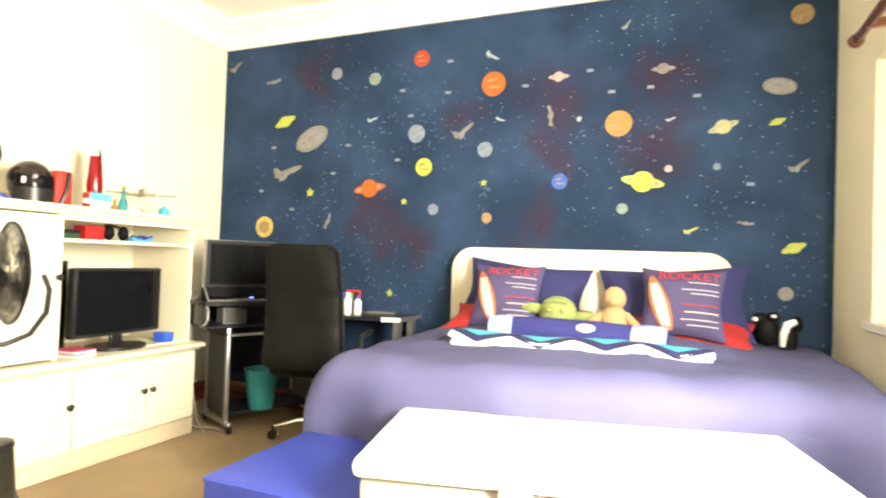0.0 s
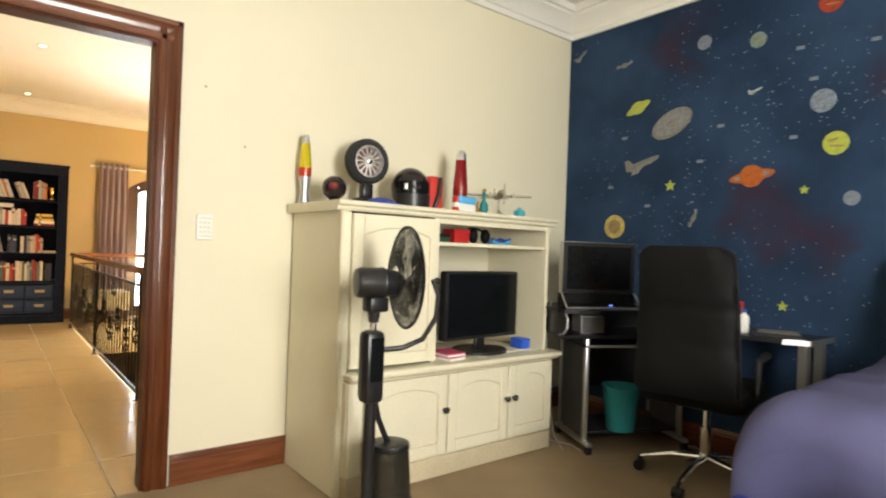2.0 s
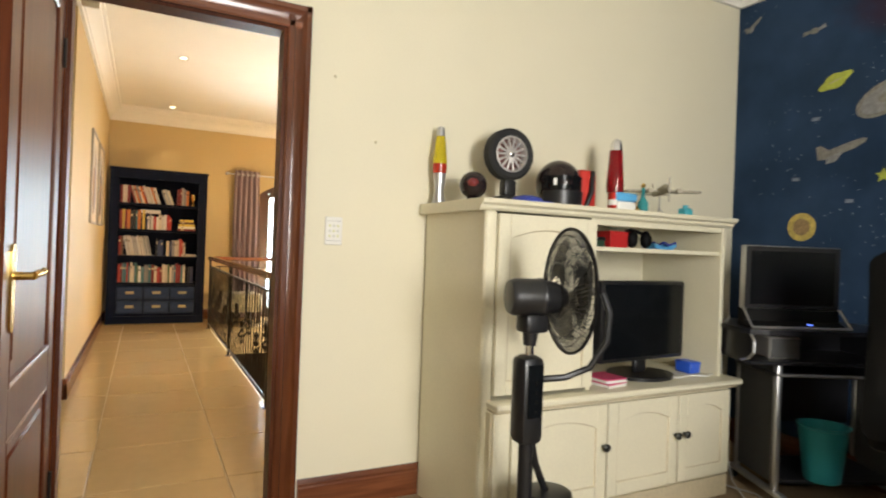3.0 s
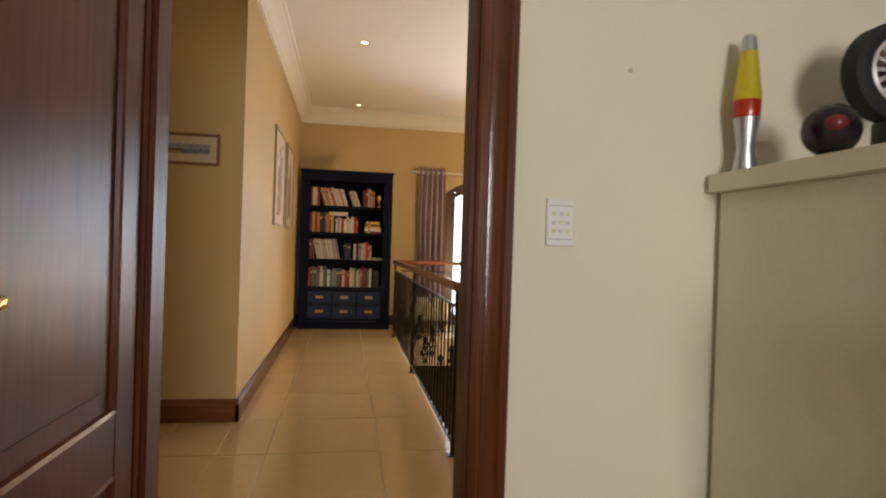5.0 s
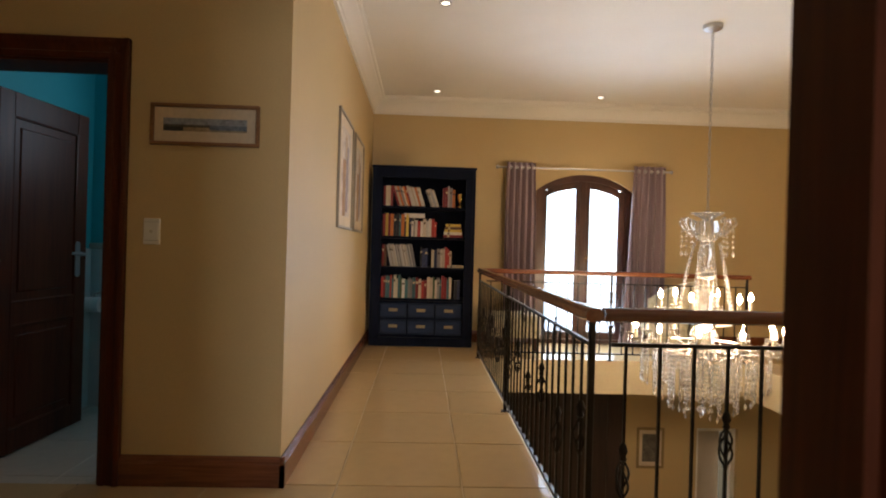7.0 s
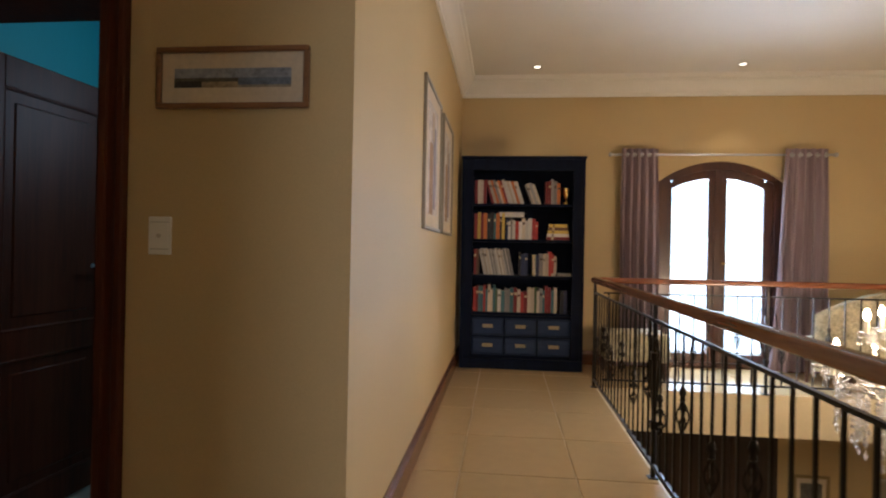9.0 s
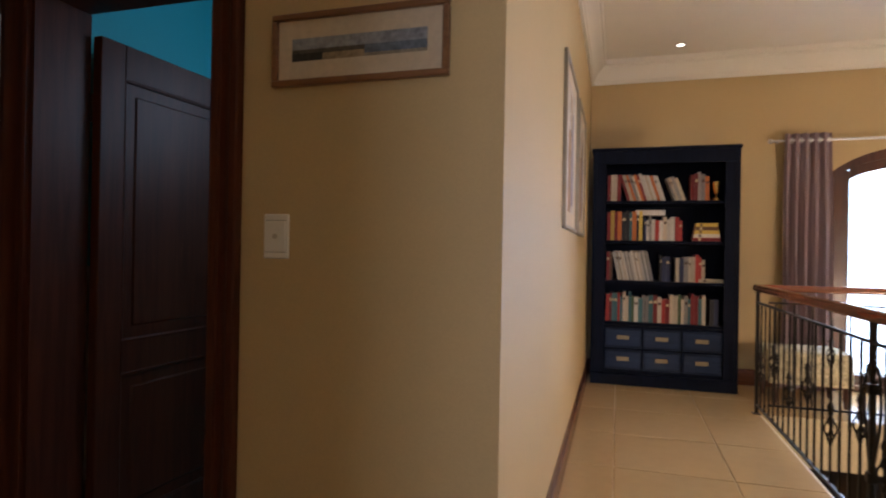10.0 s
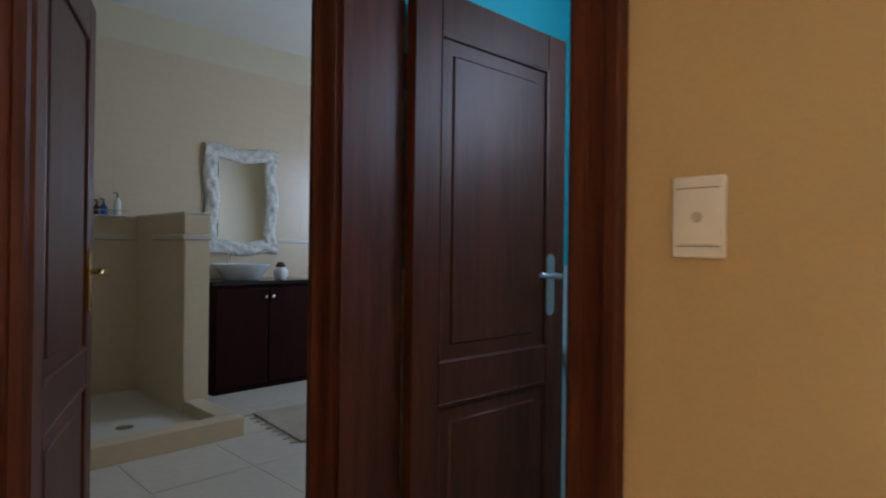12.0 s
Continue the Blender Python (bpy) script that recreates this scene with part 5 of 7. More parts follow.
def glow_dots(points):
    for x, z in points:
        single("wall_sticker", flat([(-0.02, -0.008), (0.02, -0.01), (0.022, 0.008), (-0.018, 0.011)]), PALE, (x, MY, z), "small white dash sticker on the blue mural", "wall sticker", "small white stickers", smooth=0)


glow_dots([(-1.42, 2.46), (-1.77, 2.29), (-1.43, 2.25), (-0.90, 2.25), (-0.50, 2.31), (-0.37, 2.17), (-0.15, 2.18), (0.10, 2.11), (-1.70, 2.11), (-2.85, 1.94), (-2.19, 1.93), (-1.79, 1.81), (-2.95, 1.61), (-2.31, 1.73), (-2.66, 1.47), (0.38, 1.60)])
rnd = random.Random(5)
s = Shape()
for cx, cz, wx, wz, n in ((-2.35, 1.55, 0.12, 0.35, 40), (-1.95, 1.85, 0.12, 0.3, 40), (-1.15, 1.6, 0.05, 0.35, 35), (-1.5, 1.95, 0.5, 0.25, 30), (-0.25, 1.85, 0.2, 0.25, 40), (0.2, 1.5, 0.15, 0.3, 30), (-0.9, 1.8, 0.5, 0.3, 30), (-2.4, 2.0, 0.5, 0.4, 30), (-0.4, 1.4, 0.6, 0.25, 25), (-2.1, 1.2, 0.4, 0.3, 25)):
    for k in range(n):
        x, z, r = rnd.gauss(cx, wx / 2), rnd.gauss(cz, wz / 2), rnd.choice((0.002, 0.003, 0.0045))
        if DX + 0.1 < x < RX - 0.1 and z < 2.6:
            s.box(x - r * rnd.choice((1, 1, 2.2)), MY - 0.0012, z - r * 0.6, x + r, MY, z + r * 0.6)
single("paint_speck", s, mat("pale_paint_specks", (0.17, 0.22, 0.27), 0.7), (0, 0, 0), "sprays of small pale paint specks on mural", "paint specks", smooth=0, kind="stuff")

# ---- bedroom window ----
bw = tagged(new("window_bedroom"), "white-framed bedroom window in the side wall", "window", "", "structure")
WF = mat("white_window_frame", (0.78, 0.77, 0.73), 0.4)
for y in (0.8, 1.6, 2.42, 3.19):
    part("window_frame", Shape().box(RX + 0.13, y, 0.93, RX + 0.18, y + 0.05, 2.02, 0.003), WF, bw)
for z in (0.93, 1.97):
    part("window_frame", Shape().box(RX + 0.132, 0.85, z, RX + 0.178, 3.19, z + 0.05, 0.003), WF, bw)
part("window_sill", Shape().box(RX - 0.03, 0.76, 0.895, RX + 0.13, 3.28, 0.929, 0.006), WF, bw)
for y in (0.85, 1.65, 2.47):
    pane = part("pane", Shape().box(RX + 0.152, y, 0.98, RX + 0.157, y + 0.75, 1.97), GLASS, bw, smooth=0)
    pane.visible_shadow = False
pole = thing("curtain_pole", (RX - 0.085, 0, 2.09), "thick dark timber curtain pole above the window", "curtain pole")
part("pole", Shape().tube([(0, 0.5, 0), (0, 3.16, 0)], 0.019, 12), TRIM_Y, pole)
part("finial", Shape().lathe([(0.019, 0), (0.028, 0.01), (0.03, 0.03), (0.022, 0.05), (0.004, 0.06)], (0, 3.16, 0), 14, "y"), TRIM_Y, pole)
part("bracket", Shape().box(-0.012, 2.98, -0.02, 0.085, 3.01, 0.015, 0.004), TRIM_Y, pole)

# ---- misting fan ----
fan = thing("misting_fan", (-2.41, 1.73, 0), "black pedestal misting fan with a smoked water tank", "fan")
part("base", Shape().lathe([(0.17, 0), (0.175, 0.012), (0.16, 0.03), (0.10, 0.045), (0.05, 0.05)], (0, 0, 0), 32), BLACK, fan)
part("pole", Shape().tube([(0.005, -0.06, 0.04), (0.005, -0.06, 0.56)], 0.024, 14), BLACK, fan)
ctl = part("control_box", Shape().box(-0.038, -0.105, 0.53, 0.048, -0.02, 0.81, 0.026), BLACK, fan)
part("control_panel", Shape().box(0.048, -0.09, 0.62, 0.051, -0.035, 0.785, 0.001), SCREEN, ctl, smooth=0)
for k in range(4):
    part("button", Shape().lathe([(0.006, 0), (0.005, 0.003)], (0.051, -0.06, 0.64 + 0.03 * k), 8, "x"), BLACKMATT, ctl)
part("side_knob", Shape().lathe([(0.012, 0), (0.011, 0.02), (0.006, 0.024)], (-0.062, -0.062, 0.66), 10, "x"), BLACK, ctl)
HEAD = Matrix.Translation((0.005, -0.06, 0)) @ Matrix.Rotation(radians(-15), 4, "Z")
part("neck", Shape().tube([(0.005, -0.06, 0.80), (0.005, -0.06, 0.845)], 0.014, 12), CHROME, fan, "short chromed neck tube")
part("tilt_bracket", Shape().tube([(0.005, -0.06, 0.84), (0.005, -0.058, 0.885)], [0.02, 0.026], 14).box(-0.03, -0.095, 0.88, 0.04, -0.01, 0.94, 0.012), BLACK, fan)
part("motor_housing", Shape().lathe([(0.030, -0.078), (0.052, -0.074), (0.059, -0.058), (0.059, 0.02), (0.062, 0.024), (0.062, 0.032), (0.056, 0.036), (0.048, 0.085), (0.03, 0.115)], (0, 0, 0.992), 22, "y").moved(HEAD), BLACK, fan, "ribbed black motor housing")
SMOKE = mat("smoked_plastic", (0.05, 0.045, 0.035), 0.12, vary=0.1, bump=0, transmission=0.55)
tank = part("water_tank", Shape().lathe([(0.095, 0.045), (0.097, 0.06), (0.08, 0.31), (0.076, 0.325)], (-0.03, 0.06, 0), 24), SMOKE, fan, "smoked translucent water tank")
part("tank_lid", Shape().lathe([(0.079, 0.325), (0.082, 0.332), (0.078, 0.347), (0.05, 0.355)], (-0.03, 0.06, 0), 24), BLACK, tank)
part("tank_base", Shape().lathe([(0.10, 0.03), (0.101, 0.12), (0.098, 0.125)], (-0.03, 0.06, 0), 24), BLACK, tank)
part("dial", Shape().lathe([(0.028, 0), (0.027, 0.012), (0.02, 0.014)], (0.07, 0.06, 0.075), 16, "x"), GREYBODY, tank)
part("hose", Shape().tube([(-0.03, 0.05, 0.35), (-0.02, 0.02, 0.40), (-0.005, -0.015, 0.46), (0.0, -0.04, 0.545)], 0.012, 8), BLACK, fan)
part("mist_hose", Shape().tube([(0.03, -0.03, 0.735), (0.05, 0.05, 0.74), (0.09, 0.115, 0.775), (0.12, 0.155, 0.86), (0.118, 0.165, 0.95), (0.10, 0.15, 1.01)], 0.011, 8), BLACK, fan)


aim = HEAD @ Matrix.Translation((0, 0.125, 1.015))
for front, nm in ((1, "front_guard"), (-1, "rear_guard")):
    depth, R = 0.042 * front, 0.198
    ring = Shape().tube([(R * math.cos(t), 0, R * math.sin(t)) for t in (2 * math.pi * k / 40 for k in range(40))], 0.006, 5, True)
    guard = part(nm, ring.moved(aim), BLACK, fan)
    for r, d in ((0.178, 0.32), (0.15, 0.6), (0.12, 0.77), (0.09, 0.9), (0.045, 1.0)):
        part("ring", Shape().tube([(r * math.cos(t), depth * d, r * math.sin(t)) for t in (2 * math.pi * k / 36 for k in range(36))], 0.0015, 5, True).moved(aim), BLACK, guard)
    rib = Shape().tube([(r * math.cos(tw), depth * d, r * math.sin(tw)) for r, d, tw in ((0.045, 1.0, 0.0), (0.10, 0.87, 0.18), (0.15, 0.6, 0.30), (R, 0.0, 0.40))], 0.0015, 4).mesh("rib", BLACK)
    for k in range(72):
        ob = new("rib", rib)
        ob.parent = guard
        ob.matrix_basis = aim @ Matrix.Rotation(2 * math.pi * k / 72, 4, "Y")
part("hub_cover", Shape().lathe([(0.05, 0.05), (0.052, 0.058), (0.03, 0.066)], (0, 0, 0), 18, "y").moved(aim), BLACK, fan)
for k in range(3):
    def blade(u, v, k=k):
        t = 2 * math.pi * k / 3 + (u - 0.5) * (0.9 + 0.5 * v)
        r = 0.03 + 0.13 * v
        return (r * math.cos(t), 0.03 * (u - 0.5), r * math.sin(t))
    part("blade", Shape().sheet(blade, 6, 6, 0.003, (0, 1, 0)).moved(aim), mat("smoked_blade", (0.40, 0.39, 0.37), 0.05, bump=0, transmission=0.9, ior=1.08), fan)

# ---- computer desk, monitor, chair, bin ----
dk = thing("computer_desk", (-2.52, 3.19, 0), "black and silver corner computer desk against the mural", "desk", "", 65)
DESKBLACK = mat("black_desk_laminate", (0.014, 0.014, 0.017), 0.3, vary=0.15)
PANELGREY = mat("dark_grey_side_panel", (0.085, 0.085, 0.085), 0.4, 0.3, vary=0.1)


def wing(points, z0, z1):
    """A board whose outline is given in the room's plan, turned into the desk's own axes."""
    c, q = math.cos(radians(65)), math.sin(radians(65))
    return Shape().prism([((x + 2.52) * c + (y - 3.19) * q, -(x + 2.52) * q + (y - 3.19) * c) for x, y in points], "z", z0, z1)


part("monitor_platform", Shape().prism([(-0.19, 0.06), (-0.17, 0.01), (-0.10, -0.02), (0.30, -0.01), (0.50, 0.05), (0.62, 0.12), (0.66, 0.46), (-0.19, 0.46)], "z", 0.80, 0.822), DESKBLACK, dk, smooth=0)
for x in (-0.17, 0.56):
    part("platform_support", Shape().prism([(0.02, 0.80), (-0.005, 0.77), (-0.005, 0.72), (0.03, 0.69), (0.08, 0.675), (0.44, 0.675), (0.44, 0.80)], "x", x, x + 0.018), DESKBLACK, dk, smooth=0)
part("support_edge", Shape().tube([(-0.162, 0.02, 0.80), (-0.162, -0.009, 0.77), (-0.162, -0.009, 0.72), (-0.162, 0.03, 0.688), (-0.162, 0.09, 0.672)], 0.008, 8), SILVER, dk, "curved silver edge")
part("middle_shelf", Shape().box(-0.15, 0.03, 0.655, 0.58, 0.44, 0.673, 0.004), DESKBLACK, dk)
part("shelf_back", Shape().box(-0.15, 0.42, 0.673, 0.56, 0.435, 0.80), DESKBLACK, dk, smooth=0)
part("keyboard_tray", Shape().box(-0.02, 0.045, 0.60, 0.56, 0.40, 0.618, 0.004), DESKBLACK, dk)
part("tray_edge", Shape().tube([(-0.02, 0.04, 0.609), (0.56, 0.04, 0.609)], 0.008, 8), SILVER, dk, "silver tray edge")
part("bottom_shelf", Shape().box(0.02, 0.06, 0.10, 0.60, 0.40, 0.118, 0.003), DESKBLACK, dk)
part("back_rail", Shape().box(0.02, 0.40, 0.30, 0.60, 0.415, 0.60), DESKBLACK, dk, smooth=0)
for x in (0.0, 0.62):
    fr = part("side_frame", Shape().box(x - 0.014, 0.045, 0.06, x + 0.014, 0.085, 0.66, 0.010), SILVER, dk, "silver upright side frame")
    part("side_panel", Shape().box(x - 0.008, 0.085, 0.10, x + 0.008, 0.36, 0.655), PANELGREY, fr, "dark grey side panel", 0)
    part("rear_upright", Shape().box(x - 0.013, 0.36, 0.06, x + 0.013, 0.395, 0.66, 0.008), SILVER, fr)
    part("foot_bar", Shape().box(x - 0.02, -0.01, 0.045, x + 0.02, 0.43, 0.072, 0.012), SILVER, fr)
    for y in (0.01, 0.41):
        part("castor", Shape().tube([(x - 0.012, y, 0.025), (x + 0.012, y, 0.025)], 0.025, 14).tube([(x, y, 0.025), (x, y, 0.05)], 0.007, 8), BLACK, fr)
part("side_top", wing([(-2.30, 3.88), (-2.22, 3.56), (-1.98, 3.47), (-1.66, 3.52), (-1.56, 3.58), (-1.56, 3.88)], 0.735, 0.757), DESKBLACK, dk, smooth=0)
part("side_top_edge", wing([(-1.66, 3.515), (-1.56, 3.575), (-1.552, 3.575), (-1.552, 3.875), (-1.56, 3.875), (-1.56, 3.583), (-1.665, 3.523)], 0.733, 0.759), SILVER, dk, smooth=0)
part("side_leg", wing([(-1.62, 3.60), (-1.58, 3.60), (-1.58, 3.65), (-1.62, 3.65)], 0.0, 0.735), SILVER, dk, smooth=0)
part("side_leg", wing([(-1.62, 3.80), (-1.58, 3.80), (-1.58, 3.85), (-1.62, 3.85)], 0.0, 0.735), SILVER, dk, smooth=0)

mon = thing("desktop_monitor", (-2.605, 3.325, 0.822), "silver-framed all-in-one computer with a dark screen", "computer", "", 65.6)
part("bezel", Shape().box(-0.235, -0.02, 0.085, 0.235, 0.02, 0.385, 0.005), SILVER, mon, "silver bezel")
part("inner_frame", Shape().box(-0.231, -0.0225, 0.089, 0.231, -0.0195, 0.381, 0.002), BLACK, mon)
part("screen", Shape().box(-0.205, -0.0245, 0.108, 0.205, -0.0225, 0.360), SCREEN, mon, "dark glossy screen", 0)
part("speaker_base", Shape().prism([(-0.10, 0.0), (0.03, 0.0), (0.03, 0.085), (-0.018, 0.085), (-0.03, 0.03)], "x", -0.232, 0.232), BLACKMATT, mon, smooth=0)
part("base_trim", Shape().tube([(-0.236, -0.10, 0.007), (0.236, -0.10, 0.007)], 0.0065, 6).tube([(-0.236, -0.10, 0.007), (-0.236, -0.022, 0.088)], 0.006, 6).tube([(0.236, -0.10, 0.007), (0.236, -0.022, 0.088)], 0.006, 6), SILVER, mon)
part("power_light", Shape().box(0.03, -0.1, 0.020, 0.05, -0.09, 0.026), glow("blue_led", (0.1, 0.2, 1.0), 3.0), mon, "small blue power light", 0)
sp = thing("desk_speaker", (-2.63, 3.30, 0.673), "small grey box on the desk's middle shelf", "box", "", 65)
part("case", Shape().box(-0.075, -0.05, 0, 0.075, 0.08, 0.105, 0.008), GREYBODY, sp)
part("front_panel", Shape().box(-0.068, -0.053, 0.008, 0.068, -0.0495, 0.097, 0.002), mat("charcoal_mesh", (0.10, 0.10, 0.10), 0.6, grain=300, vary=0.3), sp)

bn = thing("waste_bin", (-2.49, 3.437, 0.118), "teal plastic waste bin on the desk's bottom shelf", "bin")
part("tub", Shape().lathe([(0.075, 0), (0.078, 0.004), (0.104, 0.245), (0.112, 0.25), (0.112, 0.258), (0.102, 0.258), (0.100, 0.245), (0.074, 0.01)], (0, 0, 0), 28), mat("teal_plastic", (0.02, 0.26, 0.29), 0.45, vary=0.06), bn)

oc = thing("office_chair", (-1.952, 3.39, 0), "black leatherette office chair with a chromed star base", "office chair", "", 12)


def chair_back(u, v):
    """The padded back: narrower at the top with rounded corners, and soft creases across it."""
    w = 0.228 - 0.028 * v - 0.05 * max(0.0, (v - 0.93) / 0.07) ** 2 - 0.03 * max(0.0, (0.06 - v) / 0.06) ** 2
    a = 2 * u - 1
    pad = 0.03 * (1 - abs(a) ** 4) * (1 - abs(2 * v - 1) ** 6)
    crease = 0.006 * math.exp(-((v - 0.60) / 0.03) ** 2) + 0.005 * math.exp(-((v - 0.36) / 0.03) ** 2)
    return (w * math.copysign(abs(a) ** 0.85, a), -0.36 - 0.06 * v + 0.03 * math.sin(math.pi * v) - pad + crease + 0.004 * noise.noise((a * 3, v * 7, 2.0)), 0.50 + 0.685 * v)


part("backrest", Shape().sheet(chair_back, 24, 30, -0.055, (0, -1, 0)), BLACKMATT, oc, "tall black padded backrest", 60)
part("back_piping", Shape().tube([(s_ * (0.226 - 0.028 * v), -0.352 - 0.06 * v + 0.03 * math.sin(math.pi * v), 0.52 + 0.64 * v) for s_, v in [(-1, q / 10) for q in range(11)]], 0.006, 6).tube([(0.226 - 0.028 * v, -0.352 - 0.06 * v + 0.03 * math.sin(math.pi * v), 0.52 + 0.64 * v) for v in (q / 10 for q in range(11))], 0.006, 6), BLACK, oc)
part("seat", Shape().box(-0.24, -0.33, 0.43, 0.24, 0.20, 0.53, 0.04), BLACKMATT, oc)
for x in (-0.25, 0.25):
    part("armrest", Shape().tube([(x * 0.9, -0.10, 0.46), (x, -0.15, 0.52), (x, -0.12, 0.66), (x, 0.06, 0.67)], [0.012, 0.014, 0.016, 0.02], 8), BLACK, oc)
part("gas_column", Shape().tube([(0, 0, 0.10), (0, 0, 0.28)], 0.030, 14).tube([(0, 0, 0.28), (0, 0, 0.43)], 0.018, 14), CHROME, oc, "chromed gas column")
part("tilt_mechanism", Shape().box(-0.09, -0.14, 0.395, 0.09, 0.10, 0.43, 0.01), BLACK, oc)
for k in range(5):
    t = 2 * math.pi * k / 5 + radians(192)
    c, s_ = math.cos(t), math.sin(t)
    leg = part("base_leg", Shape().tube([(0.02 * c, 0.02 * s_, 0.125), (0.16 * c, 0.16 * s_, 0.115), (0.31 * c, 0.31 * s_, 0.075)], [0.022, 0.017, 0.012], 10), CHROME, oc, "chromed base leg")
    part("castor", Shape().tube([(0.32 * c - 0.022 * s_, 0.32 * s_ + 0.022 * c, 0.028), (0.32 * c + 0.022 * s_, 0.32 * s_ - 0.022 * c, 0.028)], 0.028, 14).tube([(0.32 * c, 0.32 * s_, 0.03), (0.32 * c, 0.32 * s_, 0.08)], 0.008, 6), BLACK, leg)

for i, (x, y, h, m, lb) in enumerate(((-1.93, 3.56, 0.14, WHITE, "white plastic bottle standing on the desk"), (-1.88, 3.60, 0.12, WHITE, "white plastic bottle standing on the desk"), (-1.97, 3.62, 0.10, mat("green_bottle", (0.25, 0.40, 0.12), 0.4), "green plastic bottle standing on the desk"))):
    b = thing("bottle", (x, y, 0.757), lb, "bottle", "desk bottles")
    part("body", Shape().lathe([(0.022, 0), (0.025, 0.006), (0.025, h * 0.7), (0.012, h * 0.8), (0.011, h * 0.86)], (0, 0, 0), 16), m, b)
    part("cap", Shape().lathe([(0.013, h * 0.86), (0.013, h), (0.01, h + 0.003)], (0, 0, 0), 14), BLUEST if i else WHITE, b)
pf = thing("photo_frame", (-2.00, 3.74, 0.757), "small red picture frame standing on the desk", "photo frame", "", 20)
part("frame", Shape().box(-0.05, -0.008, 0.0, 0.05, 0.008, 0.15, 0.004), RED, pf)
part("print", Shape().box(-0.035, -0.0095, 0.015, 0.035, -0.0075, 0.135), BLACK, pf, smooth=0)
tr = thing("paper_tray", (-1.72, 3.61, 0.757), "black desk tray with papers", "tray", "", 24)
part("tray", Shape().box(-0.11, -0.08, 0, 0.11, 0.08, 0.022, 0.005), DESKBLACK, tr)
part("paper", Shape().box(-0.09, -0.065, 0.0221, 0.09, 0.065, 0.026, 0.001), mat("grey_paper", (0.16, 0.15, 0.13), 0.9), tr)
ph = thing("desk_box", (-2.03, 3.72, 0.757), "small blue box beside the monitor", "box", "", 20)
part("carton", Shape().box(-0.04, -0.03, 0, 0.04, 0.03, 0.13, 0.003), BLUEST, ph)
part("carton_label", Shape().box(0.01, -0.032, 0.07, 0.04, -0.0301, 0.128), YELLOW, ph, smooth=0)
CABLEGREY = mat("grey_white_cable", (0.42, 0.41, 0.38), 0.5)
cb = thing("power_cable", (-2.80, 3.14, 0), "white power cables hanging behind the desk", "cable")
part("cable", Shape().tube([(0.02, 0.0, 0.86), (-0.03, 0.02, 0.80), (-0.04, 0.03, 0.5), (-0.03, 0.05, 0.25), (0.05, 0.02, 0.06), (0.15, -0.02, 0.012)], 0.003, 6), CABLEGREY, cb)
part("cable", Shape().tube([(-0.10, 0.10, 0.01), (0.0, 0.06, 0.008), (0.12, 0.10, 0.008), (0.22, 0.06, 0.008)], 0.004, 6), CABLEGREY, cb)

# ---- on top of the cabinet ----
TOPZ, TX = CBZ + 0.0005, -3.05


def glass_liquid(name, colour):
    return mat(name, colour, 0.12, vary=0.1, bump=0, transmission=0.4)


lv = thing("lava_lamp", (-3.27, 1.765, TOPZ), "yellow and red lava lamp with a silver base", "lava lamp", "lava lamps")
part("base", Shape().lathe([(0.03, 0), (0.032, 0.006), (0.021, 0.065), (0.031, 0.142)], (0, 0, 0), 20), SILVER, lv, "silver cone base")
part("wax", Shape().lathe([(0.031, 0.143), (0.033, 0.165), (0.0335, 0.186)], (0, 0, 0), 20), glass_liquid("red_wax", (0.62, 0.05, 0.02)), lv, "red wax")
part("globe", Shape().lathe([(0.0335, 0.1865), (0.033, 0.205), (0.021, 0.312)], (0, 0, 0), 20), glass_liquid("yellow_liquid", (0.72, 0.58, 0.03)), lv, "yellow liquid globe")
part("cap", Shape().lathe([(0.0215, 0.3125), (0.016, 0.35), (0.009, 0.356)], (0, 0, 0), 20), SILVER, lv)

bl = thing("bowling_ball", (-3.08, 1.835, TOPZ), "glossy black ball with red print on a stand", "ball")
part("ball", Shape().ball((0, 0, 0.080), 0.060, nu=24, nv=16), mat("glossy_black", (0.02, 0.012, 0.012), 0.1, vary=0.3), bl)
part("stand", Shape().lathe([(0.035, 0), (0.037, 0.005), (0.028, 0.022)], (0, 0, 0), 20), BLACK, bl)
part("red_print", Shape().ball((0.035, -0.022, 0.086), 0.028, 0.028, 0.022, 10, 8), mat("dark_red_gloss", (0.16, 0.02, 0.02), 0.2), bl)

RIMSILVER = mat("pale_silver_rim", (0.52, 0.49, 0.47), 0.4, 0.3, vary=0.06)
wh = thing("wheel_clock", (-3.13, 2.045, TOPZ), "model car wheel with black tyre on a stand", "wheel ornament", "", -2)
RUB = mat("tyre_rubber", (0.016, 0.016, 0.016), 0.7)
part("tyre", Shape().lathe([(0.082, -0.03), (0.105, -0.034), (0.118, -0.024), (0.118, 0.024), (0.105, 0.034), (0.082, 0.03)], (0.0, 0, 0.24), 40, "x", False), RUB, wh, "black rubber tyre")
rim = part("rim", Shape().lathe([(0.083, -0.028), (0.083, 0.03), (0.076, 0.034), (0.072, 0.02), (0.070, -0.02)], (0.0, 0, 0.24), 40, "x", False), RIMSILVER, wh, "silver multi-spoke rim")
for k in range(14):
    t = 2 * math.pi * k / 14
    part("spoke", Shape().tube([(0.024, 0.012 * math.cos(t), 0.24 + 0.012 * math.sin(t)), (0.018, 0.076 * math.cos(t), 0.24 + 0.076 * math.sin(t))], 0.006, 5), RIMSILVER, rim)
part("backing", Shape().lathe([(0.072, -0.012), (0.072, -0.006)], (0, 0, 0.24), 30, "x"), mat("dull_red_disc", (0.22, 0.10, 0.09), 0.5), rim)
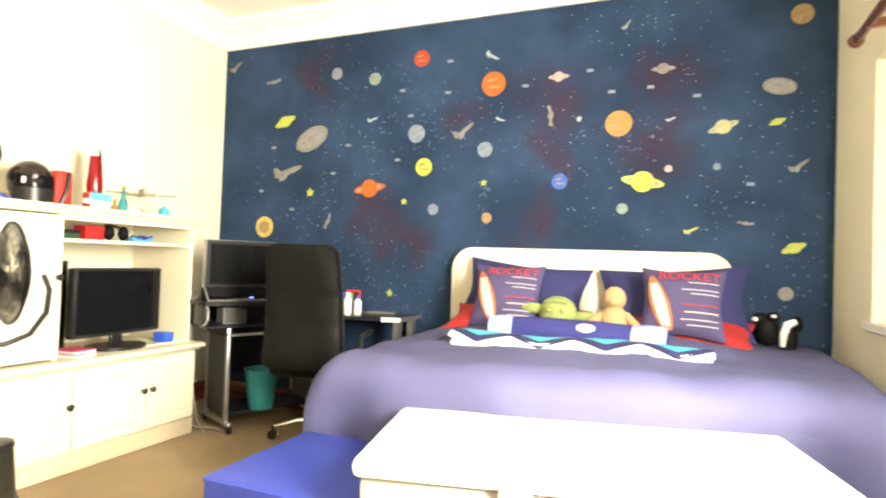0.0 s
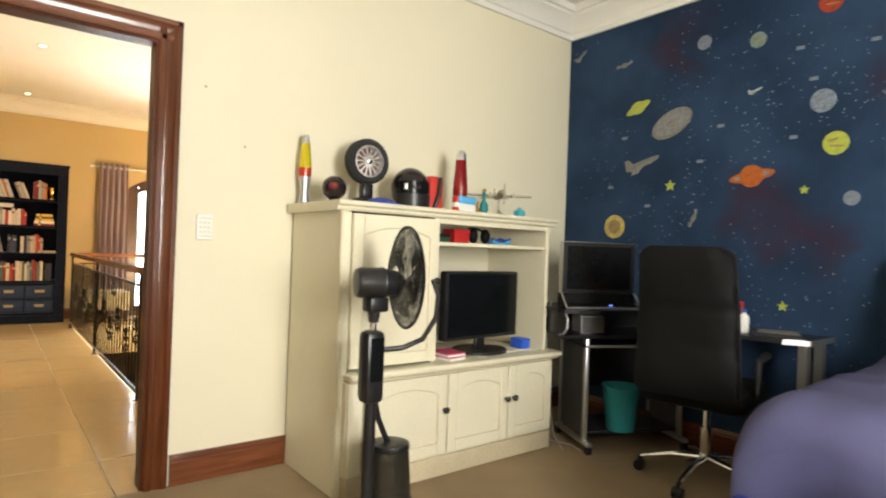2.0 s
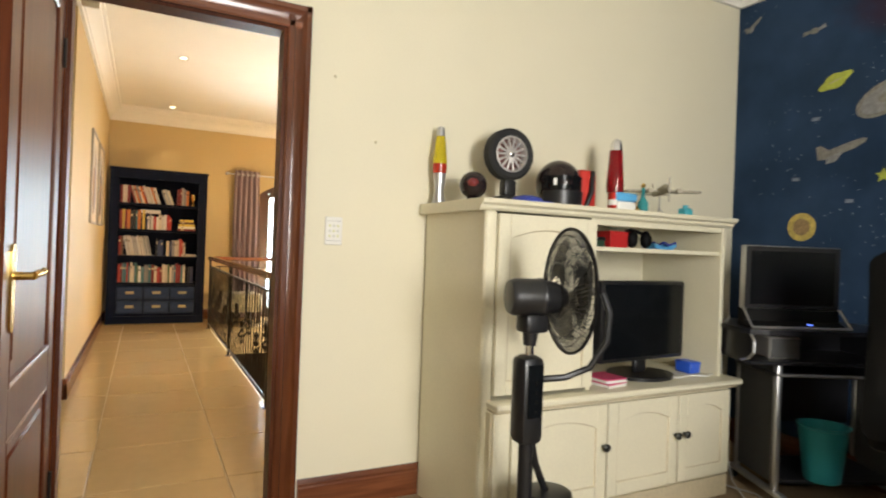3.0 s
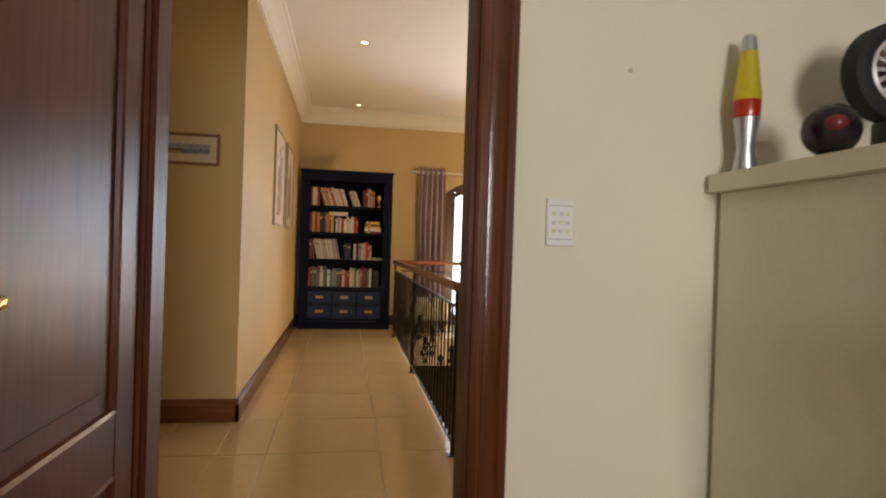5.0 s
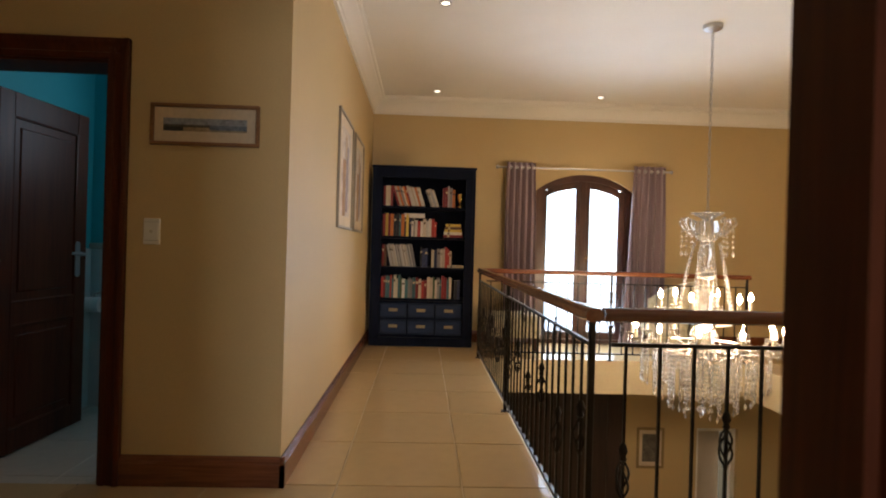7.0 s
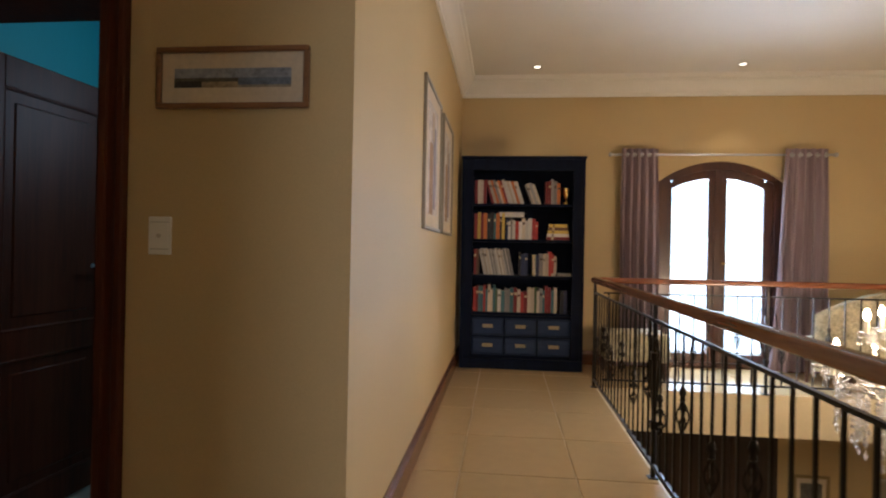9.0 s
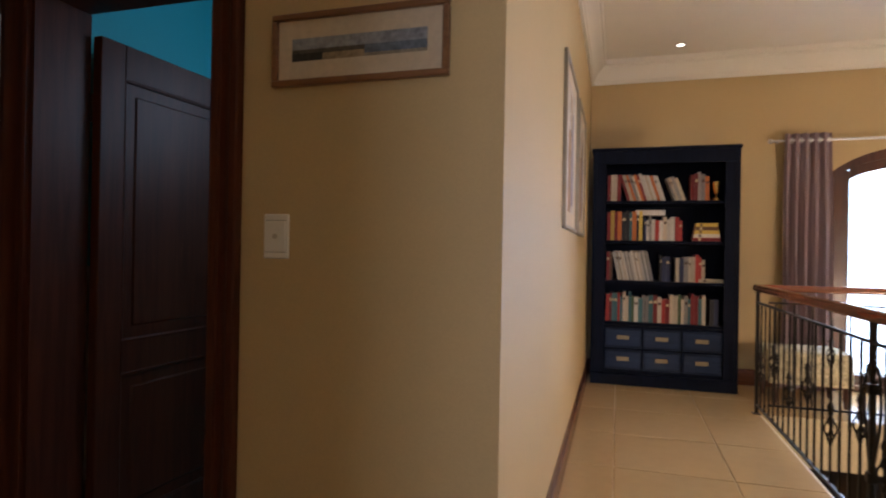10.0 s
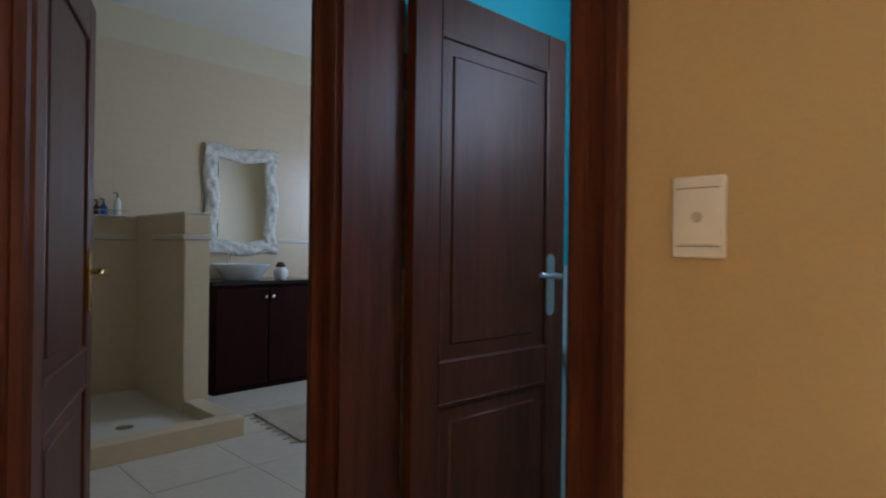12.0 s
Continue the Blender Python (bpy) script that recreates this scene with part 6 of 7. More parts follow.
part("hub", Shape().lathe([(0.016, 0.0), (0.015, 0.03), (0.008, 0.034)], (0.0, 0, 0.24), 14, "x"), CHROME, rim)
part("stand", Shape().box(-0.05, -0.06, 0, 0.06, 0.06, 0.05, 0.012).box(-0.03, -0.03, 0.05, 0.03, 0.03, 0.125, 0.01), BLACK, wh)
cp = thing("baseball_cap", (TX + 0.11, 2.02, TOPZ), "royal blue cap lying on the cabinet", "cap", "", 20)
part("crown", Shape().lathe([(0.075, 0), (0.075, 0.012), (0.06, 0.03), (0.025, 0.04)], (0, 0, 0), 20), COBALT, cp)
part("peak", Shape().prism([(0.05 + 0.06 * math.cos(t) * 1.2, 0.085 * math.sin(t)) for t in (-1.5 + 3.0 * k / 12 for k in range(13))], "z", 0.003, 0.009), COBALT, cp, smooth=0)

hm = thing("helmet", (TX, 2.27, TOPZ), "glossy black crash helmet", "helmet", "", -20)


def shell(u, v):
    a, b = math.pi * 2 * u, math.pi * 0.82 * v
    r = 0.112
    return (r * 1.1 * math.sin(b) * math.cos(a), r * 0.92 * math.sin(b) * math.sin(a), 0.115 + r * math.cos(b))


part("shell", Shape().sheet(shell, 28, 16), mat("glossy_black", (0.02, 0.012, 0.012), 0.1), hm, "", 60)
part("visor", Shape().sheet(lambda u, v: (0.122 * 1.0 * math.cos(1.9 * (u - 0.5)), 0.108 * math.sin(1.9 * (u - 0.5)), 0.085 + 0.06 * v), 14, 4, 0.003, (1, 0, 0)), SCREEN, hm, "dark visor", 60)
part("chin_bar", Shape().sheet(lambda u, v: (0.128 * math.cos(1.9 * (u - 0.5)), 0.112 * math.sin(1.9 * (u - 0.5)), 0.01 + 0.07 * v), 14, 4, 0.012, (1, 0, 0)), BLACK, hm, "", 60)
part("decal", Shape().box(0.118, -0.06, 0.10, 0.121, -0.045, 0.13), WHITE, hm, smooth=0)
rb = thing("red_backpack", (TX - 0.02, 2.43, TOPZ), "small red and black bag behind the helmet", "bag")
part("bag", Shape().box(-0.06, -0.05, 0, 0.05, 0.055, 0.20, 0.03), mat("bright_red_nylon", (0.55, 0.03, 0.02), 0.6, bump=0.2), rb)
part("strap", Shape().tube([(0.055, -0.02, 0.02), (0.068, 0.0, 0.09), (0.05, 0.02, 0.19)], 0.012, 8), BLACK, rb)
cn = thing("drink_can", (TX + 0.12, 2.50, TOPZ), "small red drinks can", "can")
part("can", Shape().lathe([(0.022, 0), (0.026, 0.006), (0.026, 0.08), (0.022, 0.088)], (0, 0, 0), 18), mat("red_can", (0.5, 0.03, 0.02), 0.3, 0.4), cn)
part("label_band", Shape().lathe([(0.0265, 0.03), (0.0265, 0.055)], (0, 0, 0), 18), WHITE, cn)
lv2 = thing("lava_lamp", (TX, 2.62, TOPZ), "dark red lava lamp with a silver cap", "lava lamp", "lava lamps")
part("base", Shape().lathe([(0.038, 0), (0.040, 0.006), (0.026, 0.05), (0.040, 0.105)], (0, 0, 0), 20), CHROME, lv2)
part("globe", Shape().lathe([(0.0405, 0.106), (0.043, 0.14), (0.031, 0.31)], (0, 0, 0), 22), glass_liquid("deep_red_liquid", (0.30, 0.01, 0.015)), lv2, "deep red liquid globe")
part("cap", Shape().lathe([(0.032, 0.311), (0.028, 0.34), (0.020, 0.362), (0.008, 0.37)], (0, 0, 0), 20), CHROME, lv2)
nb = thing("display_block", (TX + 0.12, 2.555, TOPZ), "small blue and white display block", "ornament")
part("block", Shape().box(-0.03, -0.06, 0.0, 0.03, 0.06, 0.05, 0.006), WHITE, nb)
part("blue_face", Shape().box(-0.028, -0.065, 0.05, 0.034, 0.065, 0.09, 0.008), mat("sky_blue_plastic", (0.10, 0.42, 0.75), 0.3), nb)
for y, m, h in ((2.735, mat("amber_glass", (0.5, 0.30, 0.08), 0.1, transmission=0.5), 0.075), (2.79, mat("aqua_glass", (0.05, 0.42, 0.45), 0.1, transmission=0.5), 0.15)):
    fg = thing("glass_bottle", (TX + 0.02, y, TOPZ), "small coloured glass bottle", "bottle", "small glass bottles")
    part("body", Shape().lathe([(0.022, 0), (0.026, 0.008), (0.026, h * 0.45), (0.010, h * 0.62), (0.009, h * 0.95)], (0, 0, 0), 16), m, fg)
    part("stopper", Shape().lathe([(0.009, h * 0.955), (0.013, h * 1.02), (0.006, h * 1.1)], (0, 0, 0), 12), BRASS, fg)

ap = thing("model_aeroplane", (TX, 2.93, TOPZ), "grey-brown model propeller aeroplane on a wire stand", "model aeroplane", "", -33)
PLANEM = mat("grey_olive_model_paint", (0.34, 0.30, 0.22), 0.5, patch=40, vary=0.25)
part("fuselage", Shape().tube([(0.16, 0, 0.13), (0.10, 0, 0.14), (0, 0, 0.135), (-0.12, 0, 0.13), (-0.17, 0, 0.135)], [0.010, 0.024, 0.022, 0.010, 0.004], 12), PLANEM, ap)
for s_ in (1, -1):
    part("wing", Shape().prism([(0.07, s_ * 0.015), (0.055, s_ * 0.18), (0.03, s_ * 0.195), (0.01, s_ * 0.18), (-0.02, s_ * 0.015)], "z", 0.128, 0.137), PLANEM, ap, smooth=0)
    part("tailplane", Shape().prism([(-0.13, s_ * 0.006), (-0.145, s_ * 0.09), (-0.165, s_ * 0.09), (-0.17, s_ * 0.006)], "z", 0.132, 0.137), PLANEM, ap, smooth=0)
    part("engine", Shape().tube([(0.10, s_ * 0.07, 0.132), (0.02, s_ * 0.07, 0.132)], [0.014, 0.010], 10), PLANEM, ap)
part("fin", Shape().prism([(-0.13, 0.135), (-0.15, 0.195), (-0.172, 0.195), (-0.17, 0.135)], "y", -0.003, 0.003), PLANEM, ap, smooth=0)
part("propeller", Shape().box(0.162, -0.004, 0.07, 0.165, 0.004, 0.19, 0.001), PLANEM, ap)
part("stand", Shape().tube([(0, 0, 0.12), (-0.01, 0, 0.05), (0.03, 0.03, 0.004)], 0.003, 6).tube([(-0.01, 0, 0.05), (-0.05, 0.0, 0.004), (0.0, -0.04, 0.004), (0.03, 0.03, 0.004)], 0.003, 6), SILVER, ap)
cu = thing("toy_cube", (TX + 0.06, 3.05, TOPZ), "small turquoise toy block", "toy")
part("block", Shape().box(-0.028, -0.028, 0, 0.028, 0.028, 0.055, 0.008), mat("turquoise_plastic", (0.05, 0.42, 0.50), 0.35), cu)
part("knob", Shape().lathe([(0.014, 0.055), (0.014, 0.07)], (0, 0, 0), 12), mat("turquoise_plastic", (0.05, 0.42, 0.50), 0.35), cu)

# ---- on the cabinet's shelf and worktop ----
SZ = 1.1705
rx = thing("red_box", (-3.0, 2.565, SZ), "small red carton on the cabinet shelf", "box")
part("carton", Shape().box(-0.05, -0.055, 0, 0.05, 0.055, 0.075, 0.003), mat("red_card", (0.5, 0.02, 0.02), 0.5), rx)
part("carton_lid", Shape().box(-0.052, -0.057, 0.06, 0.052, 0.057, 0.078, 0.003), mat("red_card", (0.5, 0.02, 0.02), 0.5), rx)
hp = thing("headphones", (-2.98, 2.70, SZ), "black over-ear headphones lying on the shelf", "headphones")
for y in (-0.045, 0.045):
    part("ear_cup", Shape().ball((0.02, y, 0.045), 0.028, 0.03, 0.042, 16, 10), BLACKMATT, hp)
part("headband", Shape().tube([(0.0, -0.05, 0.07), (-0.03, -0.035, 0.085), (-0.04, 0, 0.09), (-0.03, 0.035, 0.085), (0.0, 0.05, 0.07)], 0.008, 8), BLACK, hp)
bc = thing("blue_cloth", (-2.98, 2.86, SZ), "folded blue cloth on the cabinet shelf", "cloth")
part("fold", Shape().sheet(lambda u, v: (0.08 * (u - 0.5), 0.15 * (v - 0.5), 0.02 + 0.010 * math.sin(9 * u + 5 * v)), 12, 12, 0.014), mat("sky_blue_plastic", (0.10, 0.42, 0.75), 0.3), bc, smooth=80)
part("fold", Shape().sheet(lambda u, v: (0.07 * (u - 0.5) + 0.01, 0.10 * (v - 0.5) + 0.02, 0.035 + 0.006 * math.sin(7 * u + 8 * v)), 10, 10, 0.010), COBALT, bc, smooth=80)
gr = thing("game_case", (-3.0, 2.43, SZ), "dark green small case on the shelf", "case")
part("case", Shape().box(-0.05, -0.05, 0, 0.05, 0.05, 0.045, 0.004), mat("dark_green_plastic", (0.03, 0.07, 0.04), 0.4), gr)
part("case_lid", Shape().box(-0.052, -0.052, 0.028, 0.052, 0.052, 0.047, 0.004), BLACK, gr)
sk = thing("loudspeaker", (-3.17, 2.475, 0.5605), "slim black loudspeaker behind the television", "loudspeaker")
part("cabinet_box", Shape().box(-0.06, -0.06, 0, 0.06, 0.06, 0.49, 0.006), BLACK, sk)
part("grille", Shape().box(0.06, -0.052, 0.02, 0.064, 0.052, 0.47, 0.002), BLACKMATT, sk)
for i, z in enumerate((0.5605, 0.5795)):
    pk = thing("magazine", (-2.86, 2.42, z), "pink and white magazine lying on the worktop", "magazine", "pink magazines", 10 - 8 * i)
    part("pages", Shape().box(-0.07, -0.06, 0.0, 0.07, 0.06, 0.012), WHITE, pk, smooth=0)
    part("cover", Shape().box(-0.072, -0.062, 0.012, 0.072, 0.062, 0.0185, 0.001), mat("pink_card", (0.60, 0.06, 0.16), 0.4), pk)
bb = thing("blue_box", (-2.93, 3.035, 0.5605), "small bright blue box beside the television", "box")
part("box_body", Shape().box(-0.05, -0.035, 0, 0.05, 0.035, 0.055, 0.006), mat("bright_blue_plastic", (0.02, 0.10, 0.60), 0.35), bb)
part("box_lid", Shape().box(-0.052, -0.037, 0.042, 0.052, 0.037, 0.058, 0.005), mat("bright_blue_plastic", (0.02, 0.10, 0.60), 0.35), bb)
wc_ = thing("white_cable", (-2.88, 2.98, 0.5605), "thin white charging cable lying on the worktop", "cable")
part("lead", Shape().tube([(0.0, -0.22, 0.004), (0.05, -0.12, 0.004), (0.03, -0.02, 0.004), (0.07, 0.05, 0.004), (0.04, 0.12, 0.004)], 0.0032, 6), WHITE, wc_)
part("plug", Shape().box(0.03, 0.12, 0, 0.05, 0.15, 0.012, 0.002), WHITE, wc_)


# ---- light switches ----
def switch(at, facing, label, group="light switches"):
    s_ = thing("light_switch", at, label, "light switch", group, facing)
    part("plate", Shape().box(0, -0.038, -0.06, 0.009, 0.038, 0.06, 0.003), WHITE, s_)
    for z in (-0.0425, 0.0425):
        part("groove", Shape().box(0.009, -0.031, z - 0.001, 0.0094, 0.031, z + 0.001), GREYBODY, s_, smooth=0)
    part("rim_line", Shape().box(0.009, -0.031, -0.041, 0.0105, 0.031, 0.041, 0.0005), WHITE, s_)
    return s_


s1 = switch((DX, 1.30, 1.195), 0, "white dotted remote switch plate by the bedroom door")
DOT = mat("pale_yellow_dot", (0.66, 0.66, 0.42), 0.5)
for i in range(3):
    for j in range(3):
        part("button", Shape().lathe([(0.006, 0), (0.005, 0.0015)], (0.0105, -0.018 + 0.018 * i, -0.022 + 0.022 * j), 10, "x"), mat("pale_grey_dot", (0.62, 0.62, 0.56), 0.5) if (i + j) % 2 else DOT, s1)
s2 = switch((CX, -0.495, 1.169), 0, "white single rocker switch on the short wall")
part("rocker", Shape().box(0.0105, -0.029, -0.039, 0.0125, 0.029, 0.039, 0.0006), WHITE, s2)
part("button", Shape().lathe([(0.008, 0), (0.007, 0.003)], (0.0125, 0, 0), 12, "x"), mat("ivory_button", (0.55, 0.52, 0.45), 0.4), s2)
for i, (y, z) in enumerate(((1.285, 1.86), (1.48, 1.60))):
    single("wall_hook", Shape().lathe([(0.008, 0), (0.006, 0.006), (0.003, 0.012)], (0, 0, 0), 10, "x"), IVORY, (DX, y, z), "tiny pale plastic plug set in cream paint", "wall plug", "wall plugs")

# ---- pictures ----
FRAMEWOOD = wood("light_brown_frame", (0.14, 0.06, 0.022), (0.26, 0.12, 0.045), 0.4, axis=1)
MATBOARD = mat("cream_mount", (0.62, 0.52, 0.38), 0.9)


def framed(name, at, facing, w, h, bar, frame_mat, label):
    p = thing(name, at, label, "picture", "", facing)
    for lo, hi, zb, zt in ((-w / 2, w / 2, h / 2 - bar, h / 2), (-w / 2, w / 2, -h / 2, -h / 2 + bar), (-w / 2, -w / 2 + bar, -h / 2 + bar, h / 2 - bar), (w / 2 - bar, w / 2, -h / 2 + bar, h / 2 - bar)):
        part("frame_bar", Shape().box(0, lo, zb, 0.02, hi, zt, 0.003), frame_mat, p)
    part("mount", Shape().box(0.0, -w / 2 + bar, -h / 2 + bar, 0.008, w / 2 - bar, h / 2 - bar), MATBOARD, p, "cream card mount", 0)
    return p


p1 = framed("landscape_picture", (CX, -0.265, 1.664), 0, 0.495, 0.192, 0.017, FRAMEWOOD, "long narrow coastal landscape in a brown wooden frame")
for nm, y0, y1, z0, z1, c in (("sky_band", -0.19, 0.19, 0.0, 0.03, (0.26, 0.28, 0.32)), ("sea_band", 0.02, 0.19, -0.022, 0.0, (0.14, 0.17, 0.22)), ("land_band", -0.19, 0.02, -0.012, 0.0, (0.10, 0.09, 0.07)), ("sand_band", -0.19, 0.02, -0.03, -0.012, (0.34, 0.26, 0.16)), ("shore_band", 0.02, 0.19, -0.03, -0.022, (0.30, 0.26, 0.2)), ("rock_band", -0.19, -0.10, -0.03, -0.010, (0.05, 0.045, 0.04))):
    part(nm, Shape().box(0.008, y0, z0, 0.0088 if nm != "rock_band" else 0.0094, y1, z1), mat("watercolour_" + nm, c, 0.8, patch=25, grain=90, vary=0.45), p1, smooth=0)
for x, w in ((-7.56, 0.80), (-8.49, 0.72)):
    q = framed("tall_print", (x, CY, 1.70), 90, w, 0.88, 0.02, mat("thin_silver_frame", (0.30, 0.26, 0.2), 0.4, 0.5), "tall framed abstract print on the corridor wall")
    q["group"] = "corridor prints"
    for k, (y0, y1, z0, z1, c) in enumerate(((-0.25, 0.25, -0.34, 0.34, (0.52, 0.46, 0.40)), (-0.16, 0.0, -0.34, 0.1, (0.34, 0.20, 0.10)), (0.02, 0.14, -0.30, 0.22, (0.25, 0.22, 0.24)), (-0.05, 0.06, 0.12, 0.30, (0.44, 0.34, 0.24)))):
        part("printed_area", Shape().box(0.008, y0 * w / 0.8, z0, 0.0086 + 0.0006 * k, y1 * w / 0.8, z1), mat(f"print_wash_{k}", c, 0.7, patch=12, grain=60, vary=0.45), q, smooth=0)

# ---- books ----
BOOKCOL = {"dark red": (0.20, 0.02, 0.02), "orange": (0.55, 0.16, 0.03), "cream": (0.55, 0.48, 0.36), "grey": (0.28, 0.27, 0.26), "black": (0.02, 0.02, 0.022), "yellow": (0.55, 0.40, 0.07), "teal": (0.06, 0.17, 0.19), "brown": (0.16, 0.08, 0.04), "white": (0.62, 0.60, 0.55), "red": (0.42, 0.04, 0.03), "navy": (0.03, 0.04, 0.10), "green": (0.08, 0.14, 0.06)}
PAGES = mat("book_pages", (0.60, 0.54, 0.42), 0.9, grain=300, vary=0.1)
BOOKS = {}
for word, c in BOOKCOL.items():
    cover = Shape().box(-0.5, -0.5, 0, 0.5, -0.40, 1).box(-0.5, 0.40, 0, 0.5, 0.5, 1).box(0.44, -0.40, 0, 0.5, 0.40, 1)
    BOOKS[word] = (cover.mesh("book", mat("cover_" + word.replace(" ", "_"), tuple(0.9 * q for q in c), 0.55, patch=6, vary=0.3, random_amount=0.3), 0), Shape().box(-0.46, -0.40, 0.02, 0.44, 0.40, 0.97).mesh("pages", PAGES, 0), Shape().box(0.5, -0.34, 0.70, 0.506, 0.34, 0.80).mesh("spine_label", mat("spine_label_pale" if sum(c) < 0.6 else "spine_label_dark", (0.6, 0.5, 0.3) if sum(c) < 0.6 else (0.08, 0.05, 0.04), 0.5), 0))


rnd = random.Random(11)


def book(word, x, y, z, deep, thick, tall, lean=0.0, flat_lie=False):
    """One book with its spine to the front: cover, pages and a spine label."""
    cover, pages, label = BOOKS[word]
    ob = tagged(new("book", cover), f"{word} book " + ("lying flat on" if flat_lie else "leaning on" if abs(lean) > 4 else "standing on") + " the dark bookcase shelf", "book", "bookcase books")
    m = Matrix.Translation((x, y, z))
    if flat_lie:
        m = Matrix.Translation((x, y, z + thick / 2)) @ Matrix.Rotation(radians(90), 4, "X") @ Matrix.Translation((0, 0, -tall / 2))
    else:
        m = m @ Matrix.Rotation(radians(lean), 4, "X")
    ob.matrix_world = m @ Matrix.Diagonal((deep, thick, tall, 1))
    for nm, me in (("pages", pages), ("spine_label", label))[:1 + (rnd.random() < 0.45)]:
        k = new(nm, me)
        k.parent = ob


front = BKX - 0.05


def row(shelf, y0, y1, palette, h0, h1, leaning=(), thick=(0.018, 0.036)):
    y = y0
    while True:
        t = rnd.uniform(*thick)
        if y + t > y1:
            break
        h = rnd.uniform(h0, h1)
        lean = 0.0
        for a, c, deg in leaning:
            if a <= y < c:
                lean = deg
        dy = abs(math.sin(radians(lean))) * 0.5 * t
        deep = rnd.uniform(0.14, 0.19)
        book(rnd.choice(palette), front - deep / 2 - rnd.uniform(0, 0.012), y + t / 2, SHELVES[shelf] + 0.001 + dy, deep, t, h, lean)
        y += t / math.cos(radians(lean)) + 0.0015


base_y = BKY0 + 0.125
end_y = BKY1 - 0.125
row(0, base_y, end_y - 0.10, ["teal", "cream", "dark red", "grey", "brown", "white", "green", "red", "cream"], 0.20, 0.265)
row(0, end_y - 0.09, end_y, ["navy", "black", "grey"], 0.20, 0.22)
row(1, base_y, base_y + 0.06, ["dark red", "brown"], 0.24, 0.26)
row(1, base_y + 0.10, base_y + 0.40, ["white", "cream", "grey", "white"], 0.25, 0.27, [(0, 9, 12)], (0.010, 0.018))
row(1, base_y + 0.44, base_y + 0.54, ["black", "black", "navy"], 0.20, 0.24)
row(1, base_y + 0.57, base_y + 0.82, ["cream", "grey", "white", "red", "navy", "cream"], 0.19, 0.24)
book("cream", front - 0.08, end_y - 0.08, SHELVES[1] + 0.001, 0.15, 0.028, 0.2, 0, True)
row(2, base_y, base_y + 0.30, ["orange", "orange", "teal", "red", "dark red", "yellow", "black"], 0.24, 0.265)
row(2, base_y + 0.31, base_y + 0.64, ["yellow", "cream", "white", "cream", "navy", "red", "grey"], 0.17, 0.215)
book("white", front - 0.085, base_y + 0.36, SHELVES[2] + 0.222, 0.15, 0.045, 0.24, 0, True)
for i, w in enumerate(("dark red", "white", "yellow", "brown", "yellow")):
    book(w, front - 0.08, end_y - 0.12, SHELVES[2] + 0.001 + 0.031 * i, 0.15, 0.030, 0.22 - 0.012 * i, 0, True)
row(3, base_y, base_y + 0.13, ["dark red", "red", "cream", "dark red"], 0.21, 0.245)
row(3, base_y + 0.17, base_y + 0.50, ["grey", "dark red", "orange", "cream", "white", "cream", "white"], 0.22, 0.25, [(0, 9, 18)], (0.014, 0.026))
row(3, base_y + 0.55, base_y + 0.66, ["white", "grey", "cream"], 0.20, 0.23, [(0, 9, 20)], (0.016, 0.026))
row(3, base_y + 0.68, end_y - 0.10, ["grey", "dark red", "orange", "red", "brown"], 0.20, 0.25)
tp = thing("trophy", (front - 0.04, end_y - 0.045, SHELVES[3] + 0.001), "small gilt trophy on the top shelf", "trophy")
part("cup", Shape().lathe([(0.006, 0.05), (0.02, 0.07), (0.03, 0.12), (0.032, 0.16)], (0, 0, 0), 16), BRASS, tp)
part("stem", Shape().lathe([(0.03, 0), (0.03, 0.02), (0.008, 0.03), (0.006, 0.05)], (0, 0, 0), 16), BRASS, tp)

# ---- hall seats ----
FLORAL = mat("floral_upholstery", (0.50, 0.45, 0.30), 0.85, grain=55, patch=14, vary=0.6, bump=0.1)
ot = thing("floral_stool", (-9.52, 1.80, 0), "low stool in cream and olive floral fabric", "stool")
part("seat_pad", Shape().box(-0.22, -0.29, 0.16, 0.22, 0.29, 0.42, 0.04), FLORAL, ot)
part("skirt_piping", Shape().tube([(-0.21, -0.28, 0.17), (0.21, -0.28, 0.17), (0.21, 0.28, 0.17), (-0.21, 0.28, 0.17)], 0.007, 6, True), FLORAL, ot)
for x in (-0.18, 0.18):
    for y in (-0.24, 0.24):
        part("leg", Shape().lathe([(0.014, 0), (0.024, 0.08), (0.02, 0.17)], (x, y, 0), 10), DARKFRAME, ot)
ac = thing("armchair", (-9.42, 3.62, 0), "pale floral tub armchair beside the curtain", "armchair", "", 200)
part("seat", Shape().box(-0.28, -0.25, 0.20, 0.28, 0.25, 0.42, 0.05), FLORAL, ac)
part("backrest", Shape().sheet(lambda u, v: ((0.34 + 0.03 * v) * math.cos(math.pi * (0.05 + 0.9 * u) + math.pi / 2), (0.36 + 0.03 * v) * math.sin(math.pi * (0.05 + 0.9 * u) + math.pi / 2), 0.15 + (0.48 + 0.22 * math.sin(math.pi * u)) * v), 24, 10, 0.05, (-1, 0, 0)), FLORAL, ac, smooth=60)
for x in (-0.22, 0.2):
    for y in (-0.22, 0.22):
        part("leg", Shape().lathe([(0.014, 0), (0.026, 0.20)], (x, y, 0), 10), DARKFRAME, ac)

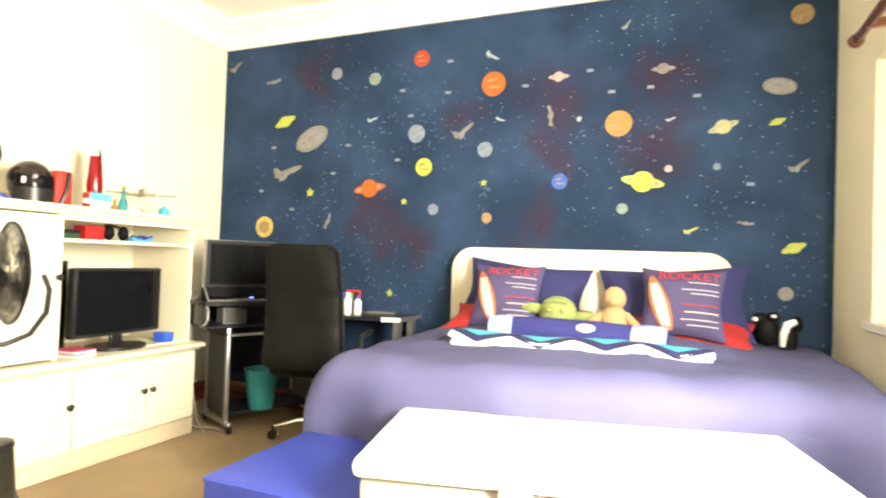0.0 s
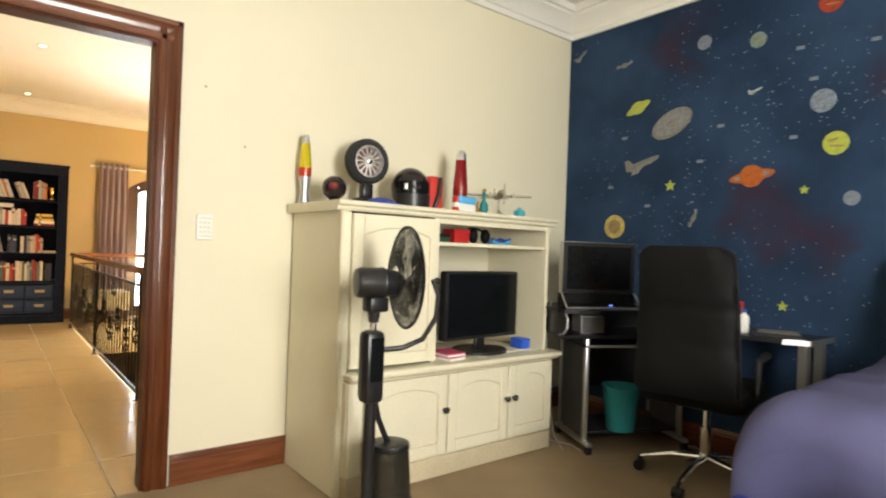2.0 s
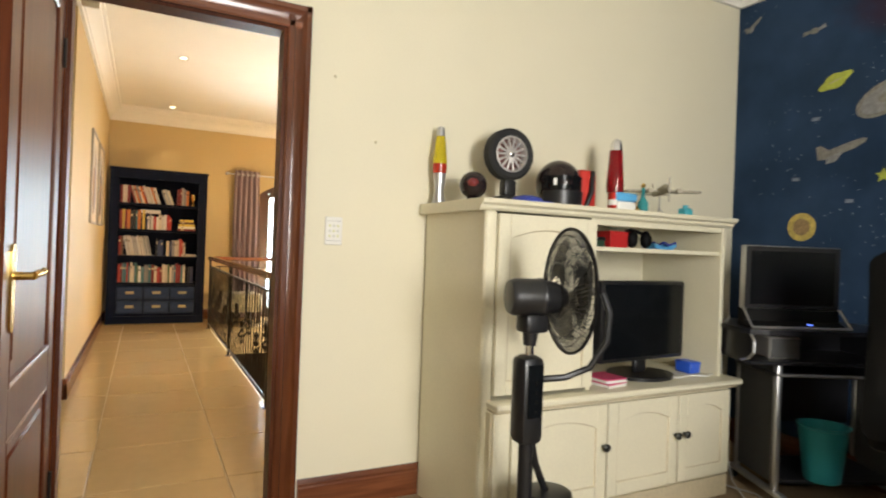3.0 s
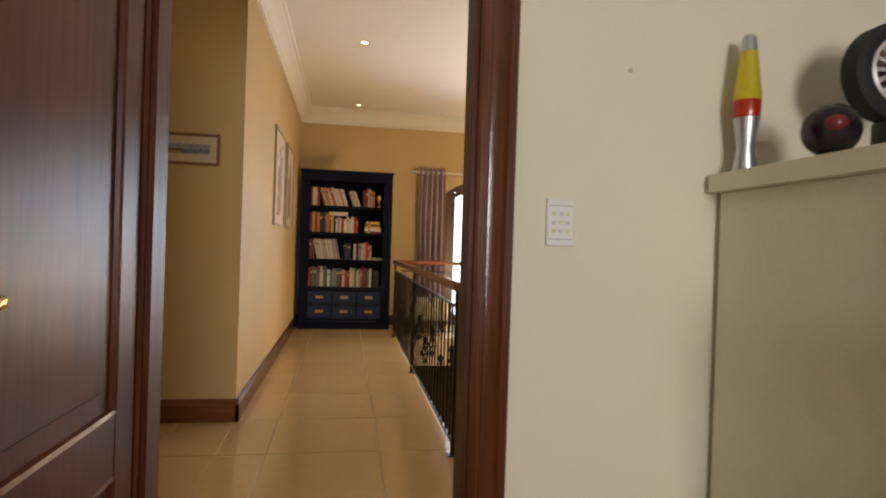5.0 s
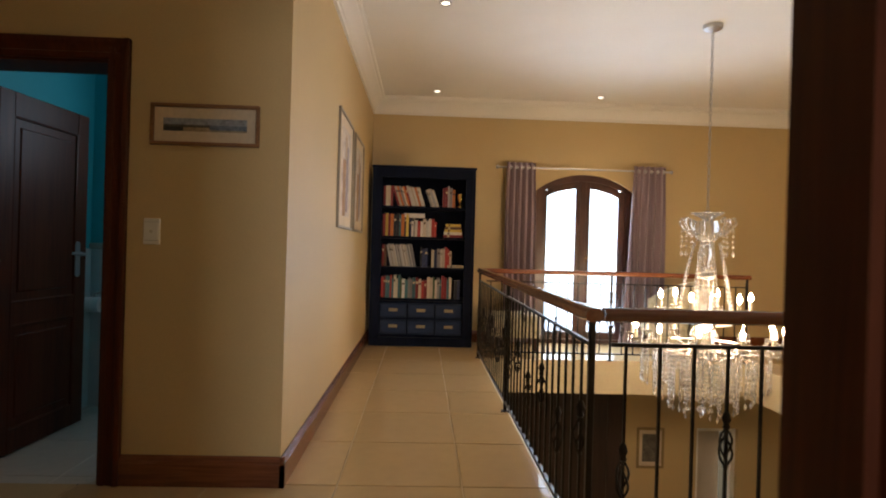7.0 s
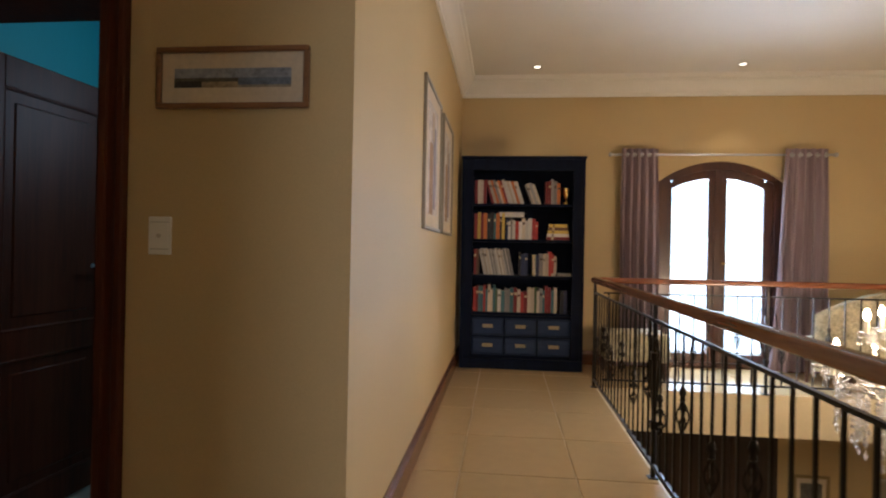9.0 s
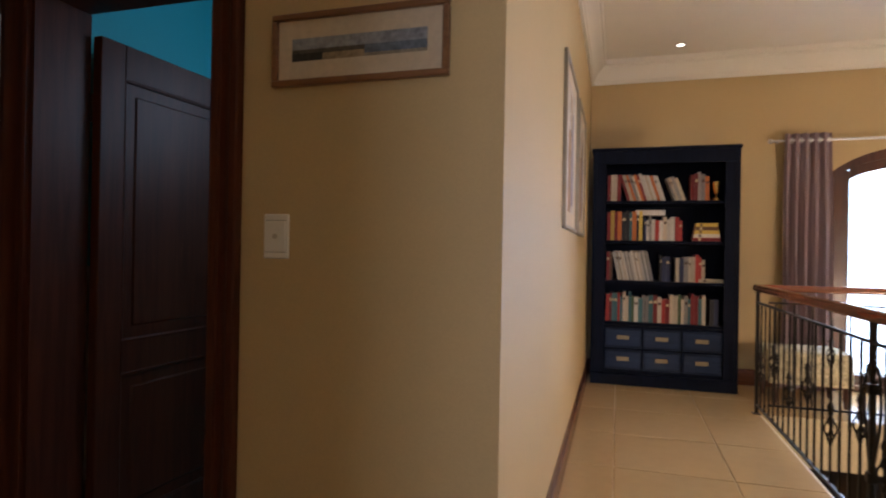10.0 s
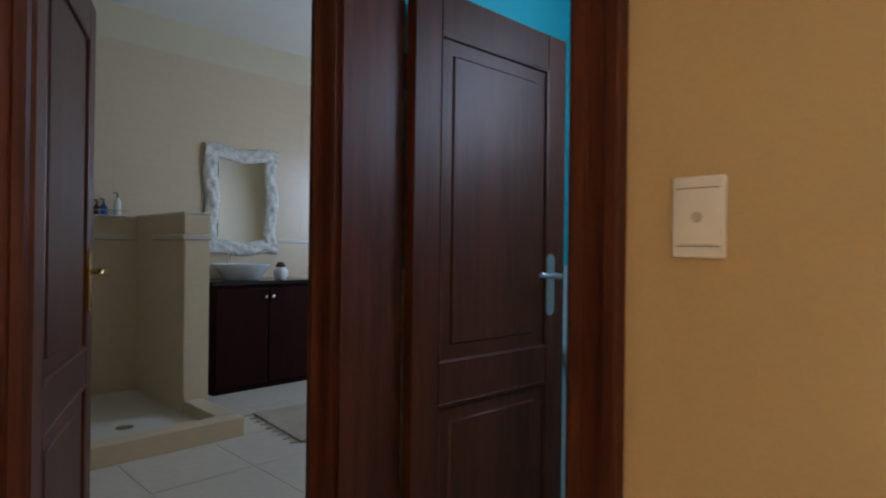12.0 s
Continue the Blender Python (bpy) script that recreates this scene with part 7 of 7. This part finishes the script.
# ---- downlights ----
BULB = glow("downlight_lens", (1.0, 0.86, 0.62), 14.0)
for x, y in ((-9.6, 0.87), (-9.6, 2.77), (-7.2, 0.87)):
    d = thing("downlight", (x, y, CZ), "small recessed ceiling downlight, lit", "downlight", "hall downlights")
    part("trim_ring", Shape().lathe([(0.048, 0.0), (0.046, -0.006), (0.034, -0.006), (0.032, 0.0)], (0, 0, 0), 24), SILVER, d)
    part("lens", Shape().lathe([(0.030, -0.0015), (0.030, -0.003)], (0, 0, 0), 20), BULB, d, smooth=0)
    lamp("downlight_beam", "SPOT", (x, y, CZ - 0.03), (x, y, 0), 34, (1.0, 0.78, 0.50), 0.03, spot=80)

# ---- chandelier ----
CRYSTAL = mat("cut_crystal", (0.95, 0.93, 0.88), 0.06, vary=0.02, bump=0, transmission=0.78, ior=1.5)
CANDLE = mat("candle_tube", (0.75, 0.68, 0.52), 0.5)
FLAME = glow("candle_bulb", (1.0, 0.76, 0.45), 330.0)
ch = thing("chandelier", (CHX, CHY, 0), "large lit crystal chandelier with candle bulbs over the stair void", "chandelier")
links_ = Shape()
for k in range(34):
    z = 1.50 + k * 0.0415
    ring = [(0.010 * math.cos(t), 0.0, 0.026 * math.sin(t)) for t in (2 * math.pi * i / 10 for i in range(10))]
    links_.tube([(a, 0, z + c) if k % 2 else (0, a, z + c) for a, _, c in ring], 0.003, 5, True)
part("chain", links_, SILVER, ch)
part("ceiling_rose", Shape().lathe([(0.03, 2.88), (0.07, 2.90), (0.075, CZ)], (0, 0, 0), 20), SILVER, ch)
part("crown_dish", Shape().lathe([(0.03, 1.40), (0.05, 1.42), (0.12, 1.46), (0.125, 1.465), (0.05, 1.45), (0.02, 1.48)], (0, 0, 0), 20), CRYSTAL, ch)
part("crown_cup", Shape().lathe([(0.03, 1.22), (0.08, 1.26), (0.10, 1.34), (0.085, 1.40)], (0, 0, 0), 16), CRYSTAL, ch)
for k in range(8):
    t = 2 * math.pi * k / 8 + 0.2
    c, s_ = math.cos(t), math.sin(t)
    sc = part("crown_scroll", Shape().tube([(r * c, r * s_, z) for r, z in ((0.07, 1.30), (0.12, 1.29), (0.17, 1.33), (0.205, 1.38), (0.19, 1.42), (0.155, 1.41), (0.16, 1.38))], 0.010, 8), CRYSTAL, ch)
    dr = Shape()
    for j in range(4):
        dr.ball((0.185 * c, 0.185 * s_, 1.32 - 0.04 * j), 0.012, nu=8, nv=6)
    dr.lathe([(0.002, -0.05), (0.014, -0.03), (0.003, 0.0)], (0.185 * c, 0.185 * s_, 1.17), 8)
    part("crown_pendant", dr, CRYSTAL, sc, smooth=20)
part("stem", Shape().lathe([(0.02, 0.30), (0.06, 0.34), (0.04, 0.42), (0.11, 0.50), (0.07, 0.58), (0.03, 0.64), (0.055, 0.72), (0.07, 0.78), (0.035, 0.86), (0.03, 0.94), (0.08, 0.97), (0.05, 1.0), (0.025, 1.06), (0.05, 1.14), (0.03, 1.22)], (0, 0, 0), 16), CRYSTAL, ch)
for k in range(8):
    t = 2 * math.pi * k / 8
    line, size = [], []
    for j in range(16):
        f = j / 15
        r = 0.10 + 0.03 * math.sin(math.pi * f) + 0.10 * f * f
        for dz, rb in ((0.0155, 0.002), (0.008, 0.0105), (0.0, 0.013), (-0.008, 0.0105)):
            line.append((r * math.cos(t), r * math.sin(t), 1.22 - 0.50 * f + dz))
            size.append(rb)
    bd = Shape().tube(line, size, 7)
    part("bead_string", bd, CRYSTAL, ch, smooth=20)
PENDANT = Shape().lathe([(0.002, -0.06), (0.012, -0.04), (0.002, -0.02), (0.007, -0.014), (0.008, -0.010), (0.002, -0.003)], (0, 0, 0), 7).mesh("pendant", CRYSTAL, 20)
for n, rad, z0, off in ((6, 0.33, 0.70, 0.3), (12, 0.54, 0.47, 0.0)):
    for k in range(n):
        t = 2 * math.pi * k / n + off
        c, s_ = math.cos(t), math.sin(t)
        arm = part("arm", Shape().tube([(r * c, r * s_, z) for r, z in ((0.06, z0 - 0.02), (rad * 0.4, z0 - 0.10), (rad * 0.75, z0 - 0.08), (rad, z0)) ], 0.010, 8), CRYSTAL, ch)
        part("drip_dish", Shape().lathe([(0.012, -0.004), (0.045, 0.008), (0.052, 0.016), (0.02, 0.010)], (rad * c, rad * s_, z0), 14), CRYSTAL, arm)
        part("candle", Shape().lathe([(0.013, 0.012), (0.013, 0.085)], (rad * c, rad * s_, z0), 10), CANDLE, arm)
        part("bulb", Shape().lathe([(0.006, 0.085), (0.017, 0.105), (0.016, 0.125), (0.004, 0.155)], (rad * c, rad * s_, z0), 10), FLAME, arm, "glowing flame-shaped bulb")
        for j in range(5):
            a = 2 * math.pi * j / 5
            ob = new("pendant", PENDANT)
            ob.parent = arm
            ob.location = (rad * c + 0.045 * math.cos(a), rad * s_ + 0.045 * math.sin(a), z0)
for rr, zt, n, ln in ((0.46, 0.40, 34, 6), (0.36, 0.36, 28, 8), (0.25, 0.34, 22, 10), (0.13, 0.30, 12, 11)):
    tier = part("tier_ring", Shape().tube([(rr * math.cos(t), rr * math.sin(t), zt + 0.015) for t in (2 * math.pi * k / 40 for k in range(40))], 0.006, 5, True), CHROME, ch)
    bottom = -0.034 * ln
    beads = [(0.001, bottom - 0.058), (0.014, bottom - 0.032), (0.002, bottom - 0.004)]
    for j in reversed(range(ln)):
        beads += [(0.0015, -0.034 * j - 0.014), (0.009, -0.034 * j - 0.007), (0.011, -0.034 * j), (0.009, -0.034 * j + 0.007), (0.0015, -0.034 * j + 0.014)]
    strand = Shape().lathe(beads, (0, 0, 0), 7).mesh("crystal_strand", CRYSTAL, 20)
    for k in range(n):
        t = 2 * math.pi * k / n
        ob = new("crystal_strand", strand)
        ob.parent = tier
        ob.location = (rr * math.cos(t), rr * math.sin(t), zt - 0.02 * math.sin(3 * t))
part("bottom_drop", Shape().lathe([(0.003, -0.12), (0.025, -0.08), (0.03, -0.06), (0.004, -0.03)], (0, 0, 0), 10), CRYSTAL, ch, smooth=20)

# ---- lower storey fittings ----
DARKPANEL = wood("dark_brown_boards", (0.020, 0.009, 0.006), (0.045, 0.020, 0.012), 0.5, axis=2)
pn = thing("wood_panelling", (HX, 0, LOW), "dark brown boarded wall of the lower storey", "panelling")
for k in range(12):
    part("board", Shape().box(0.0, 0.6 + 0.225 * k, 0, 0.03, 0.6 + 0.225 * k + 0.222, 2.70, 0.004), DARKPANEL, pn)
lp = framed("small_picture", (HX, 3.62, -1.25), 0, 0.34, 0.5, 0.03, mat("dull_gilt_frame", (0.30, 0.22, 0.10), 0.5, 0.3), "small framed picture on the lower wall")
part("image", Shape().box(0.008, -0.10, -0.17, 0.0095, 0.10, 0.17), mat("dark_print", (0.12, 0.11, 0.09), 0.7, patch=14, vary=0.5), lp, smooth=0)
lw = tagged(new("window_lower"), "white-framed glazed door on the lower storey", "window", "", "structure")
part("window_frame", Shape().box(HX - 0.12, 4.2, -2.9, HX - 0.06, 4.25, -1.0).box(HX - 0.12, 4.67, -2.9, HX - 0.06, 4.72, -1.0).box(HX - 0.12, 4.25, -1.05, HX - 0.06, 4.67, -1.0), WF, lw, smooth=0)
pane = part("pane", Shape().box(HX - 0.1, 4.25, -2.9, HX - 0.094, 4.67, -1.05), GLASS, lw, smooth=0)
pane.visible_shadow = False

# ---- bathroom ----
built("shower_tray", Shape().box(-6.33, BYS + 0.012, -0.004, BX1, -3.55, 0.03), mat("white_shower_tray", (0.62, 0.58, 0.50), 0.35, vary=0.06), "pale tiled shower floor", "shower")
built("shower_kerb", Shape().box(-6.45, -3.55, -0.004, BX1, -3.43, 0.11, 0.004).box(-6.45, -4.04, -0.004, -6.33, -3.55, 0.1095, 0.004), WALLTILE, "low tiled kerb round the shower", "shower")
single("drain", Shape().lathe([(0.05, 0), (0.05, 0.004), (0.03, 0.005)], (0, 0, 0), 20), CHROME, (-5.95, -3.95, 0.03), "round chromed drain in the shower floor", "drain")
nib = built("wall_nib", Shape().box(-6.49, BYS, -0.004, -6.32, -4.04, 1.335), WALLTILE, "half-height tiled wall between shower and basin", "wall")
part("cap_tile", Shape().box(-6.495, BYS + 0.012, 1.335, -6.315, -4.035, 1.353, 0.003), BATHTILE, nib)
part("dado_strip", Shape().box(-6.502, -4.60, 1.165, -6.308, -4.028, 1.205, 0.006), BATHTILE, nib)
for z0, z1 in ((0.012, 0.50), (0.503, 0.86), (0.863, 1.16), (1.208, 1.326)):
    part("wall_tile", Shape().box(-6.487, -4.04, z0 + (0.1 if z0 < 0.1 else 0), -6.323, -4.034, z1, 0.0015), WALLTILE, nib, smooth=0)
dado = built("trim_dado", Shape().box(-8.9, BYS, 1.165, -6.53, BYS + 0.018, 1.205, 0.006).box(-6.32, BYS, 1.165, -4.3, BYS + 0.018, 1.205, 0.006), BATHTILE, "raised tile border along the bathroom wall", "trim")
wall_s = bpy.data.objects["wall_south_bathroom"]
tm = Shape().box(0, 0, 0, 0.3995, 0.004, 0.2895).mesh("wall_tile", WALLTILE, 0)
for i in range(12):
    for j in range(10):
        z = 0.005 + 0.29 * j + (0.045 if j >= 4 else 0)
        if z + 0.287 > CZ:
            continue
        ob = new("wall_tile", tm)
        ob.location = (-8.95 + 0.4 * i, BYS, z)
        ob.parent = wall_s

mr = thing("ornate_mirror", (-7.158, BYS + 0.012, 1.52), "wall mirror in an ornate white carved frame", "mirror")
MW, MH = 0.335, 0.462
SHABBY = mat("distressed_white_paint", (0.62, 0.60, 0.54), 0.6, grain=40, patch=14, vary=0.35, bump=0.3)
part("mirror_glass", Shape().box(-0.215, 0.012, -0.36, 0.215, 0.016, 0.36), mat("mirror_silver", (0.9, 0.9, 0.9), 0.02, 1.0, vary=0, bump=0), mr, "clear mirror glass", 0)
part("backing", Shape().box(-MW + 0.03, 0.0, -MH + 0.03, MW - 0.03, 0.0115, MH - 0.03), BLACK, mr, smooth=0)


def carved(x0, x1, z0, z1, name):
    along_x = (x1 - x0) > (z1 - z0)

    def fn(u, v):
        x, z = x0 + (x1 - x0) * u, z0 + (z1 - z0) * v
        a, c = (u, v) if along_x else (v, u)
        y = 0.012 + 0.035 * math.sin(math.pi * c) ** 0.7 * (0.75 + 0.3 * math.sin(26 * a) * math.sin(9 * c + 3 * a))
        wob = 0.014 * math.sin(2 * math.pi * 1.5 * a)
        return (x + (0 if along_x else wob), y, z + (wob if along_x else 0))
    part(name, Shape().sheet(fn, 40 if along_x else 10, 10 if along_x else 50, 0.012, (0, 1, 0)), SHABBY, mr, smooth=60)


carved(-MW, MW, MH - 0.125, MH, "frame_rail")
carved(-MW, MW, -MH, -MH + 0.125, "frame_rail")
carved(-MW, -MW + 0.128, -MH + 0.09, MH - 0.09, "frame_stile")
carved(MW - 0.128, MW, -MH + 0.09, MH - 0.09, "frame_stile")

vn = thing("vanity_cabinet", (-7.14, BYS + 0.012, 0), "dark mahogany vanity cabinet with a stone top", "vanity")
VANITY = wood("dark_vanity_wood", (0.012, 0.0030, 0.0025), (0.026, 0.006, 0.005), 0.5, coat=0.0, axis=2, shine=0.06)
part("body", Shape().box(-0.44, 0, 0, 0.44, 0.505, 0.825, 0.003), VANITY, vn)
part("countertop", Shape().box(-0.46, 0, 0.826, 0.46, 0.535, 0.858, 0.006), mat("black_granite", (0.012, 0.011, 0.012), 0.15, grain=200, vary=0.5), vn, "polished black stone top")
for x0, x1, kx in ((-0.43, -0.004, -0.03), (0.004, 0.43, 0.03)):
    d = part("door", Shape().box(x0, 0.506, 0.05, x1, 0.524, 0.80, 0.004), VANITY, vn)
    part("knob", Shape().lathe([(0.006, 0), (0.012, 0.012), (0.011, 0.02), (0.005, 0.024)], (kx, 0.524, 0.73), 12, "y"), CHROME, d)
bs = thing("wash_basin", (-7.03, -4.66, 0.858), "white ceramic vessel basin on the vanity", "basin")
part("bowl", Shape().lathe([(0.13, 0), (0.14, 0.004), (0.21, 0.10), (0.232, 0.118), (0.236, 0.128), (0.226, 0.13), (0.20, 0.105), (0.12, 0.02), (0.02, 0.014)], (0, 0, 0), 36), mat("white_ceramic", (0.72, 0.76, 0.80), 0.12, vary=0.02, bump=0), bs)
part("tap", Shape().tube([(0, -0.235, 0.10), (0, -0.235, 0.20), (0, -0.19, 0.225), (0, -0.11, 0.205)], 0.013, 10).tube([(0, -0.235, 0.20), (0.03, -0.25, 0.25)], 0.007, 8), CHROME, bs, "chromed mixer tap")
jr = thing("soap_jar", (-7.36, -4.62, 0.858), "white jar with a dark lid on the vanity", "jar")
part("jar", Shape().lathe([(0.045, 0), (0.06, 0.03), (0.058, 0.07), (0.035, 0.10)], (0, 0, 0), 20), WHITE, jr)
part("lid", Shape().lathe([(0.036, 0.10), (0.04, 0.115), (0.025, 0.14), (0.006, 0.145)], (0, 0, 0), 20), mat("dark_brown_lid", (0.06, 0.03, 0.02), 0.5), jr)

rk = thing("shower_rack", (-6.115, BYS + 0.012, 1.34), "chromed wire shower rack holding bottles", "rack")
part("wire_basket", Shape().tube([(-0.12, 0, 0), (-0.12, 0.10, 0), (0.12, 0.10, 0), (0.12, 0, 0)], 0.004, 6).tube([(-0.12, 0.10, 0.04), (0.12, 0.10, 0.04)], 0.003, 6).tube([(-0.12, 0.0, 0.005), (0.12, 0.0, 0.005)], 0.003, 6).tube([(-0.12, 0.05, 0.0), (0.12, 0.05, 0.0)], 0.003, 6), CHROME, rk)
for x, h, m, lb in ((-0.05, 0.13, WHITE, "white pump bottle in the shower rack"), (0.04, 0.08, BLUEST, "blue bottle in the shower rack"), (0.085, 0.07, BLACK, "black bottle in the shower rack")):
    bt = thing("bottle", (-6.115 + x, BYS + 0.065, 1.345), lb, "bottle", "shower bottles")
    part("body", Shape().lathe([(0.024, 0), (0.026, 0.006), (0.024, h * 0.75), (0.010, h)], (0, 0, 0), 16), m, bt)
    part("pump", Shape().tube([(0, 0, h), (0, 0, h + 0.035), (0.025, 0.01, h + 0.035)], 0.006, 8), m if m is not WHITE else BLACK, bt)

rg = thing("bath_mat", (-7.15, -3.38, 0.0005), "worn beige woven bath mat with tassels", "mat", "", -6)
part("weave", Shape().sheet(lambda u, v: (0.5 * (1 - 2 * u), 0.36 * (2 * v - 1), 0.014 + 0.003 * noise.noise((u * 8, v * 8, 0))), 24, 20, 0.012), mat("beige_weave", (0.36, 0.30, 0.22), 0.95, grain=150, vary=0.3, bump=0.5), rg, smooth=80)
for k in range(9):
    part("tassel", Shape().tube([(0.5, -0.34 + 0.085 * k, 0.010), (0.53, -0.335 + 0.085 * k, 0.006), (0.56, -0.345 + 0.085 * k, 0.005)], [0.004, 0.003, 0.004], 6), mat("beige_weave", (0.36, 0.30, 0.22), 0.95), rg)

# ---- cloakroom ----
wd = built("cloakroom_tiles", Shape().box(-6.95, BY, -0.004, -6.938, CY - 0.2, 1.06).box(-6.938, BY, -0.004, CX - 0.22, BY + 0.012, 1.06), mat("white_wall_tile", (0.66, 0.68, 0.66), 0.2, vary=0.05), "white tiled lower wall of the cloakroom", "tiles")
built("trim_cloakroom", Shape().box(-6.95, BY, 1.06, -6.925, CY - 0.2, 1.10, 0.006), BATHTILE, "raised tile border above the white tiles", "trim")
tpz = thing("toilet_roll_holder", (-6.938, -1.425, 0.76), "chromed holder with a white paper roll", "toilet roll")
part("wall_rose", Shape().lathe([(0.022, 0), (0.02, 0.008)], (0, 0, 0), 14, "x"), CHROME, tpz)
part("arm", Shape().tube([(0.0, 0, 0), (0.05, 0, 0.0), (0.06, 0, -0.04), (0.06, 0.0, -0.07)], 0.006, 8).tube([(0.06, -0.06, -0.07), (0.06, 0.06, -0.07)], 0.006, 8), CHROME, tpz)
part("paper_roll", Shape().lathe([(0.05, -0.05), (0.05, 0.05)], (0.06, 0, -0.07), 24, "y"), WHITE, tpz, "white paper roll")
